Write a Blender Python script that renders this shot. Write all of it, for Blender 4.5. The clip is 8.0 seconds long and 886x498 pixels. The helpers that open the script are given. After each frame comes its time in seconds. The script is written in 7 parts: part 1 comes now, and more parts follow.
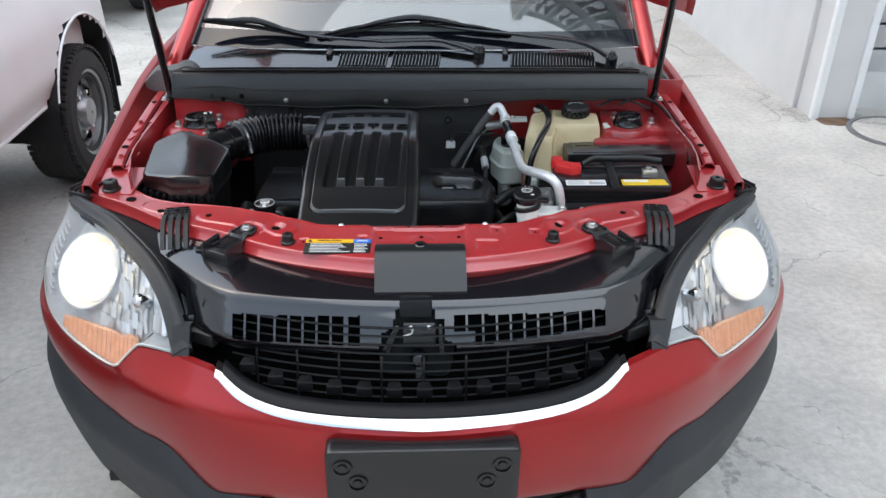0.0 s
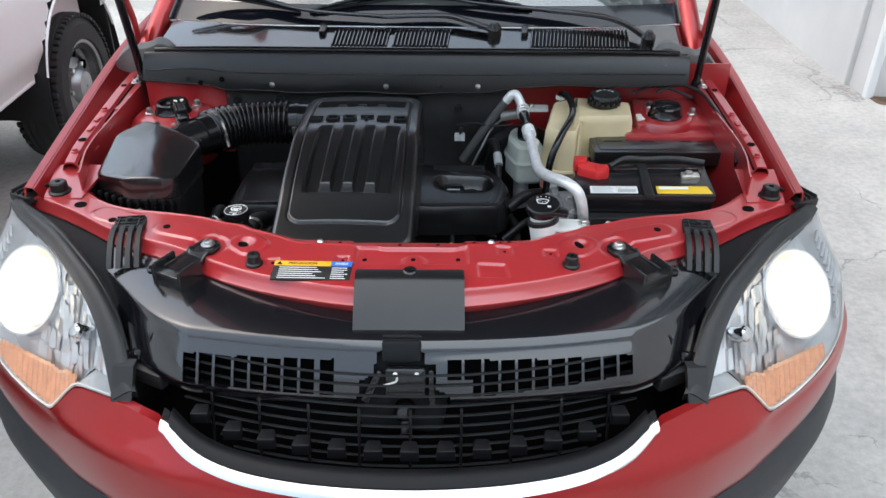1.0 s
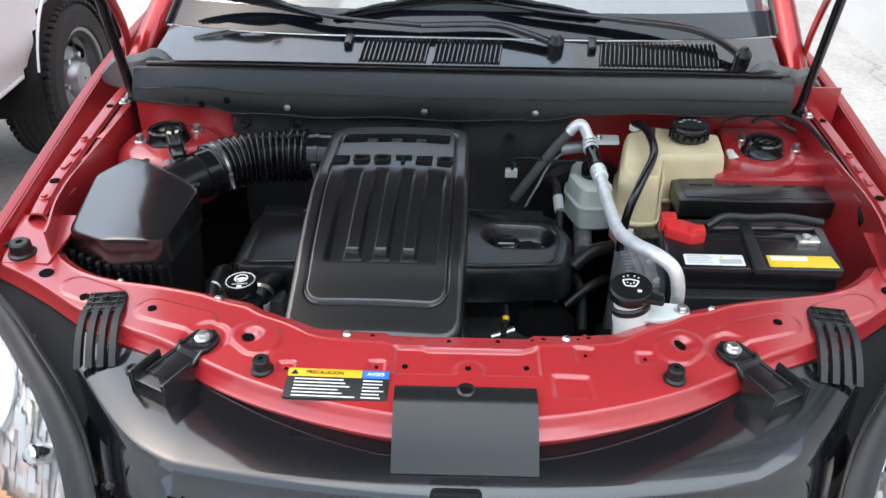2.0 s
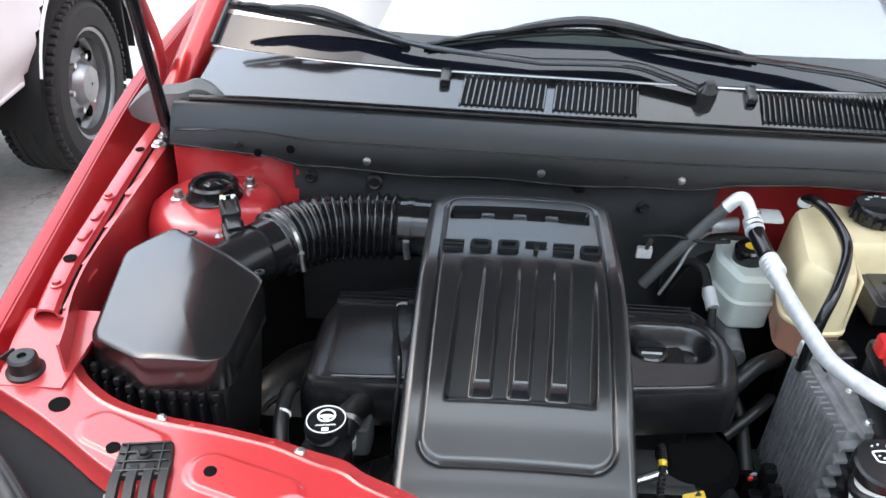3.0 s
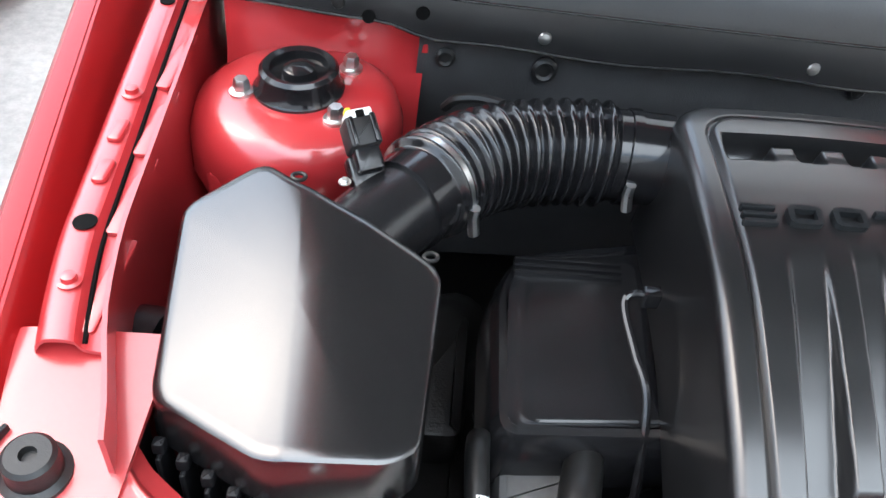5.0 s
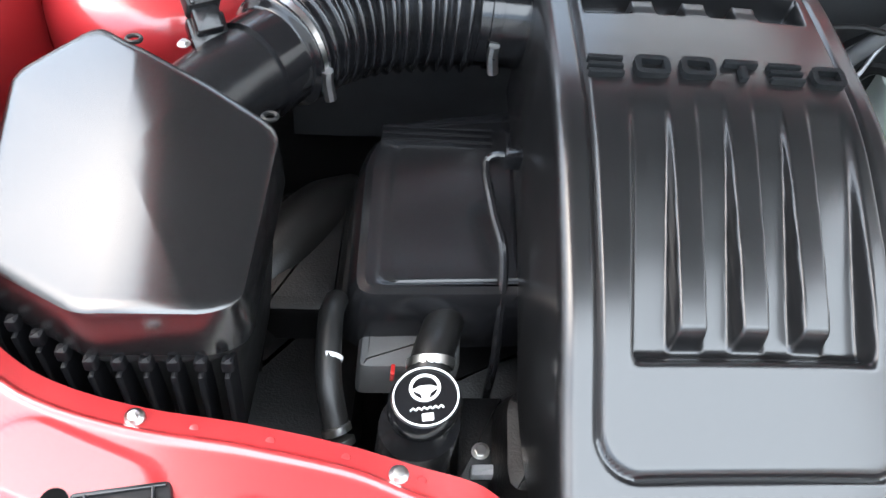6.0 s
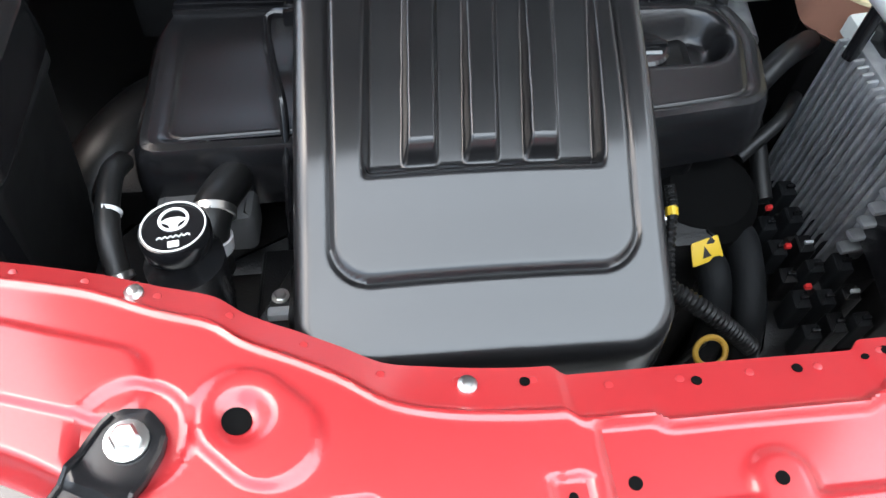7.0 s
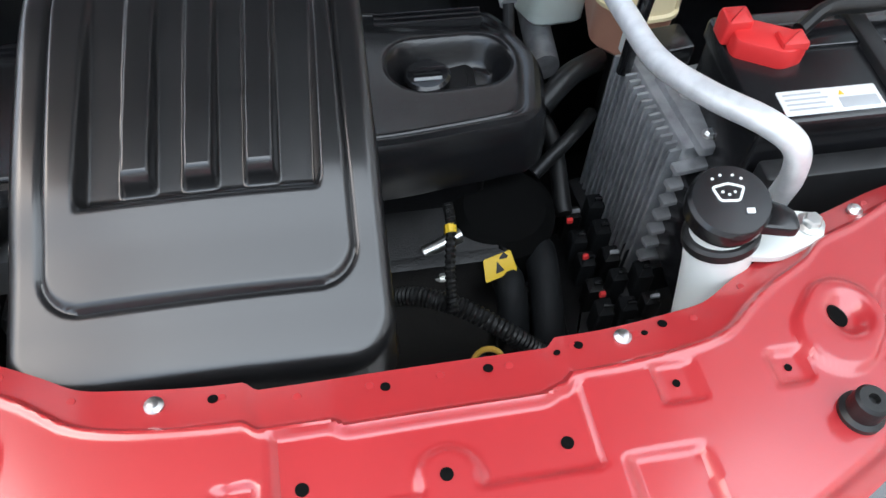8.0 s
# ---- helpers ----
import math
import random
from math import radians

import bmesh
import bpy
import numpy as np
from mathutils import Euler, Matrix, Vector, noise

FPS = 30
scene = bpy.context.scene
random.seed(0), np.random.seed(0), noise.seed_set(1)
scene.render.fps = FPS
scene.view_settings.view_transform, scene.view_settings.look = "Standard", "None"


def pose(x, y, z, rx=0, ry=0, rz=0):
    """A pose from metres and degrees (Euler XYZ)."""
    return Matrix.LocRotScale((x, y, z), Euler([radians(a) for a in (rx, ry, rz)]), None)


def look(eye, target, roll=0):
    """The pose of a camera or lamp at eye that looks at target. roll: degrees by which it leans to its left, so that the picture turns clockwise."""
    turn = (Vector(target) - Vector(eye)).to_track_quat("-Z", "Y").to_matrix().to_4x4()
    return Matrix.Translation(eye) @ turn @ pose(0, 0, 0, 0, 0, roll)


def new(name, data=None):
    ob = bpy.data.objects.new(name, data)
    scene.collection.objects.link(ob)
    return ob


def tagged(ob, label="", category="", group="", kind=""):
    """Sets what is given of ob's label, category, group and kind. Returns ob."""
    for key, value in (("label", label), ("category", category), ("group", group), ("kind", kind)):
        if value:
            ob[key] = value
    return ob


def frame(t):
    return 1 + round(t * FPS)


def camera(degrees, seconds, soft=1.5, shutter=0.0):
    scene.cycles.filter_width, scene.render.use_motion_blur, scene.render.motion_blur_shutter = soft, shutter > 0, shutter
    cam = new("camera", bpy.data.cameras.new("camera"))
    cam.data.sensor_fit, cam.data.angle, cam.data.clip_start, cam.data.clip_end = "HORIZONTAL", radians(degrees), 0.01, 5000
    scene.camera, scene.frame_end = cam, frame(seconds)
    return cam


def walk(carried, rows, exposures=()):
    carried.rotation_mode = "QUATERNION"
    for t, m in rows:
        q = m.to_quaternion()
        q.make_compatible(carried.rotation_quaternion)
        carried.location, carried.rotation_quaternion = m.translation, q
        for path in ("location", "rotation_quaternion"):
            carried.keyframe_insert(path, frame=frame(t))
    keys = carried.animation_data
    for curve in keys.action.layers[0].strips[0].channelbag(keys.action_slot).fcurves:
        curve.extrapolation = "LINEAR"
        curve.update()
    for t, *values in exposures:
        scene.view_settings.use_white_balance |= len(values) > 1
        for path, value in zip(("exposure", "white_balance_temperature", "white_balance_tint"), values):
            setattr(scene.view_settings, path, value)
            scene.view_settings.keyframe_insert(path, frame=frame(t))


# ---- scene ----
cam = camera(57.5, 8.0)
PATH = [
    (0, (-0.038, -1.235, 1.859), (0.056, 0.51, 0.886), 1.0),
    (0.5, (-0.012, -1.119, 1.835), (0.064, 0.615, 0.842), 0.7),
    (1, (0.041, -0.91, 1.808), (0.062, 0.794, 0.762), 0.7),
    (1.2, (0.056, -0.83, 1.8), (0.03, 0.867, 0.741), 0.8),
    (2.3, (-0.112, -0.371, 1.762), (-0.097, 1.291, 0.65), 1.5),
    (2.5, (-0.17, -0.293, 1.74), (-0.12, 1.384, 0.65), 2.1),
    (3, (-0.27, -0.081, 1.707), (-0.253, 1.584, 0.599), 3.7),
    (3.5, (-0.377, 0.147, 1.674), (-0.463, 1.787, 0.532), 3.6),
    (4, (-0.513, 0.327, 1.608), (-0.577, 1.937, 0.423), 4.9),
    (4.2, (-0.562, 0.375, 1.576), (-0.57, 1.962, 0.358), 5.9),
    (5.3, (-0.58, 0.415, 1.496), (-0.355, 1.724, 0.0), 10.8),
    (5.5, (-0.545, 0.402, 1.499), (-0.327, 1.685, -0.02), 10.0),
    (6, (-0.467, 0.377, 1.482), (-0.205, 1.593, -0.085), 11.4),
    (6.5, (-0.376, 0.325, 1.474), (-0.147, 1.503, -0.126), 8.5),
    (6.8, (-0.31, 0.282, 1.466), (-0.07, 1.432, -0.153), 7.0),
    (7, (-0.271, 0.264, 1.468), (-0.015, 1.375, -0.176), 7.0),
    (7.4, (-0.197, 0.227, 1.486), (0.106, 1.315, -0.165), 7.9),
    (7.7, (-0.144, 0.211, 1.478), (0.195, 1.366, -0.119), 7.7),
    (8, (-0.069, 0.206, 1.486), (0.25, 1.389, -0.096), 5.0),
]
EXPO = [(0, .9), (1, .98), (2.5, 1.58), (3.5, 2.15), (4.2, 2.3), (5.5, 2.35), (6.0, 2.55), (6.6, 2.45), (7.2, 1.8), (8, 1.58)]
walk(cam, [(t, look(eye, target, roll)) for t, eye, target, roll in PATH], EXPO)

# ---- sky, sun ----
world = bpy.data.worlds.new("overcast_sky")
scene.world = world
world.use_nodes = True
wn = world.node_tree.nodes
sky = wn.new("ShaderNodeTexSky")
sky.sky_type, sky.sun_disc = "NISHITA", False
sky.sun_elevation, sky.sun_rotation = radians(58), radians(-75)
sky.air_density, sky.dust_density, sky.ozone_density = 1.0, 4.0, 1.6
wn["Background"].inputs["Strength"].default_value = 0.15
cloud = wn.new("ShaderNodeMix")
cloud.data_type = "RGBA"
cloud.inputs["Factor"].default_value = 0.42
world.node_tree.links.new(sky.outputs[0], cloud.inputs[6])
cloud.inputs[7].default_value = (5.7, 7.0, 8.0, 1)
world.node_tree.links.new(cloud.outputs[2], wn["Background"].inputs[0])
sun = new("sun", bpy.data.lights.new("sun", "SUN"))
sun.data.energy, sun.data.angle, sun.data.color = 0.9, radians(70), (0.94, 0.985, 1.0)
sun.matrix_world = look((1.1, -0.8, 3.2), (0, 0, 0))



# ---- materials ----
def mat(name, color, rough=0.5, metal=0.0, coat=0.0, var=0.12, scale=40.0, bump=0.05, dirt=0.0, dirt_color=(0.2, 0.18, 0.15),
        spec=0.5, trans=0.0, emit=0.0, fine=400.0, coat_rough=0.05, ior=1.45, coat_ior=1.5):
    m = bpy.data.materials.new(name)
    m.use_nodes = True
    nt = m.node_tree
    N, L = nt.nodes, nt.links
    b = N["Principled BSDF"]
    b.inputs["Roughness"].default_value, b.inputs["Metallic"].default_value = rough, metal
    b.inputs["Coat Weight"].default_value, b.inputs["Coat Roughness"].default_value = coat, coat_rough
    b.inputs["Specular IOR Level"].default_value = spec
    b.inputs["Transmission Weight"].default_value = trans
    b.inputs["IOR"].default_value = ior
    b.inputs["Coat IOR"].default_value = coat_ior
    co = N.new("ShaderNodeTexCoord")
    big = N.new("ShaderNodeTexNoise")
    big.inputs["Scale"].default_value, big.inputs["Detail"].default_value = scale, 6
    L.new(co.outputs["Object"], big.inputs["Vector"])
    small = N.new("ShaderNodeTexNoise")
    small.inputs["Scale"].default_value, small.inputs["Detail"].default_value = fine, 3
    L.new(co.outputs["Object"], small.inputs["Vector"])
    ramp = N.new("ShaderNodeMapRange")
    ramp.inputs["From Min"].default_value, ramp.inputs["From Max"].default_value = 0.3, 0.7
    ramp.inputs["To Min"].default_value, ramp.inputs["To Max"].default_value = 1 - var, 1 + var
    L.new(big.outputs["Fac"], ramp.inputs["Value"])
    mix = N.new("ShaderNodeMix")
    mix.data_type, mix.blend_type = "RGBA", "MULTIPLY"
    mix.inputs["Factor"].default_value = 1.0
    mix.inputs[6].default_value = (*color, 1)
    L.new(ramp.outputs["Result"], mix.inputs[7])
    out = mix.outputs[2]
    if dirt > 0:
        dn = N.new("ShaderNodeTexNoise")
        dn.inputs["Scale"].default_value, dn.inputs["Detail"].default_value = scale * 0.35, 8
        L.new(co.outputs["Object"], dn.inputs["Vector"])
        dr = N.new("ShaderNodeMapRange")
        dr.inputs["From Min"].default_value, dr.inputs["From Max"].default_value = 0.5, 0.75
        dr.inputs["To Max"].default_value = dirt
        L.new(dn.outputs["Fac"], dr.inputs["Value"])
        dm = N.new("ShaderNodeMix")
        dm.data_type = "RGBA"
        L.new(dr.outputs["Result"], dm.inputs["Factor"])
        L.new(out, dm.inputs[6])
        dm.inputs[7].default_value = (*dirt_color, 1)
        out = dm.outputs[2]
    L.new(out, b.inputs["Base Color"])
    rr = N.new("ShaderNodeMapRange")
    rr.inputs["To Min"].default_value, rr.inputs["To Max"].default_value = max(0.02, rough * 0.8), min(1, rough * 1.2)
    L.new(big.outputs["Fac"], rr.inputs["Value"])
    L.new(rr.outputs["Result"], b.inputs["Roughness"])
    if bump > 0:
        bp = N.new("ShaderNodeBump")
        bp.inputs["Strength"].default_value, bp.inputs["Distance"].default_value = bump, 0.002
        L.new(small.outputs["Fac"], bp.inputs["Height"])
        L.new(bp.outputs["Normal"], b.inputs["Normal"])
    if emit > 0:
        b.inputs["Emission Color"].default_value, b.inputs["Emission Strength"].default_value = (*color, 1), emit
    return m


RED = mat("red_paint", (0.34, 0.010, 0.012), 0.32, 0.55, 0.6, 0.06, 3, 0.0, coat_rough=0.04)
RED_IN = mat("red_bay_paint", (0.40, 0.022, 0.026), 0.40, 0.0, 1.0, 0.06, 8, 0.01, coat_rough=0.16, coat_ior=1.62, dirt=0.12)
CLAD = mat("grey_cladding", (0.028, 0.03, 0.034), 0.55, 0, 0, 0.1, 12, 0.25, fine=900)
PLASTIC = mat("black_plastic", (0.010, 0.010, 0.011), 0.24, 0, 0, 0.12, 25, 0.06, fine=700, spec=0.7)
COVER = mat("satin_black_cover", (0.007, 0.007, 0.0075), 0.42, 0, 1.0, 0.1, 10, 0.03, fine=1300, spec=0.3, coat_rough=0.20, coat_ior=1.58)
LID = mat("smooth_black_lid", (0.007, 0.007, 0.0075), 0.35, 0, 1.0, 0.08, 10, 0.02, fine=1300, spec=0.15, coat_rough=0.19, coat_ior=1.8)
COWL = mat("black_cowl_plastic", (0.008, 0.008, 0.009), 0.16, 0, 1.0, 0.1, 12, 0.015, spec=0.5, coat_rough=0.08, coat_ior=1.8)
SATIN = mat("satin_panel_plastic", (0.012, 0.012, 0.0125), 0.30, 0, 0, 0.12, 20, 0.05, spec=0.6)
MATT = mat("dull_black_plastic", (0.014, 0.014, 0.0145), 0.45, 0, 0, 0.15, 30, 0.12, fine=600)
PANEL = mat("gloss_panel_plastic", (0.006, 0.006, 0.008), 0.22, 0, 1.0, 0.08, 8, 0.02, spec=0.4, coat_rough=0.07, coat_ior=1.62)
GLOSS = mat("gloss_black_plastic", (0.009, 0.009, 0.010), 0.14, 0, 0, 0.08, 8, 0.02, spec=0.7)
RUBBER = mat("black_rubber", (0.010, 0.010, 0.010), 0.4, 0, 0, 0.15, 40, 0.1)
# near-black that puts the unlit depth of holes and gaps into colour
HOLE = mat("unlit_black", (0.003, 0.003, 0.003), 0.9, 0, 0, 0.1, 30, 0, spec=0.1)
DULL = mat("dull_slate_rubber", (0.010, 0.011, 0.012), 0.6, 0, 0, 0.2, 40, 0.2, spec=0.2)
GREYHOSE = mat("dusty_grey_rubber", (0.10, 0.10, 0.10), 0.55, 0, 0, 0.15, 40, 0.1)
LIP = mat("shaded_black_plastic", (0.005, 0.005, 0.006), 0.5, 0, 0, 0.1, 20, 0.05, spec=0.25)
DASH = mat("grey_dash", (0.13, 0.14, 0.145), 0.6, 0, 0, 0.1, 8, 0.1)
FELT = mat("firewall_felt", (0.034, 0.034, 0.035), 0.7, 0, 0, 0.2, 25, 0.3, fine=500)
CHROME = mat("chrome", (0.66, 0.67, 0.68), 0.10, 1.0, 0, 0.06, 10, 0.02, dirt=0.15)
ALU = mat("aluminium", (0.86, 0.87, 0.87), 0.42, 0.45, 0, 0.1, 60, 0.08)
CAST = mat("cast_aluminium", (0.40, 0.405, 0.41), 0.5, 0.6, 0, 0.2, 50, 0.3, dirt=0.3, dirt_color=(0.1, 0.1, 0.1))
ZINC = mat("zinc_bolt", (0.7, 0.7, 0.68), 0.3, 1.0, 0, 0.12, 80, 0.05)
DARKMETAL = mat("near_black_metal", (0.007, 0.007, 0.0075), 0.4, 0.2, 0, 0.35, 45, 0.3, dirt=0.15, dirt_color=(0.03, 0.026, 0.022))
WHITE_PL = mat("white_plastic", (0.72, 0.74, 0.70), 0.4, 0, 0, 0.05, 12, 0.03, dirt=0.12)
GREENISH = mat("milky_green_plastic", (0.70, 0.76, 0.69), 0.4, 0, 0, 0.06, 12, 0.03)
TANK = mat("yellowed_tank_plastic", (0.78, 0.65, 0.40), 0.35, 0, 0, 0.12, 9, 0.04, dirt=0.25, dirt_color=(0.5, 0.32, 0.12))
PINK = mat("pink_coolant_plastic", (0.50, 0.25, 0.17), 0.35, 0, 0, 0.1, 9, 0.04)
BRIGHT_RED = mat("red_terminal_plastic", (0.65, 0.03, 0.03), 0.4, 0, 0, 0.08, 20, 0.03)
YELLOW = mat("yellow_print", (0.8, 0.52, 0.03), 0.5, 0, 0, 0.05, 20, 0)
ORANGE = mat("amber_yellow_print", (0.85, 0.45, 0.02), 0.45, 0, 0, 0.04, 20, 0)
OCHRE = mat("ochre_plastic", (0.42, 0.24, 0.03), 0.5, 0, 0, 0.1, 30, 0)
BLUE = mat("blue_print", (0.03, 0.16, 0.62), 0.45, 0, 0, 0.04, 20, 0)
WHITE = mat("white_print", (0.78, 0.78, 0.76), 0.5, 0, 0, 0.05, 30, 0)
GREY_PR = mat("grey_print", (0.45, 0.46, 0.47), 0.5, 0, 0, 0.05, 30, 0)
INK = mat("black_print", (0.015, 0.015, 0.015), 0.5, 0, 0, 0.05, 30, 0)
AMBER = mat("amber_lens", (0.88, 0.43, 0.24), 0.2, 0, 0.5, 0.1, 60, 0.0)
REFLECTOR = mat("lamp_reflector", (0.86, 0.87, 0.88), 0.34, 0.75, 0, 0.05, 30, 0.0)
BEZEL = mat("pale_lamp_housing", (0.72, 0.73, 0.74), 0.3, 0.2, 0, 0.08, 30, 0.05)
BEAM = mat("lit_low_beam", (1.0, 0.88, 0.68), 0.4, 0, 0, 0.05, 20, 0, emit=0.6)
WHITE_PAINT = mat("white_car_paint", (0.82, 0.84, 0.84), 0.4, 0, 0.1, 0.03, 3, 0.0, dirt=0.08)
TYRE = mat("tyre_rubber", (0.03, 0.03, 0.03), 0.8, 0, 0, 0.2, 30, 0.3)
STEEL = mat("steel_wheel", (0.32, 0.32, 0.33), 0.4, 0.9, 0, 0.15, 20, 0.1, dirt=0.3)
PLASTER = mat("white_plaster", (0.64, 0.64, 0.63), 0.85, 0, 0, 0.06, 2.5, 0.2, fine=120, dirt=0.15, dirt_color=(0.55, 0.52, 0.48))
SHEET = mat("bare_grey_sheet", (0.17, 0.17, 0.168), 0.45, 0.3, 0, 0.15, 20, 0.1)
RUSTY = mat("rust_stain", (0.15, 0.095, 0.06), 0.9, 0, 0, 0.4, 12, 0.2)
FACADE = mat("grey_green_render", (0.27, 0.30, 0.285), 0.8, 0, 0, 0.12, 1.5, 0.2, fine=90, dirt=0.2, dirt_color=(0.2, 0.2, 0.19))
PANE = mat("dark_window_pane", (0.05, 0.065, 0.065), 0.08, 0, 0, 0.1, 2, 0)
SHUTTER = mat("grey_shutter", (0.5, 0.51, 0.52), 0.5, 0.3, 0, 0.1, 8, 0.1, dirt=0.3)


def concrete():
    m = mat("worn_concrete", (0.47, 0.45, 0.42), 0.85, 0, 0, 0.14, 2.6, 0.45, fine=70, dirt=0.6, dirt_color=(0.36, 0.335, 0.30))
    nt = m.node_tree
    N, L = nt.nodes, nt.links
    b = N["Principled BSDF"]
    src = b.inputs["Base Color"].links[0].from_socket
    co = N.new("ShaderNodeTexCoord")
    wob = N.new("ShaderNodeTexNoise")
    wob.inputs["Scale"].default_value, wob.inputs["Detail"].default_value = 3.0, 8
    L.new(co.outputs["Object"], wob.inputs["Vector"])
    add = N.new("ShaderNodeVectorMath")
    add.operation = "MULTIPLY_ADD"
    L.new(wob.outputs["Color"], add.inputs[0])
    add.inputs[1].default_value = (0.5, 0.5, 0.5)
    L.new(co.outputs["Object"], add.inputs[2])
    vo = N.new("ShaderNodeTexVoronoi")
    vo.feature = "DISTANCE_TO_EDGE"
    vo.inputs["Scale"].default_value = 0.75
    L.new(add.outputs[0], vo.inputs["Vector"])
    gate = N.new("ShaderNodeTexNoise")
    gate.inputs["Scale"].default_value, gate.inputs["Detail"].default_value = 1.1, 5
    L.new(co.outputs["Object"], gate.inputs["Vector"])
    gr = N.new("ShaderNodeMapRange")
    gr.inputs["From Min"].default_value, gr.inputs["From Max"].default_value = 0.42, 0.62
    gr.inputs["To Min"].default_value, gr.inputs["To Max"].default_value = 0.0, 0.018
    L.new(gate.outputs["Fac"], gr.inputs["Value"])
    lt = N.new("ShaderNodeMath")
    lt.operation = "LESS_THAN"
    L.new(vo.outputs["Distance"], lt.inputs[0])
    L.new(gr.outputs["Result"], lt.inputs[1])
    spk = N.new("ShaderNodeTexNoise")
    spk.inputs["Scale"].default_value, spk.inputs["Detail"].default_value = 45.0, 4
    L.new(co.outputs["Object"], spk.inputs["Vector"])
    sm = N.new("ShaderNodeMapRange")
    sm.inputs["From Min"].default_value, sm.inputs["From Max"].default_value = 0.35, 0.6
    L.new(spk.outputs["Fac"], sm.inputs["Value"])
    mul = N.new("ShaderNodeMath")
    mul.operation = "MULTIPLY"
    L.new(lt.outputs[0], mul.inputs[0])
    L.new(sm.outputs["Result"], mul.inputs[1])
    half = N.new("ShaderNodeMath")
    half.operation = "MULTIPLY"
    half.inputs[1].default_value = 0.55
    L.new(mul.outputs[0], half.inputs[0])
    mx = N.new("ShaderNodeMix")
    mx.data_type = "RGBA"
    L.new(half.outputs[0], mx.inputs["Factor"])
    L.new(src, mx.inputs[6])
    mx.inputs[7].default_value = (0.16, 0.15, 0.14, 1)
    # trodden grit and dark specks
    grit = N.new("ShaderNodeTexNoise")
    grit.inputs["Scale"].default_value, grit.inputs["Detail"].default_value, grit.inputs["Roughness"].default_value = 30.0, 9, 0.7
    L.new(co.outputs["Object"], grit.inputs["Vector"])
    gm = N.new("ShaderNodeMapRange")
    gm.inputs["From Min"].default_value, gm.inputs["From Max"].default_value = 0.36, 0.62
    gm.inputs["To Min"].default_value, gm.inputs["To Max"].default_value = 0.84, 1.07
    L.new(grit.outputs["Fac"], gm.inputs["Value"])
    worn = N.new("ShaderNodeMix")
    worn.data_type, worn.blend_type = "RGBA", "MULTIPLY"
    worn.inputs["Factor"].default_value = 1.0
    L.new(mx.outputs[2], worn.inputs[6])
    L.new(gm.outputs["Result"], worn.inputs[7])
    L.new(worn.outputs[2], b.inputs["Base Color"])
    return m


CONCRETE = concrete()


def clear(name, tint, rough, alpha_mix):
    m = bpy.data.materials.new(name)
    m.use_nodes = True
    nt = m.node_tree
    N, L = nt.nodes, nt.links
    for n in list(N):
        N.remove(n)
    out = N.new("ShaderNodeOutputMaterial")
    tr, gl, mx, fr = N.new("ShaderNodeBsdfTransparent"), N.new("ShaderNodeBsdfGlossy"), N.new("ShaderNodeMixShader"), N.new("ShaderNodeFresnel")
    tr.inputs[0].default_value = (*tint, 1)
    gl.inputs["Roughness"].default_value = rough
    fr.inputs["IOR"].default_value = alpha_mix
    L.new(fr.outputs[0], mx.inputs[0])
    L.new(tr.outputs[0], mx.inputs[1])
    L.new(gl.outputs[0], mx.inputs[2])
    L.new(mx.outputs[0], out.inputs[0])
    return m


GLASS = clear("windscreen_glass", (0.72, 0.80, 0.79), 0.02, 2.6)
LENS = clear("clear_lens", (0.9, 0.91, 0.92), 0.04, 1.35)
FRIT = mat("black_glass_band", (0.008, 0.009, 0.014), 0.05, 0, 0.0, 0.05, 10, 0)


# ---- builders ----
# The engine bay is drawn on axes of its own; BAY sets them square on the car.
BAY = Matrix(((0.955, 0.088, 0, -0.0562), (0, 0.93, 0, 0.015), (0, 0, 1, 0.034), (0, 0, 0, 1)))
axes = [Matrix.Identity(4)]


def seated(shift=(0, 0, 0), scale=1.0, about=(0, 0, 0)):
    """From here on things are drawn on the bay's axes, moved by shift and scaled about a place of the car."""
    about = Vector(about)
    axes[0] = Matrix.Translation(Vector(shift) + about) @ Matrix.Scale(scale, 4) @ Matrix.Translation(-about) @ BAY


def thing(name, label, category, at=(0, 0, 0), group="", kind=""):
    ob = new(name)
    ob.empty_display_size = 0.05
    ob.location = axes[0] @ Vector(at)
    return tagged(ob, label, category, group, kind)


def part(name, bm, material, parent=None, label="", angle=35):
    bmesh.ops.remove_doubles(bm, verts=bm.verts, dist=1e-6)
    bmesh.ops.transform(bm, matrix=axes[0], verts=bm.verts)
    bmesh.ops.recalc_face_normals(bm, faces=bm.faces)
    me = bpy.data.meshes.new(name)
    bm.to_mesh(me)
    bm.free()
    me.materials.append(material)
    me.polygons.foreach_set("use_smooth", [True] * len(me.polygons))
    me.set_sharp_from_angle(angle=radians(angle))
    ob = new(name, me)
    if parent is not None:
        root, off = parent, Vector((0, 0, 0))
        while root is not None:
            off += root.location
            root = root.parent
        ob.parent = parent
        ob.matrix_parent_inverse = Matrix.Translation(-off) if parent.parent is None else Matrix.Identity(4)
    if label:
        ob["label"] = label
    return ob


def solo(name, bm, material, label, category, group="", kind="", angle=35):
    return tagged(part(name, bm, material, None, "", angle), label, category, group, kind)


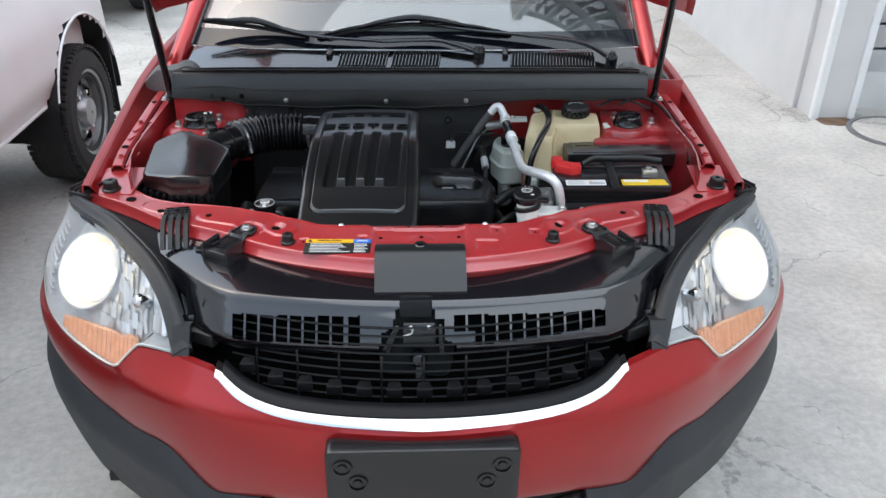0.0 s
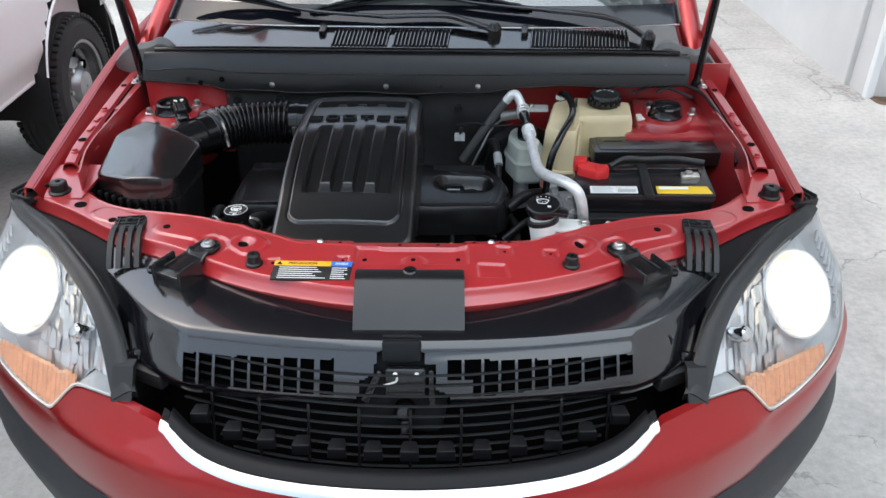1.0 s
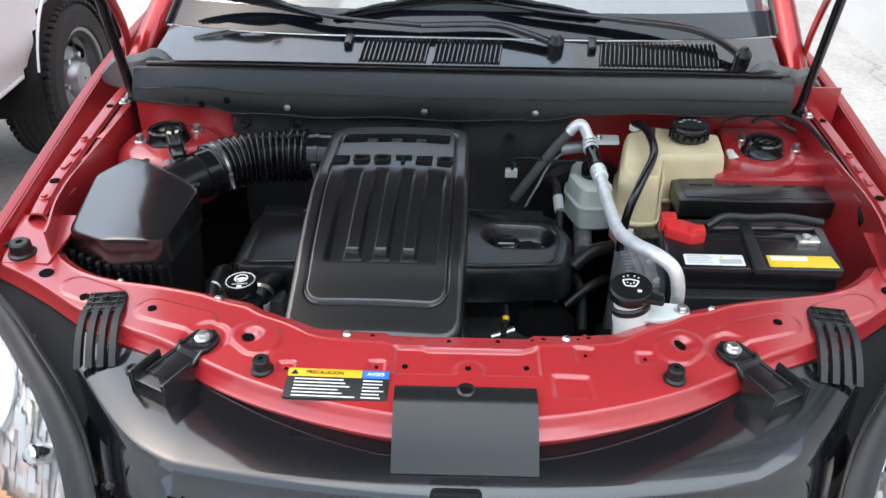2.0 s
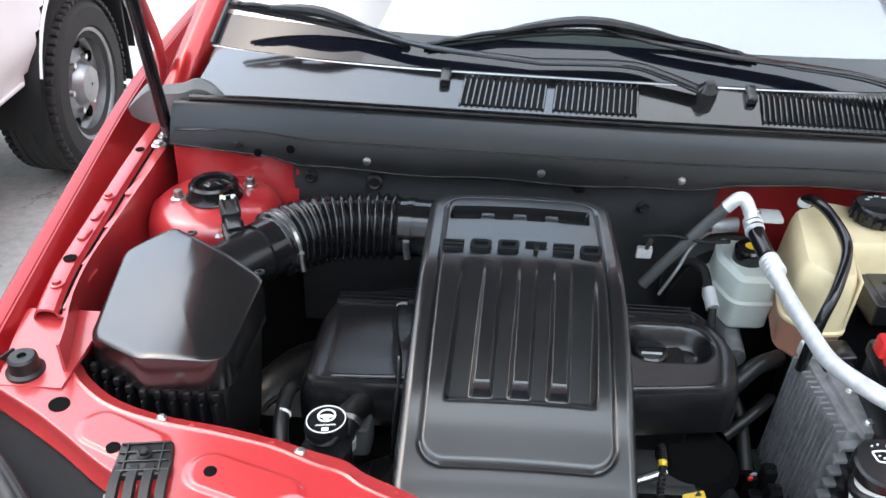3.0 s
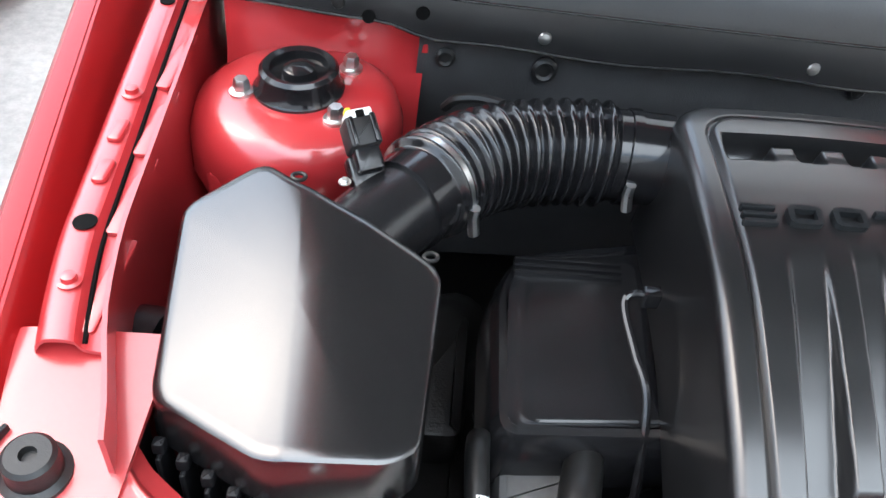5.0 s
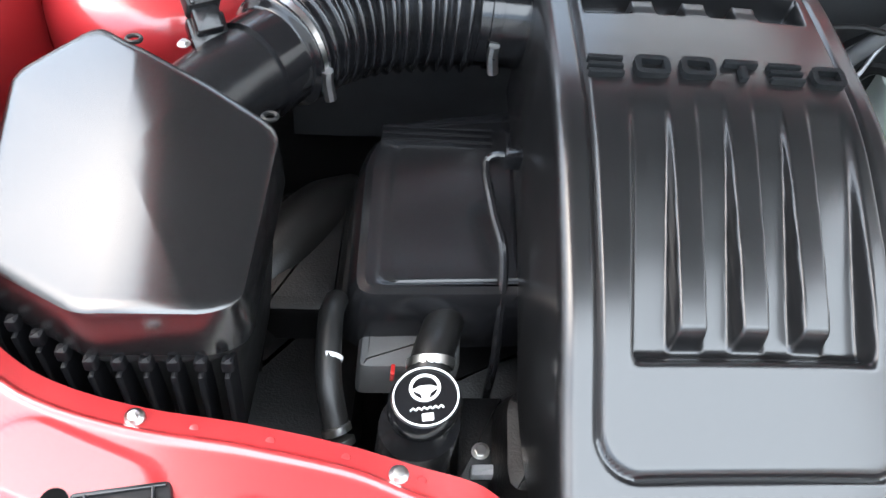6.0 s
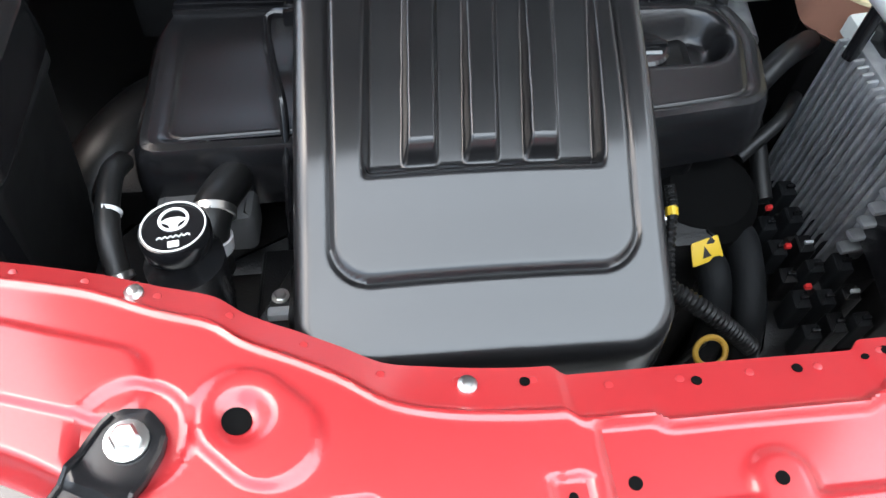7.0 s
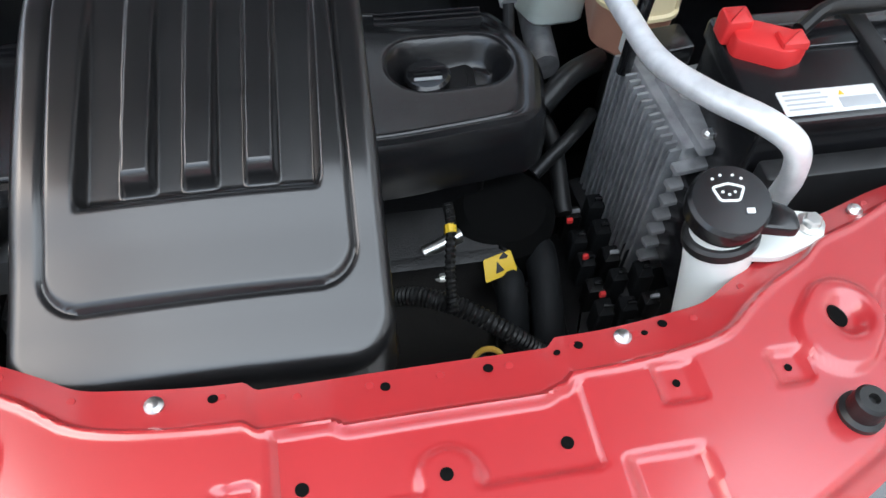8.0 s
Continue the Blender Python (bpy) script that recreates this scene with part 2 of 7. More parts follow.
def rings(loops, closed=True, caps=True, bm=None):
    bm = bm or bmesh.new()
    vs = [[bm.verts.new(p) for p in lp] for lp in loops]
    n = len(loops[0])
    for a, b in zip(vs, vs[1:]):
        for i in range(n if closed else n - 1):
            j = (i + 1) % n
            bm.faces.new((a[i], a[j], b[j], b[i]))
    if caps and closed:
        bm.faces.new(vs[0])
        bm.faces.new(list(reversed(vs[-1])))
    return bm


def smooth_path(pts, n=8):
    P = [Vector(p) for p in pts]
    P = [2 * P[0] - P[1]] + P + [2 * P[-1] - P[-2]]
    out = []
    for i in range(1, len(P) - 2):
        a, b, c, d = P[i - 1:i + 3]
        for k in range(n):
            t = k / n
            out.append(0.5 * (2 * b + (c - a) * t + (2 * a - 5 * b + 4 * c - d) * t * t + (3 * b - a - 3 * c + d) * t ** 3))
    out.append(P[-2])
    return out


def tube(pts, r, n=8, seg=12, bm=None, smooth=True, squash=1.0):
    path = smooth_path(pts, n) if smooth else [Vector(p) for p in pts]
    loops, side = [], None
    for i, p in enumerate(path):
        d = (path[min(i + 1, len(path) - 1)] - path[max(i - 1, 0)]).normalized()
        if side is None:
            side = d.cross(Vector((0, 0, 1)) if abs(d.z) < 0.9 else Vector((1, 0, 0))).normalized()
        side = (side - d * side.dot(d)).normalized()
        up = side.cross(d)
        rad = r(i / (len(path) - 1)) if callable(r) else r
        loops.append([p + rad * (math.cos(a) * side + squash * math.sin(a) * up) for a in (2 * math.pi * k / seg for k in range(seg))])
    return rings(loops, bm=bm)


def lathe(profile, at=(0, 0, 0), axis=(0, 0, 1), seg=24, bm=None, caps=True):
    q = Vector((0, 0, 1)).rotation_difference(Vector(axis)).to_matrix()
    at = Vector(at)
    loops = [[at + q @ Vector((r * math.cos(a), r * math.sin(a), h)) for a in (2 * math.pi * k / seg for k in range(seg))] for r, h in profile]
    return rings(loops, caps=caps, bm=bm)


def rounded(poly, r, n=4):
    out, m = [], len(poly)
    for i in range(m):
        p, a, b = Vector(poly[i]), Vector(poly[i - 1]), Vector(poly[(i + 1) % m])
        u, v = (a - p), (b - p)
        rr = min(r, u.length * 0.45, v.length * 0.45)
        s, e = p + u.normalized() * rr, p + v.normalized() * rr
        for k in range(n + 1):
            t = k / n
            out.append((1 - t) ** 2 * s + 2 * t * (1 - t) * p + t * t * e)
    return out


def inset(poly, d):
    m, out = len(poly), []
    area = sum(poly[i - 1].x * poly[i].y - poly[i].x * poly[i - 1].y for i in range(m))
    sg = 1 if area > 0 else -1
    for i in range(m):
        a, p, b = poly[i - 1], poly[i], poly[(i + 1) % m]
        t = (b - a)
        if t.length < 1e-9:
            out.append(p.copy())
            continue
        t.normalize()
        out.append(p + sg * d * Vector((-t.y, t.x)))
    return out


def slab(poly, z0, z1, r=0.01, edge=0.004, bm=None, m=None, taper=0.0, n=4):
    """A rounded plate over an outline, its upper edge softened; z1 may be a function of x, y."""
    base = rounded([Vector(p) for p in poly], r, n)
    top = z1 if callable(z1) else (lambda x, y: z1)
    loops = []
    for ins, dz in ((-taper, None), (0, -edge), (edge * 0.3, -edge * 0.3), (edge, 0)):
        pl = inset(base, ins) if ins else base
        loops.append([Vector((p.x, p.y, z0 if dz is None else top(p.x, p.y) + dz)) for p in pl])
    if m is not None:
        loops = [[m @ v for v in lp] for lp in loops]
    return rings(loops, bm=bm)


def box(c, s, edge=0.004, m=None, bm=None, r=None):
    x, y, z = c
    a, b, h = s[0] / 2, s[1] / 2, s[2]
    return slab([(x - a, y - b), (x + a, y - b), (x + a, y + b), (x - a, y + b)], z, z + h, r if r is not None else edge, edge, bm, m, n=3)


def grid(fn, us, vs, bm=None, thick=None):
    """A sheet from fn(u, v); thick: an offset vector or function that closes it into a solid."""
    bm = bm or bmesh.new()
    A = [[Vector(fn(u, v)) for v in vs] for u in us]
    V = [[bm.verts.new(p) for p in row] for row in A]
    for i in range(len(us) - 1):
        for j in range(len(vs) - 1):
            bm.faces.new((V[i][j], V[i + 1][j], V[i + 1][j + 1], V[i][j + 1]))
    if thick is not None:
        off = thick if callable(thick) else (lambda p: Vector(thick))
        B = [[bm.verts.new(p + off(p)) for p in row] for row in A]
        nu, nv = len(us), len(vs)
        for i in range(nu - 1):
            for j in range(nv - 1):
                bm.faces.new((B[i][j], B[i][j + 1], B[i + 1][j + 1], B[i + 1][j]))
        for i in range(nu - 1):
            bm.faces.new((V[i][0], B[i][0], B[i + 1][0], V[i + 1][0]))
            bm.faces.new((V[i][-1], V[i + 1][-1], B[i + 1][-1], B[i][-1]))
        for j in range(nv - 1):
            bm.faces.new((V[0][j], V[0][j + 1], B[0][j + 1], B[0][j]))
            bm.faces.new((V[-1][j], B[-1][j], B[-1][j + 1], V[-1][j + 1]))
    return bm


def lin(a, b, n):
    return [a + (b - a) * i / (n - 1) for i in range(n)]


def cur(x, xs, ys):
    """A smooth curve through a few stations."""
    if x <= xs[0]:
        return ys[0]
    if x >= xs[-1]:
        return ys[-1]
    i = max(k for k in range(len(xs) - 1) if xs[k] <= x)
    t = (x - xs[i]) / (xs[i + 1] - xs[i])
    h = xs[i + 1] - xs[i]

    def slope(k):
        if k == 0:
            return (ys[1] - ys[0]) / (xs[1] - xs[0])
        if k == len(xs) - 1:
            return (ys[-1] - ys[-2]) / (xs[-1] - xs[-2])
        return (ys[k + 1] - ys[k - 1]) / (xs[k + 1] - xs[k - 1])
    m0, m1 = slope(i) * h, slope(i + 1) * h
    return ((2 * t ** 3 - 3 * t * t + 1) * ys[i] + (t ** 3 - 2 * t * t + t) * m0 + (-2 * t ** 3 + 3 * t * t) * ys[i + 1] + (t ** 3 - t * t) * m1)


def step(a, b, x):
    t = min(1, max(0, (x - a) / (b - a)))
    return t * t * (3 - 2 * t)


def bolt(at, r, axis=(0, 0, 1), h=None, bm=None):
    h = h or r * 0.8
    bm = lathe([(r * 1.5, 0), (r * 1.5, h * 0.25), (r * 1.05, h * 0.35)], at, axis, 16, bm)
    p = Vector(at) + Vector(axis).normalized() * h * 0.3
    return lathe([(r, 0), (r, h * 0.75), (r * 0.8, h)], p, axis, 6, bm)


def lettering(text, size, m, material, name, parent, depth=0.0004, align="CENTER", bold=0.0):
    cu = bpy.data.curves.new(name, "FONT")
    cu.body, cu.size, cu.extrude, cu.align_x, cu.align_y, cu.offset = text, size, depth, align, "CENTER", bold
    tmp = bpy.data.objects.new("tmp", cu)
    scene.collection.objects.link(tmp)
    bpy.context.view_layer.update()
    me = bpy.data.meshes.new_from_object(tmp)
    bpy.data.objects.remove(tmp)
    bm = bmesh.new()
    bm.from_mesh(me)
    bm.transform(m)
    return part(name, bm, material, parent)


# ---- setting ----
def setting():
    bm = grid(lambda u, v: (u, v, 0.0), [-600, -60, -12] + lin(-8, 8, 17) + [12, 60, 600], [-600, -60, -12] + lin(-8, 10, 19) + [14, 60, 600])
    solo("ground", bm, CONCRETE, "worn pale concrete yard with cracks and stains", "ground", kind="structure")
    bm = bmesh.new()
    box((2.84, 7.1, 0), (0.3, 6.0, 15.0), 0.01, bm=bm)
    w = solo("wall_east", bm, PLASTER, "tall white plastered yard wall", "wall", kind="structure")
    bm = bmesh.new()
    box((4.82, 4.32, 0), (3.66, 0.2, 15.0), 0.01, bm=bm)
    solo("wall_shutter", bm, PLASTER, "white plastered wall behind the shutter", "wall", kind="structure")
    up = thing("upper_storeys", "grey-green rendered upper storeys with tall framed windows", "building", (4.8, 4.1, 4.2), kind="structure")
    part("facade", box((4.82, 4.15, 4.2), (3.72, 0.12, 10.8), 0.01), FACADE, up)
    for i in range(3):
        for j in range(3):
            x, z = 3.55 + 1.2 * i, 4.9 + 3.4 * j
            pane = part("window", box((x, 4.08, z), (0.86, 0.05, 2.3), 0.006), PANE, up, "tall dark window")
            for dx, w in ((-0.44, 0.06), (0.0, 0.04), (0.44, 0.06)):
                part("mullion", box((x + dx, 4.045, z - 0.03), (w, 0.05, 2.36), 0.006), SHUTTER, pane)
    # next four walls are never in view; added to block part of the sky
    bm = box((-1.0, 13.0, 0), (16, 0.3, 8.0), 0.01)
    solo("unseen_wall_north", bm, PLASTER, "unseen long white plastered wall, added to narrow the sky", "wall", kind="structure")
    bm = box((-9.0, 3.0, 0), (0.3, 24, 3.2), 0.01)
    solo("unseen_wall_west", bm, PLASTER, "unseen low white plastered wall, added to shape sky light from the left", "wall", kind="structure")
    bm = box((0.0, -9.0, 0), (20, 0.3, 7.0), 0.01)
    solo("unseen_wall_south", bm, PLASTER, "unseen white plastered wall behind the camera, added to narrow the sky", "wall", kind="structure")
    bm = box((6.6, -2.4, 0), (0.3, 13.2, 7.5), 0.01)
    solo("unseen_wall_side", bm, PLASTER, "unseen white plastered wall on the right, added to narrow the sky", "wall", kind="structure")
    col = thing("column", "white painted pillar with chipped edges and rusty foot", "pillar", (2.87, 3.95, 0), kind="structure")
    part("shaft", box((2.87, 4.03, 0.0), (0.29, 0.30, 15.0), 0.012), PLASTER, col)
    for x in (2.745, 2.995):
        part("corner_strip", box((x, 3.885, 0.0), (0.05, 0.05, 15.0), 0.006), WHITE_PAINT, col)
    bm = slab([(2.76, 3.76), (2.88, 3.73), (2.99, 3.79), (2.99, 3.89), (2.75, 3.89)], 0.0, 0.006, 0.03, 0.003)
    part("stain", bm, RUSTY, col, "rusty stain at the pillar's foot")
    sh = thing("shutter", "grey ribbed metal roller shutter beside the pillar", "shutter", (4.2, 4.1, 0), kind="structure")
    for i in range(14):
        part("slat", box((4.18, 4.16, 0.25 + i * 0.17), (2.3, 0.05, 0.15), 0.012), SHUTTER, sh)
    part("sill", box((4.18, 4.14, 0.0), (2.3, 0.12, 0.25), 0.012), PLASTER, sh)
    man = thing("manhole_cover", "round grey manhole cover let into concrete", "manhole", (3.17, 3.60, 0))
    part("rim", lathe([(0.30, 0), (0.30, 0.012), (0.27, 0.014), (0.27, 0.004)], (3.17, 3.60, 0.0), seg=36), STEEL, man)
    part("lid", lathe([(0.265, 0.0), (0.265, 0.012), (0.255, 0.015)], (3.17, 3.60, 0.0), seg=36), CONCRETE, man)


# ---- the white pickup beside the car ----
def wheel_parts(parent, c, r, w, blocks=60):
    """A wheel whose axle lies along x, its outer face towards +x."""
    wh = part("wheel", lathe([(r * 0.52, -w / 2), (r * 0.86, -w / 2), (r * 0.97, -w * 0.38), (r, -w * 0.2), (r, w * 0.2), (r * 0.97, w * 0.38),
                              (r * 0.86, w / 2), (r * 0.66, w * 0.5), (r * 0.62, w * 0.42), (r * 0.52, w * 0.38)], c, (1, 0, 0), 48, caps=False), TYRE, parent, "black tyre with block tread")
    for k in range(5):
        x = c[0] + (k - 2) * w * 0.15
        part("tread_rib", lathe([(r * 0.99, -0.011), (r * 1.012, -0.009), (r * 1.012, 0.009), (r * 0.99, 0.011)], (x, c[1], c[2]), (1, 0, 0), 48, caps=False), TYRE, wh)
    part("rim", lathe([(r * 0.64, w * 0.46), (r * 0.60, w * 0.44), (r * 0.57, w * 0.2), (r * 0.50, w * 0.10), (r * 0.38, w * 0.22), (r * 0.26, w * 0.28),
                       (r * 0.24, w * 0.36), (r * 0.20, w * 0.44), (r * 0.02, w * 0.46)], c, (1, 0, 0), 48, caps=False), STEEL, wh, "grey steel wheel disc")
    for k in range(6):
        a = k * math.pi / 3
        part("wheel_nut", lathe([(0.012, 0), (0.012, 0.02)], (c[0] + w * 0.26, c[1] + r * 0.31 * math.cos(a), c[2] + r * 0.31 * math.sin(a)), (1, 0, 0), 8), ZINC, wh)
    for k in range(8):
        a = (k + 0.5) * math.pi / 4
        part("vent_hole", lathe([(0.024, 0), (0.024, 0.012)], (c[0] + w * 0.16, c[1] + r * 0.46 * math.cos(a), c[2] + r * 0.46 * math.sin(a)), (1, 0, 0), 12), HOLE, wh)
    for k in range(blocks):
        a = k * math.pi / 30
        m = Matrix.Translation(c) @ Matrix.Rotation(a, 4, "X")
        for q in (-1, 1):
            part("tread_block", box((q * w * 0.42, 0, r * 0.955), (w * 0.11, r * 0.07, r * 0.045), 0.003, m), TYRE, wh)


def pickup():
    p = thing("pickup_truck", "white pickup truck with steel wheels and scuffed side", "truck", (-2.7, 3.0, 0))
    xs, wy, wr = -1.70, 3.02, 0.355

    def side(u, v):
        y, z = u, v
        return (xs - 0.10 * step(0.85, 1.25, z) + 0.012 * math.sin(z * 5) - 0.05 * step(0.70, 0.54, z), y, z)
    bm = bmesh.new()
    ys = lin(-0.8, wy + 0.40, 60)
    zs = lin(0.54, 1.35, 26)
    V = [[bm.verts.new(side(y, z)) for z in zs] for y in ys]
    for i in range(len(ys) - 1):
        for j in range(len(zs) - 1):
            y, z = (ys[i] + ys[i + 1]) / 2, (zs[j] + zs[j + 1]) / 2
            if math.hypot(y - wy, (z - 0.40) * 0.95) < 0.45:
                continue
            bm.faces.new((V[i][j], V[i + 1][j], V[i + 1][j + 1], V[i][j + 1]))
    part("side_panel", bm, WHITE_PAINT, p, "white body side with fine dents")
    bm = bmesh.new()
    arch = [(xs, wy + 0.45 * math.cos(a), 0.40 + 0.47 * math.sin(a)) for a in lin(0.32, math.pi - 0.32, 25)]
    tube(arch, 0.007, 2, 8, bm)
    part("arch_lip", bm, WHITE_PAINT, p)
    part("sill_strip", tube([(xs - 0.05, y, 0.545) for y in lin(-0.75, wy - 0.47, 5)], 0.012, 1, 8), WHITE_PAINT, p)
    bm = grid(lambda a, x: (x, wy + 0.46 * math.cos(a), 0.40 + 0.47 * math.sin(a)), lin(-0.1, math.pi + 0.1, 25), [xs - 0.55, xs])
    part("wheel_arch", bm, MATT, p)
    part("bed", box((xs - 0.95, 1.24, 0.56), (1.7, 4.16, 0.75), 0.03), WHITE_PAINT, p)
    part("underbody", box((xs - 0.9, 1.2, 0.34), (1.2, 4.0, 0.16), 0.03), MATT, p)
    part("cab_roof", box((xs - 0.9, 0.4, 1.25), (1.5, 1.9, 0.6), 0.12), WHITE_PAINT, p)
    part("mud_flap", box((xs - 0.14, wy + 0.40, 0.22), (0.26, 0.015, 0.45), 0.004), RUBBER, p)
    part("bumper", box((xs - 0.9, wy + 0.47, 0.5), (1.6, 0.12, 0.2), 0.03), CHROME, p)
    wheel_parts(p, (xs - 0.13, wy, wr), wr, 0.24)
    wheel_parts(p, (xs - 0.13, wy - 3.1, wr), wr, 0.24, 0)
    q = thing("parked_car", "white car parked far back in the yard", "car", (-3.2, 8.2, 0))
    bm = rings([[(x, y, z) for x in (-4.1, -2.5)] + [(x, y, z2) for x in (-2.5, -4.1)] for y, z, z2 in ((6.3, 0.35, 0.8), (6.6, 0.3, 1.0), (7.6, 0.3, 1.1), (8.2, 0.3, 1.55), (9.6, 0.3, 1.55), (10.3, 0.35, 1.1))])
    part("body", bm, WHITE_PAINT, q)
    for y in (7.1, 9.5):
        wheel_parts(q, (-2.6, y, 0.33), 0.33, 0.2, 0)
        part("axle", tube([(-4.0, y, 0.33), (-2.7, y, 0.33)], 0.08, 1, 8), MATT, q)


# ---- the red car: body ----
W = 0.945


def base_y(x):
    s = min(abs(x) / W, 0.99999)
    return 0.62 * (1 - (1 - s * s) ** 0.62)


def skin(x, z, out=0.0):
    """The nose's outer skin over width and height."""
    y = base_y(x) + 0.85 * max(0, z - 0.74) + 0.25 * max(0, 0.5 - z)
    s = min(abs(x) / W, 0.9999)
    nx, ny = s ** 3, -(1 - s ** 3)
    wide = (0.006 + 0.043 * step(0.94, 0.80, z)) * step(0.70, 0.93, abs(x))
    return (x + math.copysign(1, x) * (nx * out + wide - 0.020 * step(0.45, 0.9, abs(x))), y + ny * out, z)


def xs_of(a, b, n):
    """Widths from a to b, spaced closer where the nose turns into the side."""
    ta, tb = math.asin(max(-1, min(1, a / W))), math.asin(max(-1, min(1, b / W)))
    return [W * math.sin(t) for t in lin(ta, tb, n)]


def mid(y):
    """The car's middle line."""
    return -0.024 - 0.092 * (y - 0.9)


def half_width(y):
    return cur(y, [0.62, 0.8, 1.12, 1.57, 2.2], [0.893, 0.915, 0.945, 0.975, 0.985])


CHR_X = [0, 0.1, 0.2, 0.29, 0.35, 0.385, 0.41, 0.432]
CHR_B = [0.752, 0.754, 0.755, 0.758, 0.765, 0.773, 0.785, 0.799]
CHR_T = [0.768, 0.768, 0.768, 0.770, 0.777, 0.787, 0.799, 0.809]
car = thing("car", "red metallic sport utility car, bonnet open, headlights lit", "car", (0, 1.2, 0))


def bumper_top(x):
    x = abs(x)
    if x < 0.437:
        return cur(x, CHR_X, CHR_B) - 0.004
    return cur(x, [0.437, 0.54, 0.60, 0.635, 0.665, 0.70, 0.80, 0.90, W], [0.802, 0.808, 0.802, 0.794, 0.768, 0.738, 0.737, 0.757, 0.79])


def bumper_low(x):
    return cur(abs(x), [0, 0.30, 0.42, 0.475, 0.51, 0.575, 0.70, 0.82, W], [0.55, 0.535, 0.512, 0.505, 0.535, 0.588, 0.585, 0.61, 0.66])


def front_bumper():
    bm = grid(lambda x, v: skin(x, bumper_low(x) + (bumper_top(x) - bumper_low(x)) * v, 0.012 * math.sin(math.pi * min(1, v * 1.15)) ** 0.6),
              xs_of(-W, W, 141), lin(0, 1, 22), thick=(0, 0.02, 0))
    b = part("front_bumper", bm, RED, car, "glossy red front bumper skin")
    for s in (-1, 1):
        def clad(x, v):
            top = bumper_low(x) - 0.003
            z = 0.24 + (top - 0.24) * v
            bulge = 0.03 * min(1, (1 - v) * 5) ** 0.7
            return skin(x, z, bulge - 0.02 * (1 - v) ** 3)
        bm = grid(lambda x, v: clad(s * x, v), xs_of(0.36, W, 50), lin(0, 1, 20), thick=(0, 0.03, 0))
        part("corner_cladding", bm, CLAD, b, "grained grey plastic bumper corner")
    bm = grid(lambda x, v: skin(x, 0.30 + (bumper_low(x) - 0.012 - 0.30) * v, -0.05), xs_of(-0.46, 0.46, 31), lin(0, 1, 6), thick=(0, 0.03, 0))
    part("lower_grille_backing", bm, MATT, b)
    for k in range(4):
        z = 0.34 + 0.05 * k
        bm = tube([skin(x, z, -0.015) for x in lin(-0.42, 0.42, 15)], 0.010, 2, 8)
        part("lower_grille_bar", bm, PLASTIC, b)
    # bright strip under the grille opening, with squared ends
    bm = grid(lambda x, v: skin(x, cur(abs(x), CHR_X, CHR_B) + (cur(abs(x), CHR_X, CHR_T) - cur(abs(x), CHR_X, CHR_B)) * v, 0.011 - 0.011 * v + 0.003 * math.sin(math.pi * v)),
              lin(-0.437, 0.437, 91), lin(0, 1, 8), thick=(0, 0.025, 0.002))
    part("chrome_strip", bm, CHROME, b, "bright chrome strip below the grille opening")
    # number plate bracket
    bk = part("plate_bracket", slab([(-0.202, 0.49), (0.192, 0.49), (0.192, 0.728), (-0.202, 0.728)], -0.012, 0.030, 0.014, 0.006,
                                    m=Matrix.Translation((0, 0.0, 0)) @ Matrix.Rotation(radians(90), 4, "X")), PLASTIC, b, "black plastic number plate bracket, no plate")
    for x, z in ((-0.168, 0.688), (0.155, 0.688), (-0.138, 0.646), (0.125, 0.646)):
        part("plug", lathe([(0.020, 0), (0.020, 0.004), (0.017, 0.005), (0.016, 0.001), (0.010, 0.001), (0.009, 0.004)], (x, -0.030, z), (0, -1, 0), 20), GLOSS, bk)


def lamp_low(x):
    return cur(x, [0.54, 0.60, 0.635, 0.665, 0.70, 0.80, 0.895, 0.934], [0.811, 0.805, 0.797, 0.771, 0.741, 0.740, 0.760, 0.80])


def lamp_top(x):
    return cur(x, [0.54, 0.552, 0.58, 0.625, 0.68, 0.75, 0.82, 0.88, 0.913, 0.934], [0.812, 0.838, 0.888, 0.930, 0.955, 0.972, 0.970, 0.958, 0.935, 0.81])


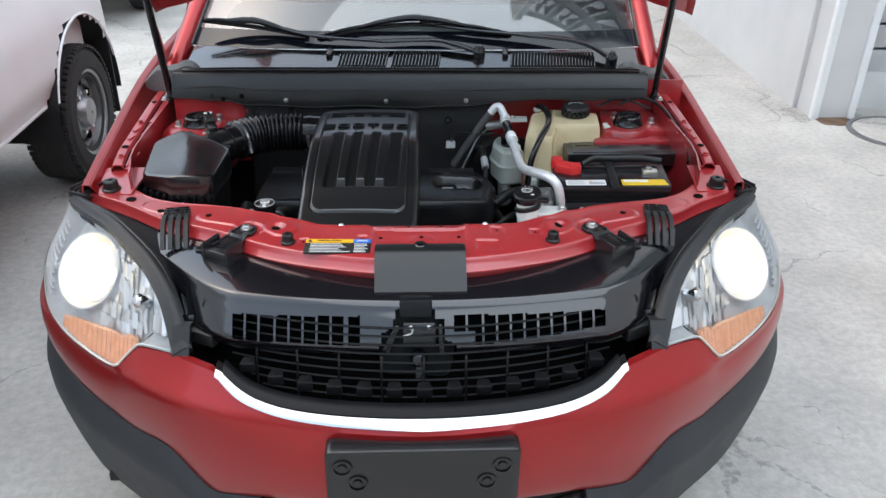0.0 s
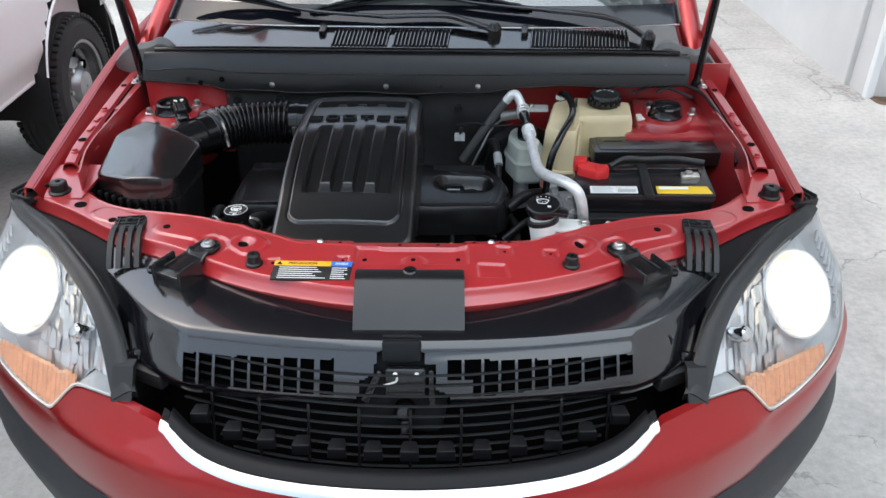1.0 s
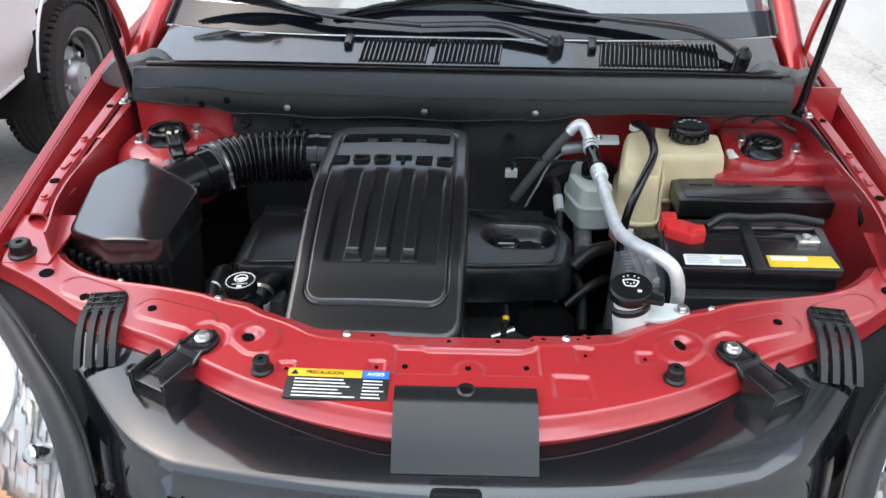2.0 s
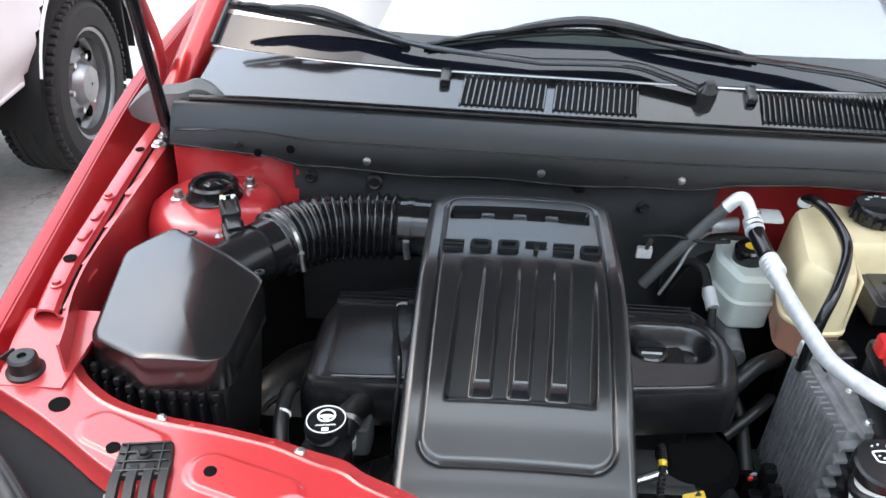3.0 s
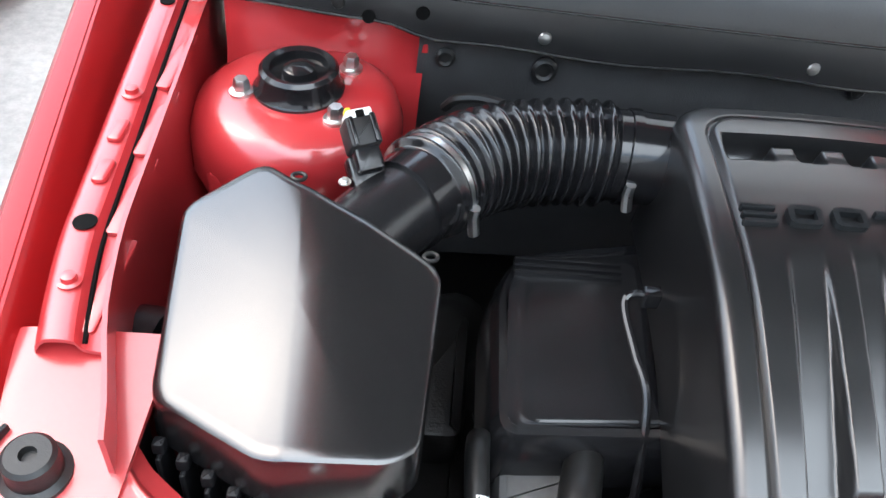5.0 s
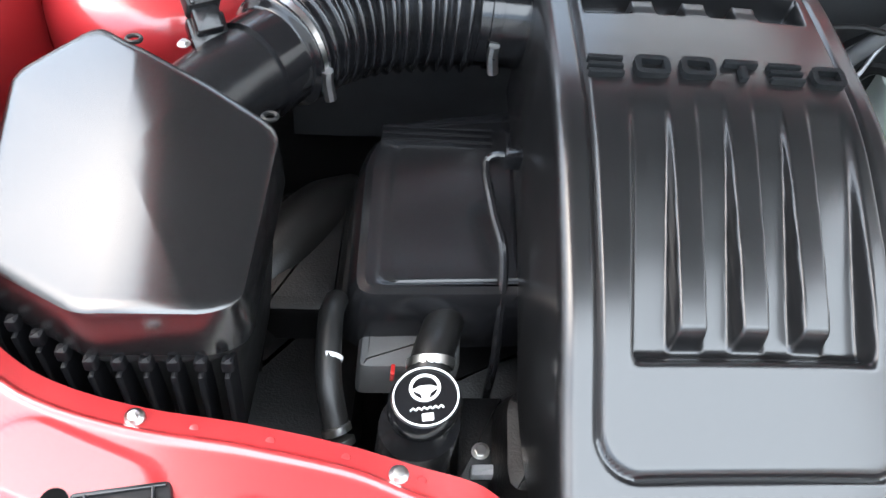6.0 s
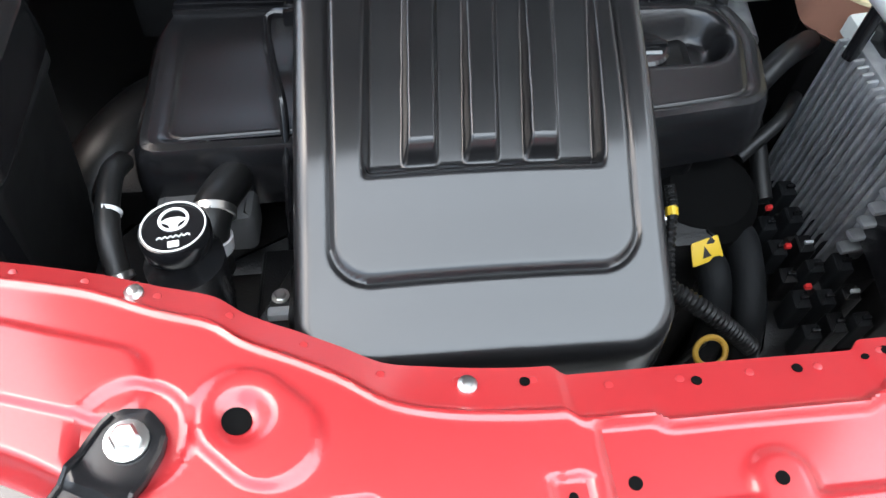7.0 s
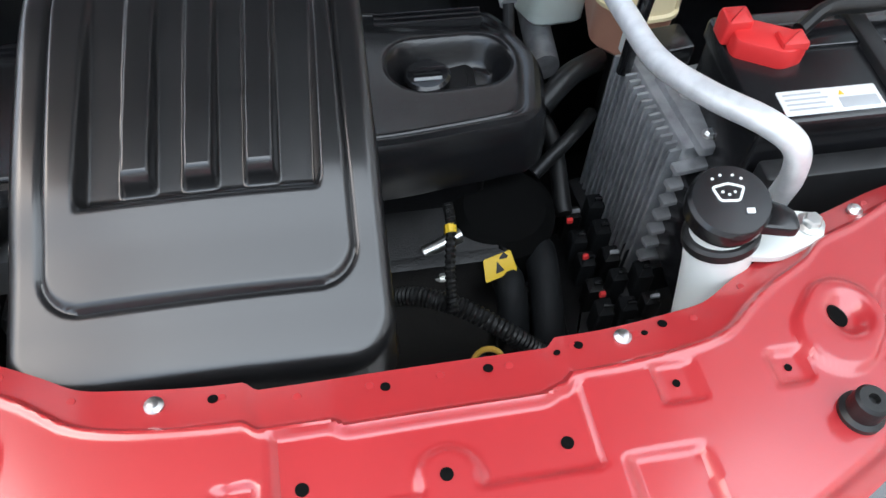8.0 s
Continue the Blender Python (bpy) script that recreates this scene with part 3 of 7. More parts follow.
def headlights():
    for s in (-1, 1):
        X = xs_of(0.541, 0.933, 46)

        def face(out, a=0.0, b=1.0):
            return lambda x, v: skin(s * x, lamp_low(x) + (lamp_top(x) - lamp_low(x)) * (a + (b - a) * v), out)
        hl = part("headlight", grid(face(-0.062, 0.02, 0.76), X[1:-1], lin(0, 1, 12), thick=(0, 0.01, 0)), BEZEL, car, "lit headlight with clear lens, chrome reflectors and amber indicator")
        rim = bmesh.new()
        edge = [skin(s * x, lamp_low(x), 0.0) for x in X] + [skin(s * x, lamp_top(x), 0.0) for x in reversed(X)]
        deep = [skin(s * x, lamp_low(x), -0.075) for x in X] + [skin(s * x, lamp_low(x) + (lamp_top(x) - lamp_low(x)) * 0.74, -0.066) for x in reversed(X)]
        rings([edge, deep], caps=False, bm=rim)
        part("housing", rim, BEZEL, hl, "pale reflective lamp housing wall")
        ln = part("lens", grid(face(0.004), X, lin(0, 1, 16)), LENS, hl, "clear polycarbonate lens")
        ln.visible_shadow = False
        # low beam bowl
        c = Vector(skin(s * 0.81, 0.862, -0.03))
        ax = Vector((s * 0.40, -0.66, 0.58)).normalized()
        bowl = part("reflector_bowl", lathe([(0.03, -0.05), (0.065, -0.03), (0.086, 0.0), (0.090, 0.010), (0.094, 0.010), (0.094, -0.02)], c, ax, 40, caps=False), REFLECTOR, hl)
        part("low_beam", lathe([(0.072, -0.010), (0.066, 0.004), (0.045, 0.014), (0.02, 0.020), (0.002, 0.021)], c, ax, 40), BEAM, hl, "glowing low beam lamp")
        # faceted inner reflector
        rnd = random.Random(5 + s)
        bm = bmesh.new()
        for i in range(18):
            x0, x1 = 0.556 + i * 0.0123, 0.556 + (i + 1) * 0.0123
            lo, hi = lamp_low(x0) + 0.006, lamp_top(x0) - 0.006
            n = max(2, int((hi - lo) / 0.026))
            for j in range(n):
                z0, z1 = lo + (hi - lo) * j / n, lo + (hi - lo) * (j + 1) / n
                d = [-0.050 + 0.010 * math.sin(i * 0.9) * math.sin(j * 1.1 + 0.6) + rnd.uniform(-0.005, 0.005) for _ in range(4)]
                vs = [bm.verts.new(skin(s * a, b, q)) for (a, b), q in zip(((x0, z0), (x1, z0), (x1, z1), (x0, z1)), d)]
                bm.faces.new(vs)
        part("facet_reflector", bm, REFLECTOR, hl, "faceted chrome high beam reflector", angle=5)
        bm = lathe([(0.016, 0), (0.016, 0.03), (0.010, 0.038), (0.002, 0.04)], skin(s * 0.645, 0.855, -0.05), ax, 16)
        part("high_beam_bulb", bm, CHROME, hl)
        for k in range(11):
            z = 0.775 + 0.0125 * k
            bm = tube([skin(s * x, z, -0.012) for x in xs_of(0.895, 0.928, 6)], 0.0035, 1, 6)
            part("housing_rib", bm, BEZEL, hl)
        bm = tube([skin(s * x, lamp_low(x) + 0.004, 0.001) for x in lin(0.545, 0.93, 30)] , 0.0022, 1, 6)
        part("lens_edge", bm, WHITE_PL, hl)
        # amber indicator with vertical flutes
        def amb(x, v):
            lo = lamp_low(x)
            hi = lo + cur(x, [0.64, 0.68, 0.72, 0.80, 0.86], [0.006, 0.040, 0.052, 0.036, 0.012])
            return skin(s * x, lo + (hi - lo) * v, -0.012 + 0.0012 * abs(math.sin(v * 16)) + 0.003 * math.sin(x * 500))
        part("indicator", grid(amb, lin(0.642, 0.85, 70), lin(0, 1, 24), thick=(0, 0.01, 0)), AMBER, hl, "amber fluted indicator lens")
        # black seal along the inner edge
        def seal(u, v):
            x = 0.537 + (0.902 - 0.537) * u
            zt = lamp_top(x)
            p, q = Vector(skin(s * x, zt, 0.006)), Vector(skin(s * x, zt, 0.0))
            inw = Vector((-s * (1 - u) ** 1.0 * 0.034 - s * 0.004, 0.022 * u + 0.008, 0.006 + 0.012 * math.sin(math.pi * v)))
            return p.lerp(q + inw, v)
        part("lamp_seal", grid(seal, lin(0, 1, 40), lin(0, 1, 8), thick=(0, 0.006, -0.02)), MATT, hl, "matt black seal along the lamp's inner edge")
        bm = tube([Vector(skin(s * x, lamp_top(x), 0.0)) + Vector((-s * (1 - (x - .54) / .36) * 0.030, 0.026, 0.006)) for x in lin(0.56, 0.88, 14)], 0.006, 3, 8)
        part("seal_bead", bm, RUBBER, hl)
        # inner lower column of the seal
        bm = grid(lambda u, v: Vector(skin(s * (0.542 - 0.035 * v), 0.806 + 0.05 * u, 0.004 - 0.02 * v)), lin(0, 1, 8), lin(0, 1, 6), thick=(0, 0.02, 0))
        part("seal_foot", bm, MATT, hl)


def grille():
    """The black upper grille panel with its slots, the dark core behind and the badge seat."""
    def yfront(x):
        return 0.215 + 0.25 * x * x + 1.1 * max(0, abs(x) - 0.40) ** 1.5

    PR = [0, 0.18, 0.34, 0.42, 0.50, 0.60, 0.78, 0.90, 1.0]
    PY = [0.17, 0.07, 0.012, 0.0, -0.008, -0.022, -0.045, -0.055, -0.045]
    PZ = [0.932, 0.930, 0.921, 0.914, 0.904, 0.888, 0.858, 0.838, 0.812]

    def panel(x, v):
        side = step(0.46, 0.62, abs(x))
        return (x, yfront(x) + cur(v, PR, PY) + 0.02 * side, cur(v, PR, PZ) - 0.012 * side * v + 0.012 * x * x * (1 - v))
    gp = None
    bm = bmesh.new()
    us, vs = lin(-0.64, 0.64, 257), lin(0, 1, 61)
    V = [[bm.verts.new(panel(x, v)) for v in vs] for x in us]

    def slotted(x, v):
        for a, b, n in ((-0.412, -0.134, 9), (0.064, 0.402, 11)):
            if a < x < b:
                k = (x - a) / (b - a) * n
                q = (abs(x) - 0.1) / 0.3
                return abs(k - round(k)) > 0.085 and 0.55 + 0.06 * q < v < (0.86 + 0.02 * q if x < 0 else (0.72 if x < 0.112 else 0.875 - 0.10 * q))
        return False

    def badge(x, v):
        if v > 0.80 and abs(x + 0.012) < 0.082 - 0.02 * step(0.86, 0.80, v):
            return True
        if v > 0.67 and -0.090 + 0.02 * step(0.74, 0.67, v) < x < 0.045:
            return True
        return (v > 0.45 and abs(x + 0.017) < 0.042 - 0.010 * step(0.50, 0.45, v)) or (v > 0.58 and -0.065 < x < 0.047)
    for i in range(len(us) - 1):
        for j in range(len(vs) - 1):
            x, v = (us[i] + us[i + 1]) / 2, (vs[j] + vs[j + 1]) / 2
            if slotted(x, v) or badge(x, v):
                continue
            bm.faces.new((V[i][j], V[i + 1][j], V[i + 1][j + 1], V[i][j + 1]))
    for f in list(bm.verts):
        if not f.link_faces:
            bm.verts.remove(f)
    g = bmesh.ops.extrude_face_region(bm, geom=list(bm.faces))
    bmesh.ops.translate(bm, vec=(0, 0.018, -0.006), verts=[e for e in g["geom"] if isinstance(e, bmesh.types.BMVert)])
    gp = part("grille_panel", bm, PANEL, car, "black plastic upper grille panel with two slotted vents, badge missing", angle=50)
    for s in (-1, 1):
        part("panel_screw", lathe([(0.011, 0), (0.011, 0.003), (0.007, 0.004), (0.006, 0.001), (0.001, 0.001)], Vector(panel(s * 0.515, 0.12)) + Vector((0, 0, 0.001)), (0, -0.1, 1), 18), MATT, gp)
        bm = lathe([(0.014, 0), (0.014, 0.006), (0.011, 0.008), (0.010, 0.002)], (s * 0.47 - 0.0, yfront(0.47) - 0.012, 0.882), (0, -1, 0.5), 18)
        part("grommet", bm, MATT, gp)
        for z, x in ((0.842, 0.515), (0.815, 0.50)):
            part("clip", lathe([(0.013, 0), (0.012, 0.01), (0.006, 0.013)], (s * x, yfront(x) - 0.045, z), (0, -1, 0.3), 14), GLOSS, gp)
        bm = box((0, 0, 0), (0.09, 0.05, 0.03), 0.006, Matrix.Translation((s * 0.49, 0.27, 0.80)) @ Matrix.Rotation(s * 0.45, 4, "Z"))
        part("side_step", bm, MATT, gp)
    # flap over the lock, top middle
    bm = grid(lambda x, v: (x, 0.357 - 0.112 * v, cur(v, [0, 0.05, 0.25, 0.36, 0.65, 1.0], [0.984, 0.989, 0.990, 0.987, 0.964, 0.928])), lin(-0.105, 0.096, 9), lin(0, 1, 24), thick=(0, 0, -0.005))
    fl = part("lock_flap", bm, SATIN, gp, "smooth black flap over the bonnet lock")
    part("flap_plug", lathe([(0.013, 0), (0.013, 0.004), (0.010, 0.006), (0.009, 0.003), (0.002, 0.003)], (-0.004, 0.342, 0.989), (0, -0.1, 1), 20), GLOSS, fl)
    # dark core behind: fine slats and uprights
    core = thing("radiator_grille", "dark black slatted grille with radiator behind it", "grille", (0, 0.2, 0.66))
    # near-black sheet stands in for the unlit depth behind the slats
    part("unlit_backing", grid(lambda x, z: (x, 0.17 + 0.45 * x * x + 0.3 * (z - 0.7), z), lin(-0.50, 0.50, 21), lin(0.64, 0.91, 8), thick=(0, 0.01, 0)), HOLE, core)
    for k in range(11):
        z = 0.70 + k * 0.0185
        w = cur(z, [0.70, 0.76, 0.82, 0.90], [0.30, 0.38, 0.44, 0.46])
        bm = tube([(x, 0.115 + 0.45 * x * x + 0.3 * (z - 0.7), z) for x in lin(-w, w, 21)], 0.0035, 1, 6, squash=0.5)
        part("slat", bm, DULL, core)
    for k in range(9):
        x = -0.36 + 0.09 * k
        bm = tube([(x, 0.106 + 0.45 * x * x + 0.3 * (z - 0.7), z) for z in (0.71, 0.77, 0.83)], 0.003, 1, 6)
        part("upright", bm, PLASTIC, core)
    # lower lip with square teeth above the bright strip
    def lip(x, v):
        zt = cur(abs(x), CHR_X, CHR_T)
        return Vector(skin(x, zt + 0.001, 0.004)) + Vector((0, 0.038 * v, 0.010 * math.sin(math.pi * v * 0.8) + 0.002))
    part("lower_lip", grid(lip, lin(-0.42, 0.42, 61), lin(0, 1, 8), thick=(0, 0, -0.012)), LIP, core, "black lip above the chrome strip")
    for k in range(13):
        x = -0.375 + 0.0625 * k
        y = skin(x, cur(abs(x), CHR_X, CHR_T))[1] + 0.058
        z = cur(abs(x), CHR_X, CHR_T) + 0.014
        bm = slab([(x - 0.017, y), (x + 0.017, y), (x + 0.012, y + 0.028), (x - 0.012, y + 0.028)], z - 0.012, z + 0.010, 0.004, 0.003)
        part("tooth", bm, LIP, core)
    up = Matrix.Translation((-0.015, 0.205, 0.835)) @ Matrix.Rotation(radians(65), 4, "X")
    bd = part("badge_seat", slab([(-0.075, -0.075), (0.07, -0.085), (0.085, -0.01), (0.052, 0.05), (0.045, 0.095), (-0.045, 0.095), (-0.06, 0.04), (-0.085, 0.0)], 0.0, 0.012, 0.02, 0.004, m=up), DULL, core, "empty dark badge seat with broken clips")
    part("seat_block", slab([(-0.03, -0.012), (0.042, -0.012), (0.042, 0.040), (-0.03, 0.040)], 0.010, 0.038, 0.006, 0.005, m=up), PLASTIC, bd)
    part("seat_hood", slab([(-0.036, 0.048), (0.034, 0.048), (0.034, 0.088), (-0.036, 0.088)], 0.010, 0.030, 0.008, 0.006, m=up), DULL, bd)
    part("seat_arm", slab([(-0.075, -0.02), (-0.045, 0.035), (-0.034, 0.030), (-0.06, -0.03)], 0.010, 0.028, 0.005, 0.004, m=up), PLASTIC, bd)
    part("seat_arm", slab([(0.048, -0.03), (0.060, -0.03), (0.056, 0.035), (0.046, 0.035)], 0.010, 0.032, 0.004, 0.003, m=up), PLASTIC, bd)
    part("seat_lug", lathe([(0.020, 0.0), (0.019, 0.02), (0.012, 0.032), (0.002, 0.035)], up @ Vector((0.004, -0.040, 0.01)), up.to_3x3() @ Vector((0, 0, 1)), 20), GLOSS, bd)
    part("seat_leg", slab([(-0.004, -0.088), (0.020, -0.088), (0.018, -0.055), (-0.002, -0.055)], 0.008, 0.030, 0.004, 0.003, m=up), PLASTIC, bd)
    for dx, dy in ((-0.012, 0.030), (0.026, 0.030)):
        part("badge_clip", lathe([(0.004, 0), (0.004, 0.004), (0.001, 0.005)], up @ Vector((dx, dy, 0.038)), up.to_3x3() @ Vector((0, 0, 1)), 10), ALU, bd)
    bm = tube([up @ Vector((-0.034, 0.010, 0.040)), up @ Vector((-0.020, 0.014, 0.041)), up @ Vector((-0.010, 0.018, 0.040)), up @ Vector((-0.008, 0.028, 0.040))], 0.0018, 4, 6)
    part("broken_plastic", bm, WHITE_PL, bd)


def latch_front(x):
    return cur(abs(x), [0, 0.107, 0.2, 0.30, 0.38, 0.43, 0.477, 0.55, 0.63, 0.71, 0.86], [0.283, 0.287, 0.311, 0.350, 0.392, 0.425, 0.454, 0.487, 0.527, 0.582, 0.672])


def latch_rear(x):
    return cur(abs(x + 0.004), [0, 0.13, 0.17, 0.21, 0.242, 0.27, 0.30, 0.337, 0.36, 0.40, 0.45, 0.52, 0.60, 0.667, 0.712, 0.738, 0.85],
               [0.503, 0.503, 0.506, 0.512, 0.519, 0.535, 0.551, 0.570, 0.587, 0.600, 0.616, 0.632, 0.646, 0.668, 0.700, 0.727, 0.745]) - 0.008 * step(-0.130, -0.119, x) * step(0.106, 0.096, x)


def capsule(x, y, x0, y0, x1, y1, r):
    """How far inside a rounded bar the place lies, 0 at its edge."""
    d = Vector((x1 - x0, y1 - y0))
    t = max(0, min(1, Vector((x - x0, y - y0)).dot(d) / max(1e-9, d.length_squared)))
    return r - math.hypot(x - x0 - d.x * t, y - y0 - d.y * t)


def emboss(x, y, x0, y0, x1, y1, r, h, soft=0.0035):
    return 0.7 * h * step(-soft, soft, capsule(x, y, x0, y0, x1, y1, r))


def latch_z(x, y):
    yf, yr = latch_front(x), latch_rear(x)
    v = (y - yf) / max(0.01, yr - yf)
    cen = 1 - step(0.10, 0.42, abs(x))
    z = 0.960 + 0.014 * cen + 0.008 * step(0.6, 0.8, abs(x)) - 0.02 * step(0.12, -0.02, v)
    # low flange along the rear edge, wider in the middle
    d = yr - y
    fl = 0.030 + 0.010 * step(0.30, 0.20, abs(x)) + 0.006 * step(-0.072, -0.060, x) * step(0.095, 0.078, x) - 0.006 * step(0.38, 0.46, abs(x))
    z += 0.0015 * math.exp(-((d - fl - 0.002) / 0.003) ** 2) - 0.0055 * step(fl, fl - 0.005, d) - 0.012 * max(0, fl - d) / fl
    z += 0.006 * (step(0.06, 0.10, v) - 0.5)
    z0 = z
    # pressed shapes
    for s in (-1, 1):
        z += emboss(x, y, s * 0.41, 0.475, s * 0.41, 0.478, 0.036, -0.007)
        z += emboss(x, y, s * 0.340, 0.484, s * 0.322, 0.466, 0.032, 0.006) - 0.009 * math.exp(-(math.hypot(x - s * 0.340, y - 0.481) / 0.016) ** 4)
        z += emboss(x, y, s * 0.515, 0.545, s * 0.430, 0.517, 0.026, 0.005)
        z += emboss(x, y, s * 0.66, 0.60, s * 0.60, 0.575, 0.026, 0.004)
    z -= 0.006 * step(-0.114, -0.107, x) * step(0.110, 0.103, x) * step(0.388, 0.396, y) * step(0.457, 0.449, y) * (1 - step(-0.005, 0.005, capsule(x, y, 0.002, 0.38, 0.002, 0.402, 0.021)))
    for bx, by, hw in ((0.179, 0.444, 0.016), (0.271, 0.445, 0.014), (-0.271, 0.407, 0.013), (-0.136, 0.406, 0.013)):
        z -= 0.004 * step(hw + 0.002, hw - 0.003, abs(x - bx)) * step(hw + 0.002, hw - 0.003, abs(y - by))
    z -= 0.005 * step(0.120, 0.128, x) * step(0.181, 0.174, x + (y - 0.39) * 0.1) * step(0.345, 0.352, y) * step(0.398, 0.391, y)
    z = z0 + (z - z0) * step(fl, fl + 0.008, d)
    return z


def radiator_support():
    bm = grid(lambda x, v: (x, latch_front(x) + (latch_rear(x) - latch_front(x)) * v, latch_z(x, latch_front(x) + (latch_rear(x) - latch_front(x)) * v)),
              lin(-0.86, 0.85, 460), lin(0, 1, 110), thick=(0, 0, -0.004))
    rs = part("radiator_support", bm, RED_IN, car, "red painted cross member with pressed ridges and holes")
    bm = grid(lambda x, v: (x, latch_front(x) + 0.004 + 0.012 * v, latch_z(x, latch_front(x)) - 0.002 - 0.03 * v), lin(-0.60, 0.60, 90), lin(0, 1, 4), thick=(0, 0.003, 0))
    part("front_flange", bm, RED_IN, rs)
    for x, y, r in ((-0.344, 0.481, 0.0115), (0.333, 0.483, 0.0115), (-0.094, 0.411, 0.0055), (0.0, 0.403, 0.0055), (0.087, 0.413, 0.0055), (-0.514, 0.543, 0.009),
                    (0.505, 0.543, 0.009), (-0.724, 0.632, 0.015), (0.724, 0.632, 0.015), (-0.150, 0.491, 0.0045), (-0.029, 0.480, 0.0045), (0.048, 0.483, 0.0045),
                    (0.102, 0.487, 0.003), (0.120, 0.491, 0.0045), (0.175, 0.494, 0.003), (0.193, 0.501, 0.0045), (-0.136, 0.406, 0.0035), (0.179, 0.444, 0.0035), (0.271, 0.445, 0.0035), (-0.635, 0.570, 0.010), (-0.271, 0.407, 0.0035)):
        r *= 0.84
        bm = bmesh.new()
        rings([[(x + q * r * math.cos(t), y + q * r * math.sin(t), latch_z(x + q * r * math.cos(t), y + q * r * math.sin(t)) + h) for t in lin(0, 2 * math.pi * 21 / 22, 22)]
               for q, h in ((1.0, -0.003), (1.0, 0.0011), (0.7, 0.0013), (0.35, 0.0013), (0.02, 0.0013))], bm=bm)
        part("pressed_hole", bm, HOLE, rs)
    for x, y in ((-0.420, 0.591), (-0.190, 0.492), (0.156, 0.492), (0.413, 0.591), (-0.60, 0.633)):
        part("screw", lathe([(0.007, 0), (0.007, 0.003), (0.004, 0.006), (0.001, 0.0065)], (x, y, latch_z(x, y)), (0, 0, 1), 12), ZINC, rs)
    for k in range(22):
        x = -0.56 + 0.052 * k
        y = latch_rear(x) - 0.012
        part("spot_weld", lathe([(0.0035, 0), (0.003, 0.0007), (0.001, 0.0009)], (x, y, latch_z(x, y)), (0, 0, 1), 10), RED_IN, rs)
    for s in (-1, 1):
        # rubber stops
        for x, y, r, h in ((s * 0.305, 0.400, 0.014, 0.024), (s * 0.787, 0.683, 0.020, 0.028)):
            part("rubber_stop", lathe([(r * 1.2, 0), (r * 1.2, h * 0.2), (r * 0.95, h * 0.3), (r * 0.9, h * 0.9), (r * 0.75, h), (r * 0.3, h), (r * 0.25, h * 0.8), (0.001, h * 0.8)],
                                      (x, y, latch_z(x, y)), (0, 0, 1), 24), RUBBER, rs, "black rubber bonnet stop")
        # grille brackets with their bolt
        a = radians(s * 28)
        m = Matrix.Translation((s * 0.411, 0.472, latch_z(s * 0.411, 0.472))) @ Matrix.Rotation(a, 4, "Z")
        def arm(u, v):
            wdt = 0.023 * (math.sqrt(max(0, 1 - (1 - v / 0.2) ** 2)) if v < 0.2 else 1) + 0.003 * v
            p = m @ Vector((u * wdt, 0.024 - 0.122 * v, 0))
            return (p.x, p.y, latch_z(p.x, max(p.y, latch_front(p.x) + 0.014)) + 0.008 - 0.002 * u * u)
        br = part("grille_bracket", grid(arm, lin(-1, 1, 9), lin(0.002, 1, 24), thick=(0, 0, -0.007)), PLASTIC, rs, "black bracket bolted to the cross member")
        for q in (-1, 1):
            part("bracket_rim", tube([Vector(arm(q * 0.95, v)) + Vector((0, 0, 0.001)) for v in lin(0.1, 1, 12)], 0.0025, 1, 6), PLASTIC, br)
        bm = slab([(-0.034, -0.078), (0.034, -0.078), (0.034, -0.118), (-0.034, -0.118)], -0.035, 0.004, 0.004, 0.003, m=m)
        slab([(-0.036, -0.060), (-0.029, -0.060), (-0.029, -0.120), (-0.036, -0.120)], -0.035, 0.018, 0.002, 0.002, bm, m)
        slab([(0.029, -0.060), (0.036, -0.060), (0.036, -0.120), (0.029, -0.120)], -0.035, 0.018, 0.002, 0.002, bm, m)
        part("bracket_foot", bm, PLASTIC, br)
        bm = bolt(m @ Vector((0, 0, 0.009)), 0.0095, h=0.008)
        part("bolt", bm, ZINC, br, "bright zinc bolt with washer")
        # ribbed headlamp tabs
        m = Matrix.Translation((s * 0.592, 0.548, latch_z(s * 0.592, 0.548) + 0.002)) @ Matrix.Rotation(radians(s * -8), 4, "Z")
        bm = slab([(-0.030, 0.030), (0.030, 0.030), (0.033, -0.02), (-0.033, -0.02)], -0.002, 0.006, 0.004, 0.002, m=m)
        tab = part("lamp_tab", bm, MATT, rs, "ribbed black plastic lamp tab")
        for k in range(4):
            x = -0.026 + 0.0175 * k
            bm = grid(lambda u, v: m @ Vector((x + u, -0.01 - 0.105 * v, 0.008 - 0.040 * v * v + 0.006 * math.sin(v * 3.1))), (-0.005, 0.005), lin(0, 1, 9), thick=(0, 0.012, -0.004))
            part("rib", bm, MATT, tab)
        for k in range(4):
            part("cross_rib", box((0, -0.014 + 0.0135 * k, 0.006), (0.056, 0.0025, 0.003), 0.0008, m), PLASTIC, tab)
        for k in (-1, 1):
            part("cross_rib", box((k * 0.020, 0.005, 0.006), (0.0025, 0.044, 0.003), 0.0008, m), PLASTIC, tab)
        part("tab_screw", bolt(m @ Vector((0, 0.010, 0.008)), 0.006), DARKMETAL, tab)
        part("tab_hole", lathe([(0.008, 0), (0.008, 0.003), (0.006, 0.003), (0.005, 0.001)], m @ Vector((0, 0.012, 0.006)), (0, 0, 1), 14), HOLE, tab)
        # second ribbed tab at the lamp's rear corner
        m = Matrix.Translation((s * 0.846, 0.703, 0.972)) @ Matrix.Rotation(radians(s * 25), 4, "Z")
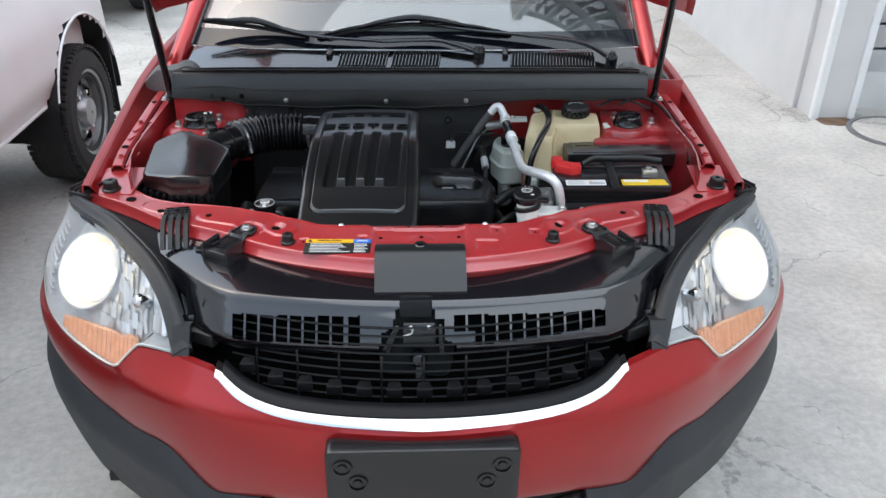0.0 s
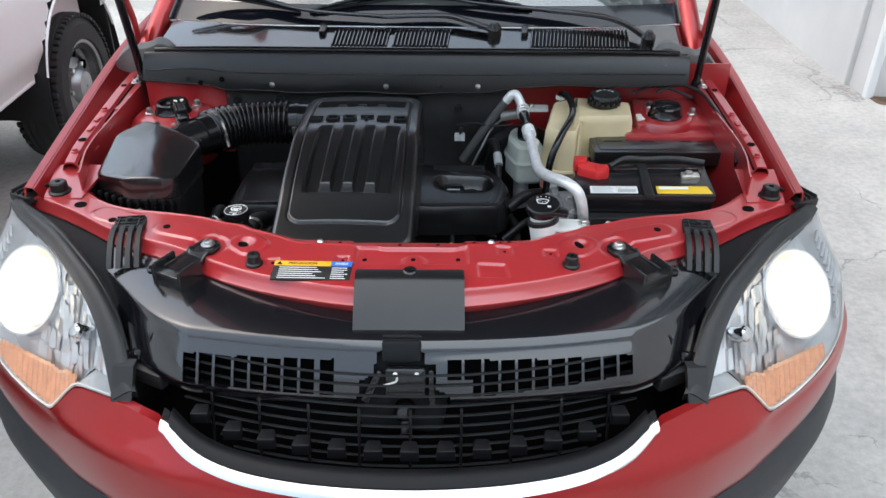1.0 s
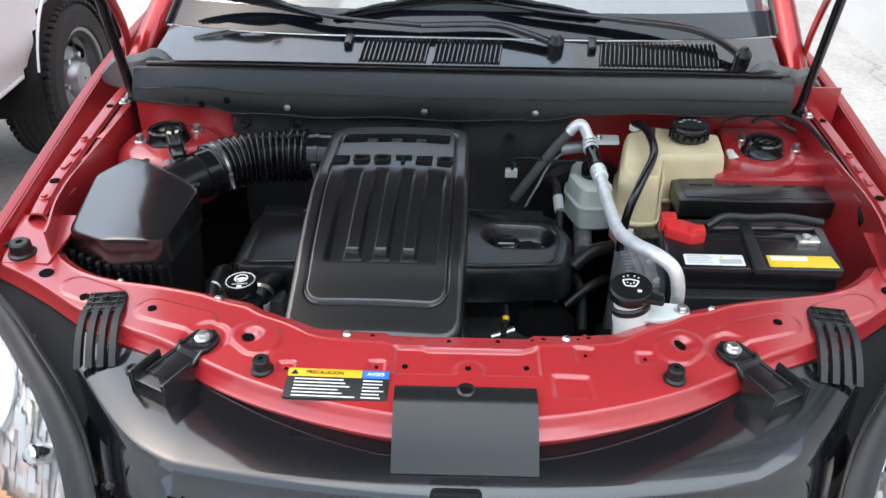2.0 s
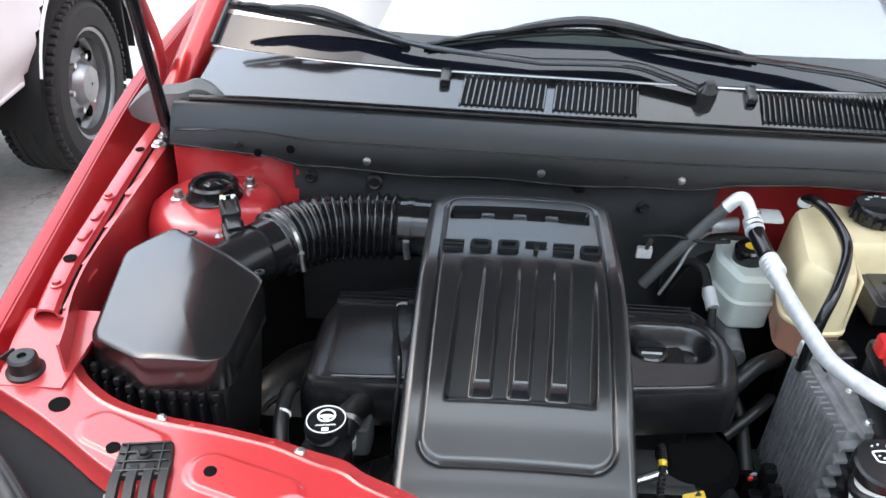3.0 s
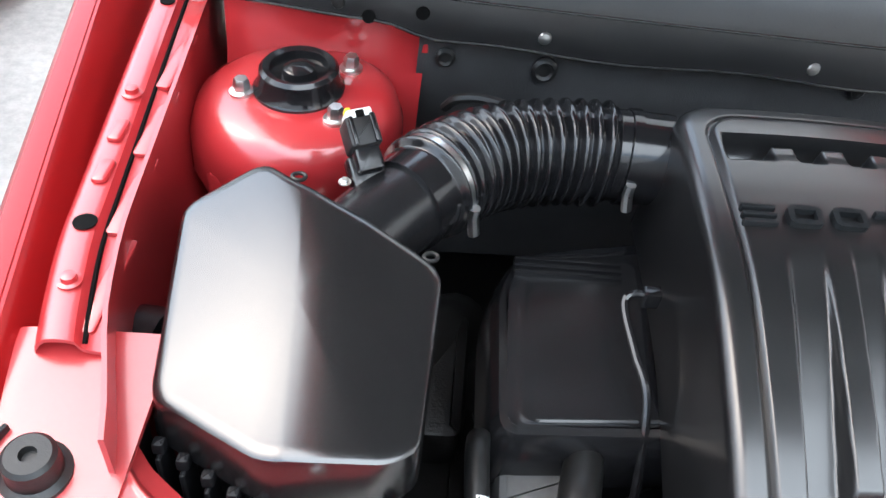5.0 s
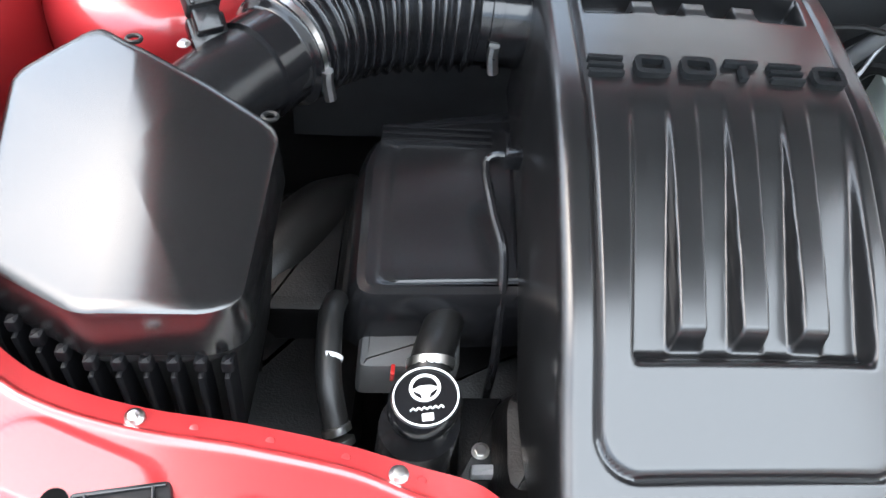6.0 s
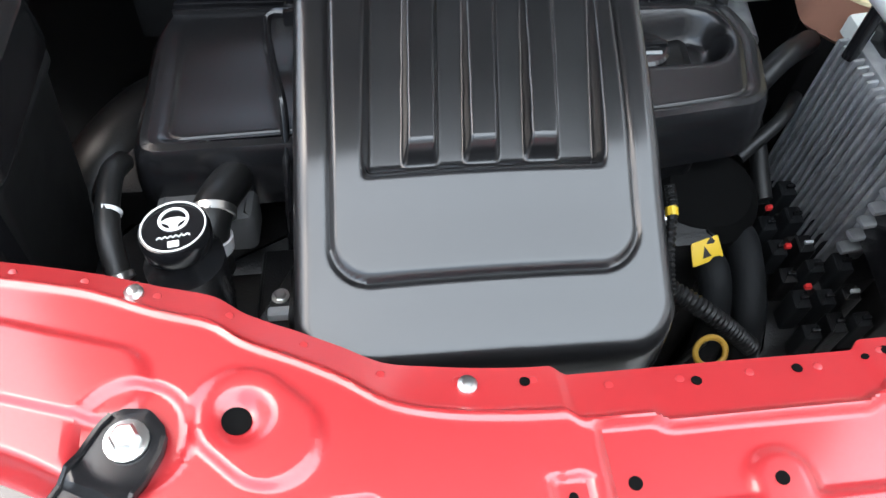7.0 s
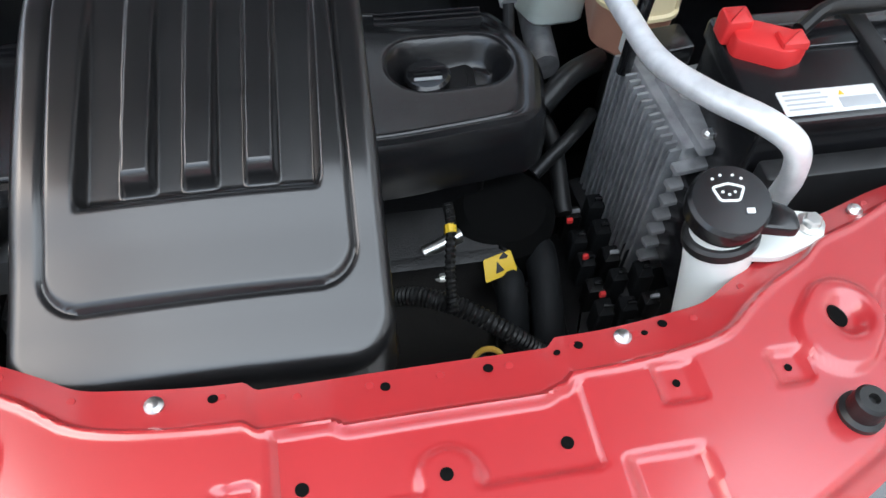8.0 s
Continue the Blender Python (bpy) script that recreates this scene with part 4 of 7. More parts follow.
        bm = slab([(-0.030, 0.030), (0.030, 0.030), (0.030, -0.05), (-0.030, -0.05)], -0.012, 0.004, 0.004, 0.002, m=m)
        tab = part("corner_tab", bm, MATT, rs)
        for k in range(4):
            part("rib", box((-0.024 + 0.016 * k, -0.012, 0.004), (0.004, 0.07, 0.008), 0.0015, m), MATT, tab)
        part("tab_screw", bolt(m @ Vector((0.008, 0.018, 0.004)), 0.006), DARKMETAL, tab)
        # black filler between lamp and cross member
        def fill(u, v):
            x = 0.575 + 0.310 * u
            p, q = Vector(skin(s * x, lamp_top(x) - 0.012, -0.012)), Vector((s * x, latch_front(s * x) + 0.012, latch_z(s * x, latch_front(s * x)) - 0.006))
            return p.lerp(q, v) + Vector((0, 0, -0.004 * math.sin(math.pi * v)))
        part("lamp_filler", grid(fill, lin(0, 1, 16), lin(0, 1, 8), thick=(0, 0.01, -0.03)), DULL, car)
    # printed warning label
    m = Matrix.Translation((-0.189, 0.361, latch_z(-0.189, 0.361) + 0.0035)) @ Matrix.Rotation(radians(-1.5), 4, "Z") @ Matrix.Rotation(radians(3), 4, "X")
    lab = part("warning_label", slab([(-0.074, -0.028), (0.074, -0.028), (0.074, 0.030), (-0.074, 0.030)], -0.003, 0.0012, 0.002, 0.0004, m=m), INK, rs, "yellow, blue and black printed warning label")
    part("yellow_band", slab([(-0.0735, 0.014), (0.034, 0.014), (0.034, 0.0295), (-0.0735, 0.0295)], 0.0012, 0.0018, 0.001, 0.0002, m=m), ORANGE, lab)
    part("blue_band", slab([(0.0345, 0.014), (0.0735, 0.014), (0.0735, 0.0295), (0.0345, 0.0295)], 0.0012, 0.0018, 0.001, 0.0002, m=m), BLUE, lab)
    lettering("PRECAUCION", 0.0088, m @ Matrix.Translation((-0.020, 0.0218, 0.0019)), INK, "band_words", lab, 0.0002, bold=0.0003)
    lettering("AVISO", 0.0088, m @ Matrix.Translation((0.054, 0.0218, 0.0019)), WHITE, "band_words", lab, 0.0002, bold=0.0002)
    rnd = random.Random(3)
    part("warn_sign", slab([(-0.070, 0.017), (-0.058, 0.017), (-0.064, 0.027)], 0.0018, 0.0022, 0.001, 0.0001, m=m), INK, lab)
    for k in range(6):
        y = 0.009 - 0.0065 * k
        for x0, x1 in ((-0.062, 0.030), (0.037, 0.070)):
            w = (x1 - x0) * rnd.uniform(0.7, 0.98)
            part("print_line", slab([(x0, y - 0.0011), (x0 + w, y - 0.0011), (x0 + w, y + 0.0011), (x0, y + 0.0011)], 0.0012, 0.0016, 0.0003, 0.0001, m=m, n=2), WHITE, lab)


def fenders():
    for s in (-1, 1):
        for y in (1.0, 3.65):
            wheel_parts(car, (mid(y) + s * 0.85, y, 0.345), 0.345, 0.17, 0)
        tag = "red front wing with raised inner edge"

        def crest(y):
            return 0.966 + 0.05 * step(0.7, 2.0, y)

        def outer(y, v):
            """From the inner gutter over the crest and down the side."""
            hw = half_width(y)
            if v < 0.20:
                q = v / 0.20
                return (mid(y) + s * (hw - 0.072 + 0.038 * q), y, crest(y) - 0.062 * (1 - q) ** 0.9 - 0.003)
            if v < 0.25:
                q = (v - 0.20) / 0.05
                return (mid(y) + s * (hw - 0.034 + 0.019 * q), y, crest(y) - 0.003 * (1 - q) ** 2)
            q = (v - 0.25) / 0.75
            a = q * 1.15
            drop = 0.02 * (1 - math.cos(min(1.57, a * 4))) + 0.42 * q ** 1.6
            return (mid(y) + s * (hw - 0.015 + 0.05 * math.sin(min(1.5, q * 2.2)) * step(0.6, 0.95, y + q * 0.3)), y, crest(y) - drop)
        fd = part("fender", grid(outer, lin(0.685, 2.4, 70), lin(0, 1, 40), thick=lambda p: Vector((-s * 0.004, 0, -0.002))), RED, car, tag)
        # lower side skin and the wheel
        bm = grid(lambda y, z: (mid(y) + s * (half_width(y) + 0.025 - 0.01 * step(0.6, 0.3, z)), y, z), lin(0.72, 2.4, 40), lin(0.30, 0.56, 8), thick=lambda p: Vector((-s * 0.01, 0, 0)))
        part("arch_cladding", bm, CLAD, fd)
        # inner rail with flange, holes and bolts
        def rail(y, v):
            x = cur(v, [0, 0.25, 0.30, 0.55, 0.60, 1.0], [0.060, 0.056, 0.050, 0.027, 0.023, 0.0])
            z = cur(v, [0, 0.12, 0.25, 0.30, 0.55, 0.60, 1.0], [-0.030, -0.006, 0.0, 0.008, 0.008, 0.0, -0.004])
            w = 0.802 - 0.012 * step(0.85, 0.65, y) + 0.022 * step(0.72, 0.95, y)
            return (mid(y) + s * (w - 0.015 + x), y, 0.958 + 0.03 * step(0.75, 1.4, y) + z)
        rl = part("inner_rail", grid(rail, lin(0.815, 1.42, 46), lin(0, 1, 30), thick=(0, 0, -0.004)), RED_IN, car, "red inner wing rail with bolts and holes")
        for y, r in ((0.9376, 0.010), (1.275, 0.008)):
            part("rail_hole", lathe([(r, 0), (r, 0.0014), (0.001, 0.0014)], (rail(y, 0.45)[0], y, rail(y, 0.45)[2]), (0, 0, 1), 18), HOLE, rl)
        for y in (1.00, 1.055):
            p = rail(y, 0.45)
            bm = slab([(p[0] - 0.007, y - 0.016), (p[0] + 0.007, y - 0.016), (p[0] + 0.007, y + 0.016), (p[0] - 0.007, y + 0.016)], p[2], p[2] + 0.004, 0.006, 0.003)
            part("slot_ridge", bm, RED_IN, rl)
        for y in (0.872, 1.11):
            p = rail(y, 0.45)
            part("rail_bolt", lathe([(0.010, 0), (0.010, 0.002), (0.0065, 0.003), (0.006, 0.008), (0.002, 0.009)], (p[0], y, p[2]), (0, 0, 1), 14), RED_IN, rl)
        part("rail_seam", tube([Vector(rail(y, 0.64)) + Vector((0, 0, 0.0005)) for y in lin(0.82, 1.40, 30)], 0.0022, 1, 6), HOLE, rl)
        for y in (0.885, 0.99, 1.09, 1.19):
            p = rail(y, 0.86)
            part("flange_joggle", slab([(p[0] - 0.008, y - 0.055), (p[0] + 0.006, y - 0.055), (p[0] + 0.006, y + 0.05), (p[0] - 0.008, y + 0.05)], p[2] - 0.002, p[2] + 0.0018, 0.004, 0.001), RED_IN, rl)
        for y in (1.285, 1.325):
            part("hinge_bolt", bolt((mid(y) + s * 0.812, y, 1.000), 0.009), ZINC, rl)
        # inner wing wall down into the bay
        bm = grid(lambda y, z: (mid(y) + s * (0.788 + 0.020 * step(0.72, 0.95, y) - 0.03 * step(0.9, 0.7, z) - 0.02 * step(0.85, 0.68, y)), y, z), lin(0.72, 1.40, 24), lin(0.985, 0.55, 14), thick=lambda p: Vector((s * 0.004, 0, 0)))
        part("inner_wing", bm, RED_IN, car, "red inner wing wall")
        # corner gusset between rail and cross member
        bm = grid(lambda u, v: (mid(0.7) + s * (0.895 - 0.130 * v), 0.690 + 0.150 * u, 0.938 + 0.013 * u - 0.012 * step(0.12, 0.0, v)), lin(0, 1, 8), lin(0, 1, 12), thick=(0, 0, -0.006))
        part("gusset", bm, RED_IN, car)
        # strut tower
        cx, cy = (-0.744, 1.203) if s < 0 else (0.640, 1.203)
        low = [(0.104, -0.13), (0.122, -0.075), (0.119, -0.035), (0.110, -0.012), (0.092, 0.0)] if s < 0 else [(0.090, -0.10), (0.086, -0.012), (0.078, 0.0), (0.060, 0.003)]
        tw = part("strut_tower", lathe(low + [(0.050, 0.002), (0.046, -0.004), (0.02, -0.004)], (cx, cy, 0.946), (0, 0, 1), 48), RED_IN, car, "red strut tower with black cap and three nuts")
        part("tower_cap", lathe([(0.050, 0), (0.050, 0.006), (0.045, 0.012), (0.043, 0.028), (0.039, 0.032), (0.032, 0.030), (0.030, 0.022), (0.019, 0.020), (0.017, 0.029), (0.009, 0.033), (0.001, 0.033)], (cx, cy, 0.945), (0, 0, 1), 40), GLOSS, tw, "black rubber strut cap")
        for nx, ny in ((-0.803, 1.185), (-0.694, 1.2505), (-0.695, 1.150)) if s < 0 else ((0.718, 1.211), (0.603, 1.265)):
            part("nut", bolt((nx, ny, 0.947), 0.009, h=0.014), ZINC, tw)
        # shelf and wall behind the tower
        if s < 0:
            bm = grid(lambda x, z: (x, 1.287 - 0.012 * step(0.94, 0.90, z), z), lin(-0.845, -0.612, 12), lin(1.02, 0.80, 12), thick=(0, 0.004, 0))
            slab([(-0.616, 1.28), (-0.608, 1.28), (-0.608, 1.40), (-0.616, 1.40)], 0.96, 1.015, 0.002, 0.001, bm)
            part("tower_wall", bm, RED_IN, car, "red panel behind the strut tower")
            bm = slab([(-0.83, 1.10), (-0.67, 1.10), (-0.64, 1.29), (-0.83, 1.29)], 0.86, 0.895, 0.03, 0.008)
            part("tower_shelf", bm, RED_IN, car)
        else:
            bm = grid(lambda x, z: (x, 1.352, z), lin(0.19, 0.84, 12), lin(1.045, 0.70, 12), thick=(0, 0.004, 0))
            part("tower_wall", bm, RED_IN, car, "red panel behind the coolant tank")
            bm = slab([(0.555, 1.145), (0.80, 1.15), (0.80, 1.35), (0.56, 1.35)], 0.80, 0.944, 0.015, 0.008)
            slab([(0.52, 1.105), (0.80, 1.105), (0.80, 1.17), (0.53, 1.17)], 0.80, 0.926, 0.012, 0.008, bm)
            part("tower_shelf", bm, RED_IN, car, "flat red shelf round the strut tower")


def cowl():
    """Firewall felt, weather seal, cowl with its vents, windscreen, wipers."""
    XL, XR = -0.83, 0.72
    def low_edge(x):
        return 0.982 + 0.020 * step(-0.58, -0.66, x) + 0.020 * step(0.12, 0.24, x) + 0.003 * math.sin(x * 21)

    def crease(x):
        return 1.030 + 0.010 * step(-0.55, -0.68, x) - 0.006 * step(-0.72, -0.83, x) + 0.004 * step(0.1, 0.4, x)
    bm = grid(lambda x, z: (x, 1.246 + 0.006 * math.sin(x * 9 + 1) * math.sin(z * 17) + 0.03 * step(0.93, 0.75, z), z), lin(-0.606, 0.20, 40), lin(0.60, 1.0, 24), thick=(0, 0.03, 0))
    fw = part("firewall_pad", bm, FELT, car, "dark grey felt pad on the firewall")
    for x, z, r in ((-0.573, 0.952, 0.012), (-0.452, 0.948, 0.016), (-0.06, 0.962, 0.012), (0.065, 0.93, 0.012)):
        part("pad_clip", lathe([(r, -0.004), (r, 0.003), (r * 0.7, 0.007), (r * 0.5, 0.004), (0.001, 0.004)], (x, 1.242, z), (0, -1, 0.1), 16), RUBBER, fw)
    part("firewall", box((-0.05, 1.37, 0.22), (1.62, 0.02, 0.81), 0.004), MATT, car)
    PV = [0, 0.18, 0.40, 0.50, 0.66, 0.80, 0.86, 0.90, 0.95, 1.0]
    PYY = [1.214, 1.217, 1.223, 1.228, 1.238, 1.249, 1.255, 1.264, 1.275, 1.292]

    def panel_pt(x, v):
        lo, cr = low_edge(x), crease(x)
        if v < 0.40:
            z = lo + (cr - lo) * v / 0.40
        elif v < 0.80:
            z = cr + (1.076 - cr) * (v - 0.40) / 0.40
        else:
            z = cur(v, [0.80, 0.86, 0.90, 0.95, 1.0], [1.076, 1.0805, 1.080, 1.074, 1.078])
        e = abs(x + 0.05) / 0.8
        return Vector((x, cur(v, PV, PYY) + 0.02 * e * e, z - 0.012 * e ** 4 * v))
    bm = grid(panel_pt, lin(XL, XR, 90), lin(0, 1, 41), thick=(0, 0.005, -0.004))
    wp = part("water_panel", bm, SATIN, car, "satin black plastic panel between firewall and cowl", angle=20)
    # thin tube added along the crease to draw its highlight line
    part("crease_highlight", tube([panel_pt(x, 0.40) + Vector((0, -0.0005, 0)) for x in lin(XL + 0.01, XR - 0.01, 60)], 0.0018, 1, 8), PLASTIC, wp)
    part("edge_bead", tube([panel_pt(x, 0.0) for x in lin(XL + 0.01, XR - 0.01, 60)], 0.0022, 1, 8), PLASTIC, wp)
    part("weather_seal", tube([panel_pt(x, 0.88) + Vector((0, 0.002, 0.004)) for x in lin(XL + 0.03, XR - 0.03, 40)], 0.0075, 2, 10), GLOSS, wp, "black rubber weather strip")
    for x in (-0.463, -0.14, 0.12, -0.70):
        part("panel_screw", lathe([(0.008, 0), (0.0065, 0.003), (0.001, 0.004)], panel_pt(x, 0.14), (0, -1, 0.1), 12), ZINC if x > -0.6 else RUBBER, wp)
    for x, v in ((-0.605, 0.22), (-0.665, 0.03)):
        part("panel_hole", lathe([(0.008, 0), (0.007, 0.0015), (0.001, 0.0015)], panel_pt(x, v) + Vector((0, -0.001, 0)), (0, -1, 0.1), 14), HOLE, wp)

    def cowl_pt(x, v):
        e = (abs(x + 0.05) / 0.8)
        back = 1.392 + 0.10 * e ** 4
        return Vector((x, 1.285 + 0.02 * e * e + (back - 1.285 - 0.02 * e * e) * v, 1.082 + 0.034 * v - 0.012 * e ** 4))
    cp = part("cowl_panel", grid(cowl_pt, lin(XL + 0.02, XR - 0.02, 60), lin(0, 1, 12), thick=(0, 0, -0.008)), COWL, car, "shiny black cowl panel with ribbed air vents")
    for a, b in ((-0.305, -0.150), (-0.130, 0.025), (0.265, 0.545)):
        n = int((b - a) / 0.0105)
        part("vent_well", grid(lambda x, v: cowl_pt(x, 0.10 + 0.74 * v) + Vector((0, 0, 0.001)), lin(a, b, 8), lin(0, 1, 4)), DULL, cp)
        for k in range(n + 1):
            x = a + (b - a) * k / n
            bm = tube([cowl_pt(x + 0.004 * q, 0.10 + 0.76 * q) + Vector((0, 0, 0.003 + 0.002 * math.sin(3.1 * q))) for q in lin(0, 1, 6)], 0.0026, 1, 6)
            part("vent_rib", bm, COWL, cp)
    for x in (-0.340, 0.246):
        m = Matrix.Translation(cowl_pt(x, 0.74) + Vector((0, 0, 0.002))) @ Matrix.Rotation(0.3, 4, "X")
        bm = slab([(-0.010, -0.024), (0.010, -0.024), (0.010, 0.022), (-0.010, 0.022)], 0, 0.012, 0.006, 0.004, m=m)
        part("washer_jet", bm, PLASTIC, cp)

    def glass_pt(u, v):
        x = -0.055 + 0.775 * u * (1 - 0.12 * v)
        e = abs(u)
        return Vector((x, 1.392 + 0.10 * e ** 4 + 0.03 * e * e * v + 0.95 * v, 1.112 - 0.012 * e ** 4 + 0.60 * v - 0.05 * v * v))
    ws = part("windscreen", grid(lambda u, v: glass_pt(u, v), lin(-1, 1, 40), lin(0.0, 1, 20)), GLASS, car, "bonded windscreen glass reflecting the pale sky")
    ws.visible_shadow = False
    part("frit_band", grid(lambda u, v: glass_pt(u, 0.003 + v * 0.07) + Vector((0, 0, 0.002)), lin(-0.995, 0.995, 40), lin(0, 1, 4)), FRIT, ws, "black band along the glass foot")
    part("glass_trim", tube([glass_pt(u, 0.0) + Vector((0, -0.004, 0.002)) for u in lin(-1, 1, 30)], 0.0022, 2, 8), ALU, ws, "bright trim along the glass foot")
    for s in (-1, 1):
        bm = tube([glass_pt(s, v) + Vector((s * 0.03, 0, 0.0)) for v in (-0.12, 0.0, 0.3, 0.6, 1.0)], 0.032, 6, 12)
        part("pillar", bm, RED, car, "red windscreen pillar")
        bm = tube([glass_pt(s, v) + Vector((s * 0.004, -0.004, 0.004)) for v in (0.0, 0.3, 0.6, 1.0)], 0.009, 6, 8)
        part("pillar_seal", bm, GLOSS, ws)
        # wavy sheet bracket at the cowl's end
        xb = mid(1.36) + s * 0.891

        def wavy(u, v):
            top = cur(u, [0, 0.12, 0.25, 0.36, 0.45, 0.62, 0.76, 0.88, 1.0], [1.020, 1.045, 1.064, 1.056, 1.062, 1.067, 1.075, 1.066, 1.040])
            low = 0.968 + 0.03 * (1 - u) ** 6 + 0.05 * u
            top += 0.036 * u
            return (xb - s * 0.212 * u, 1.362 - 0.074 * u + 0.008 * math.sin(u * 7.5) - 0.010 * v + 0.012 * max(0, v - 0.85) / 0.15, low + (top - low) * v)
        part("cowl_end", grid(wavy, lin(0, 1, 40), lin(0, 1, 14), thick=(0, 0.006, 0)), SHEET, car, "wavy grey sheet metal at the cowl's end")
    # dashboard and cabin seen through the glass
    bm = grid(lambda u, v: (-0.055 + 0.74 * u, 1.52 + 0.10 * u ** 4 + 0.7 * v, 1.09 + 0.05 * math.sin(math.pi * v) - 0.25 * step(0.85, 1, v)), lin(-1, 1, 20), lin(0, 1, 14), thick=(0, 0, -0.02))
    part("dashboard", bm, DASH, car, "grey dashboard under the windscreen")
    part("cabin_rear", box((-0.055, 2.45, 0.5), (1.5, 0.1, 1.15), 0.03), MATT, car)
    part("roof", grid(lambda u, v: (-0.055 + 0.69 * u, 2.33 + 1.4 * v, 1.665 - 0.05 * u * u), lin(-1, 1, 12), lin(0, 1, 6), thick=(0, 0, -0.03)), RED, car)
    for s in (-1, 1):
        part("cabin_side", grid(lambda y, z: (mid(y) + s * (0.86 - 0.25 * step(1.0, 1.7, z)), y, z), lin(1.75, 3.7, 10), lin(0.35, 1.62, 10), thick=lambda p: Vector((-s * 0.02, 0, 0))), RED, car)

    # wipers
    def wiper(arm, blade, name_label):
        n = len(arm) - 1
        w = part("wiper", tube(arm[:4], lambda t: 0.015 - 0.002 * t, 8, 12, squash=0.45), PLASTIC, car, name_label)
        part("wiper_arm", tube(arm[3:], lambda t: 0.012 - 0.005 * t, 8, 10, squash=0.45), PLASTIC, w)
        part("pivot_nut", lathe([(0.020, -0.02), (0.020, 0.010), (0.013, 0.018), (0.009, 0.026), (0.002, 0.027)], arm[0], (0, -0.3, 1), 18), GLOSS, w)
        pts = smooth_path(blade, 24)
        N = Vector((0, -0.53, 0.85))

        def at(t, h):
            k = min(len(pts) - 1.001, max(0, t * (len(pts) - 1)))
            i = int(k)
            return pts[i].lerp(pts[i + 1], k - i) + N * h
        part("blade_rubber", tube([at(t, -0.006) for t in lin(0, 1, 20)], 0.0040, 2, 6), RUBBER, w)
        part("blade_rail", tube([at(t, 0.003) for t in lin(0.01, 0.99, 20)], 0.0035, 2, 6), PLASTIC, w)
        part("main_yoke", tube([at(0.22, 0.010), at(0.36, 0.020), at(0.5, 0.026), at(0.64, 0.020), at(0.78, 0.010)], lambda t: 0.005 + 0.006 * math.sin(math.pi * t), 8, 8), PLASTIC, w)
        for c, d in ((0.20, 0.13), (0.80, 0.13)):
            part("side_yoke", tube([at(c - d, 0.004), at(c - d * 0.5, 0.011), at(c, 0.013), at(c + d * 0.5, 0.011), at(c + d, 0.004)], 0.0045, 6, 8), PLASTIC, w)
        for c in (0.07, 0.33, 0.67, 0.93):
            part("claw", tube([at(c - 0.02, 0.004), at(c, 0.008), at(c + 0.02, 0.004)], 0.0045, 3, 6), PLASTIC, w)
    wiper([(0.158, 1.351, 1.116), (0.08, 1.379, 1.134), (0.0, 1.397, 1.145), (-0.17, 1.392, 1.142), (-0.37, 1.407, 1.151), (-0.47, 1.426, 1.163), (-0.57, 1.453, 1.185)],
          [(-0.79, 1.488, 1.185), (-0.60, 1.463, 1.170), (-0.42, 1.432, 1.149)], "black wiper with long cranked arm")
    wiper([(0.603, 1.328, 1.102), (0.54, 1.374, 1.13), (0.462, 1.399, 1.147), (0.31, 1.416, 1.157), (0.13, 1.433, 1.168), (0.01, 1.452, 1.18), (-0.05, 1.468, 1.19)],
          [(-0.393, 1.429, 1.148), (-0.076, 1.477, 1.178), (0.266, 1.443, 1.156)], "black wiper with long straight blade")


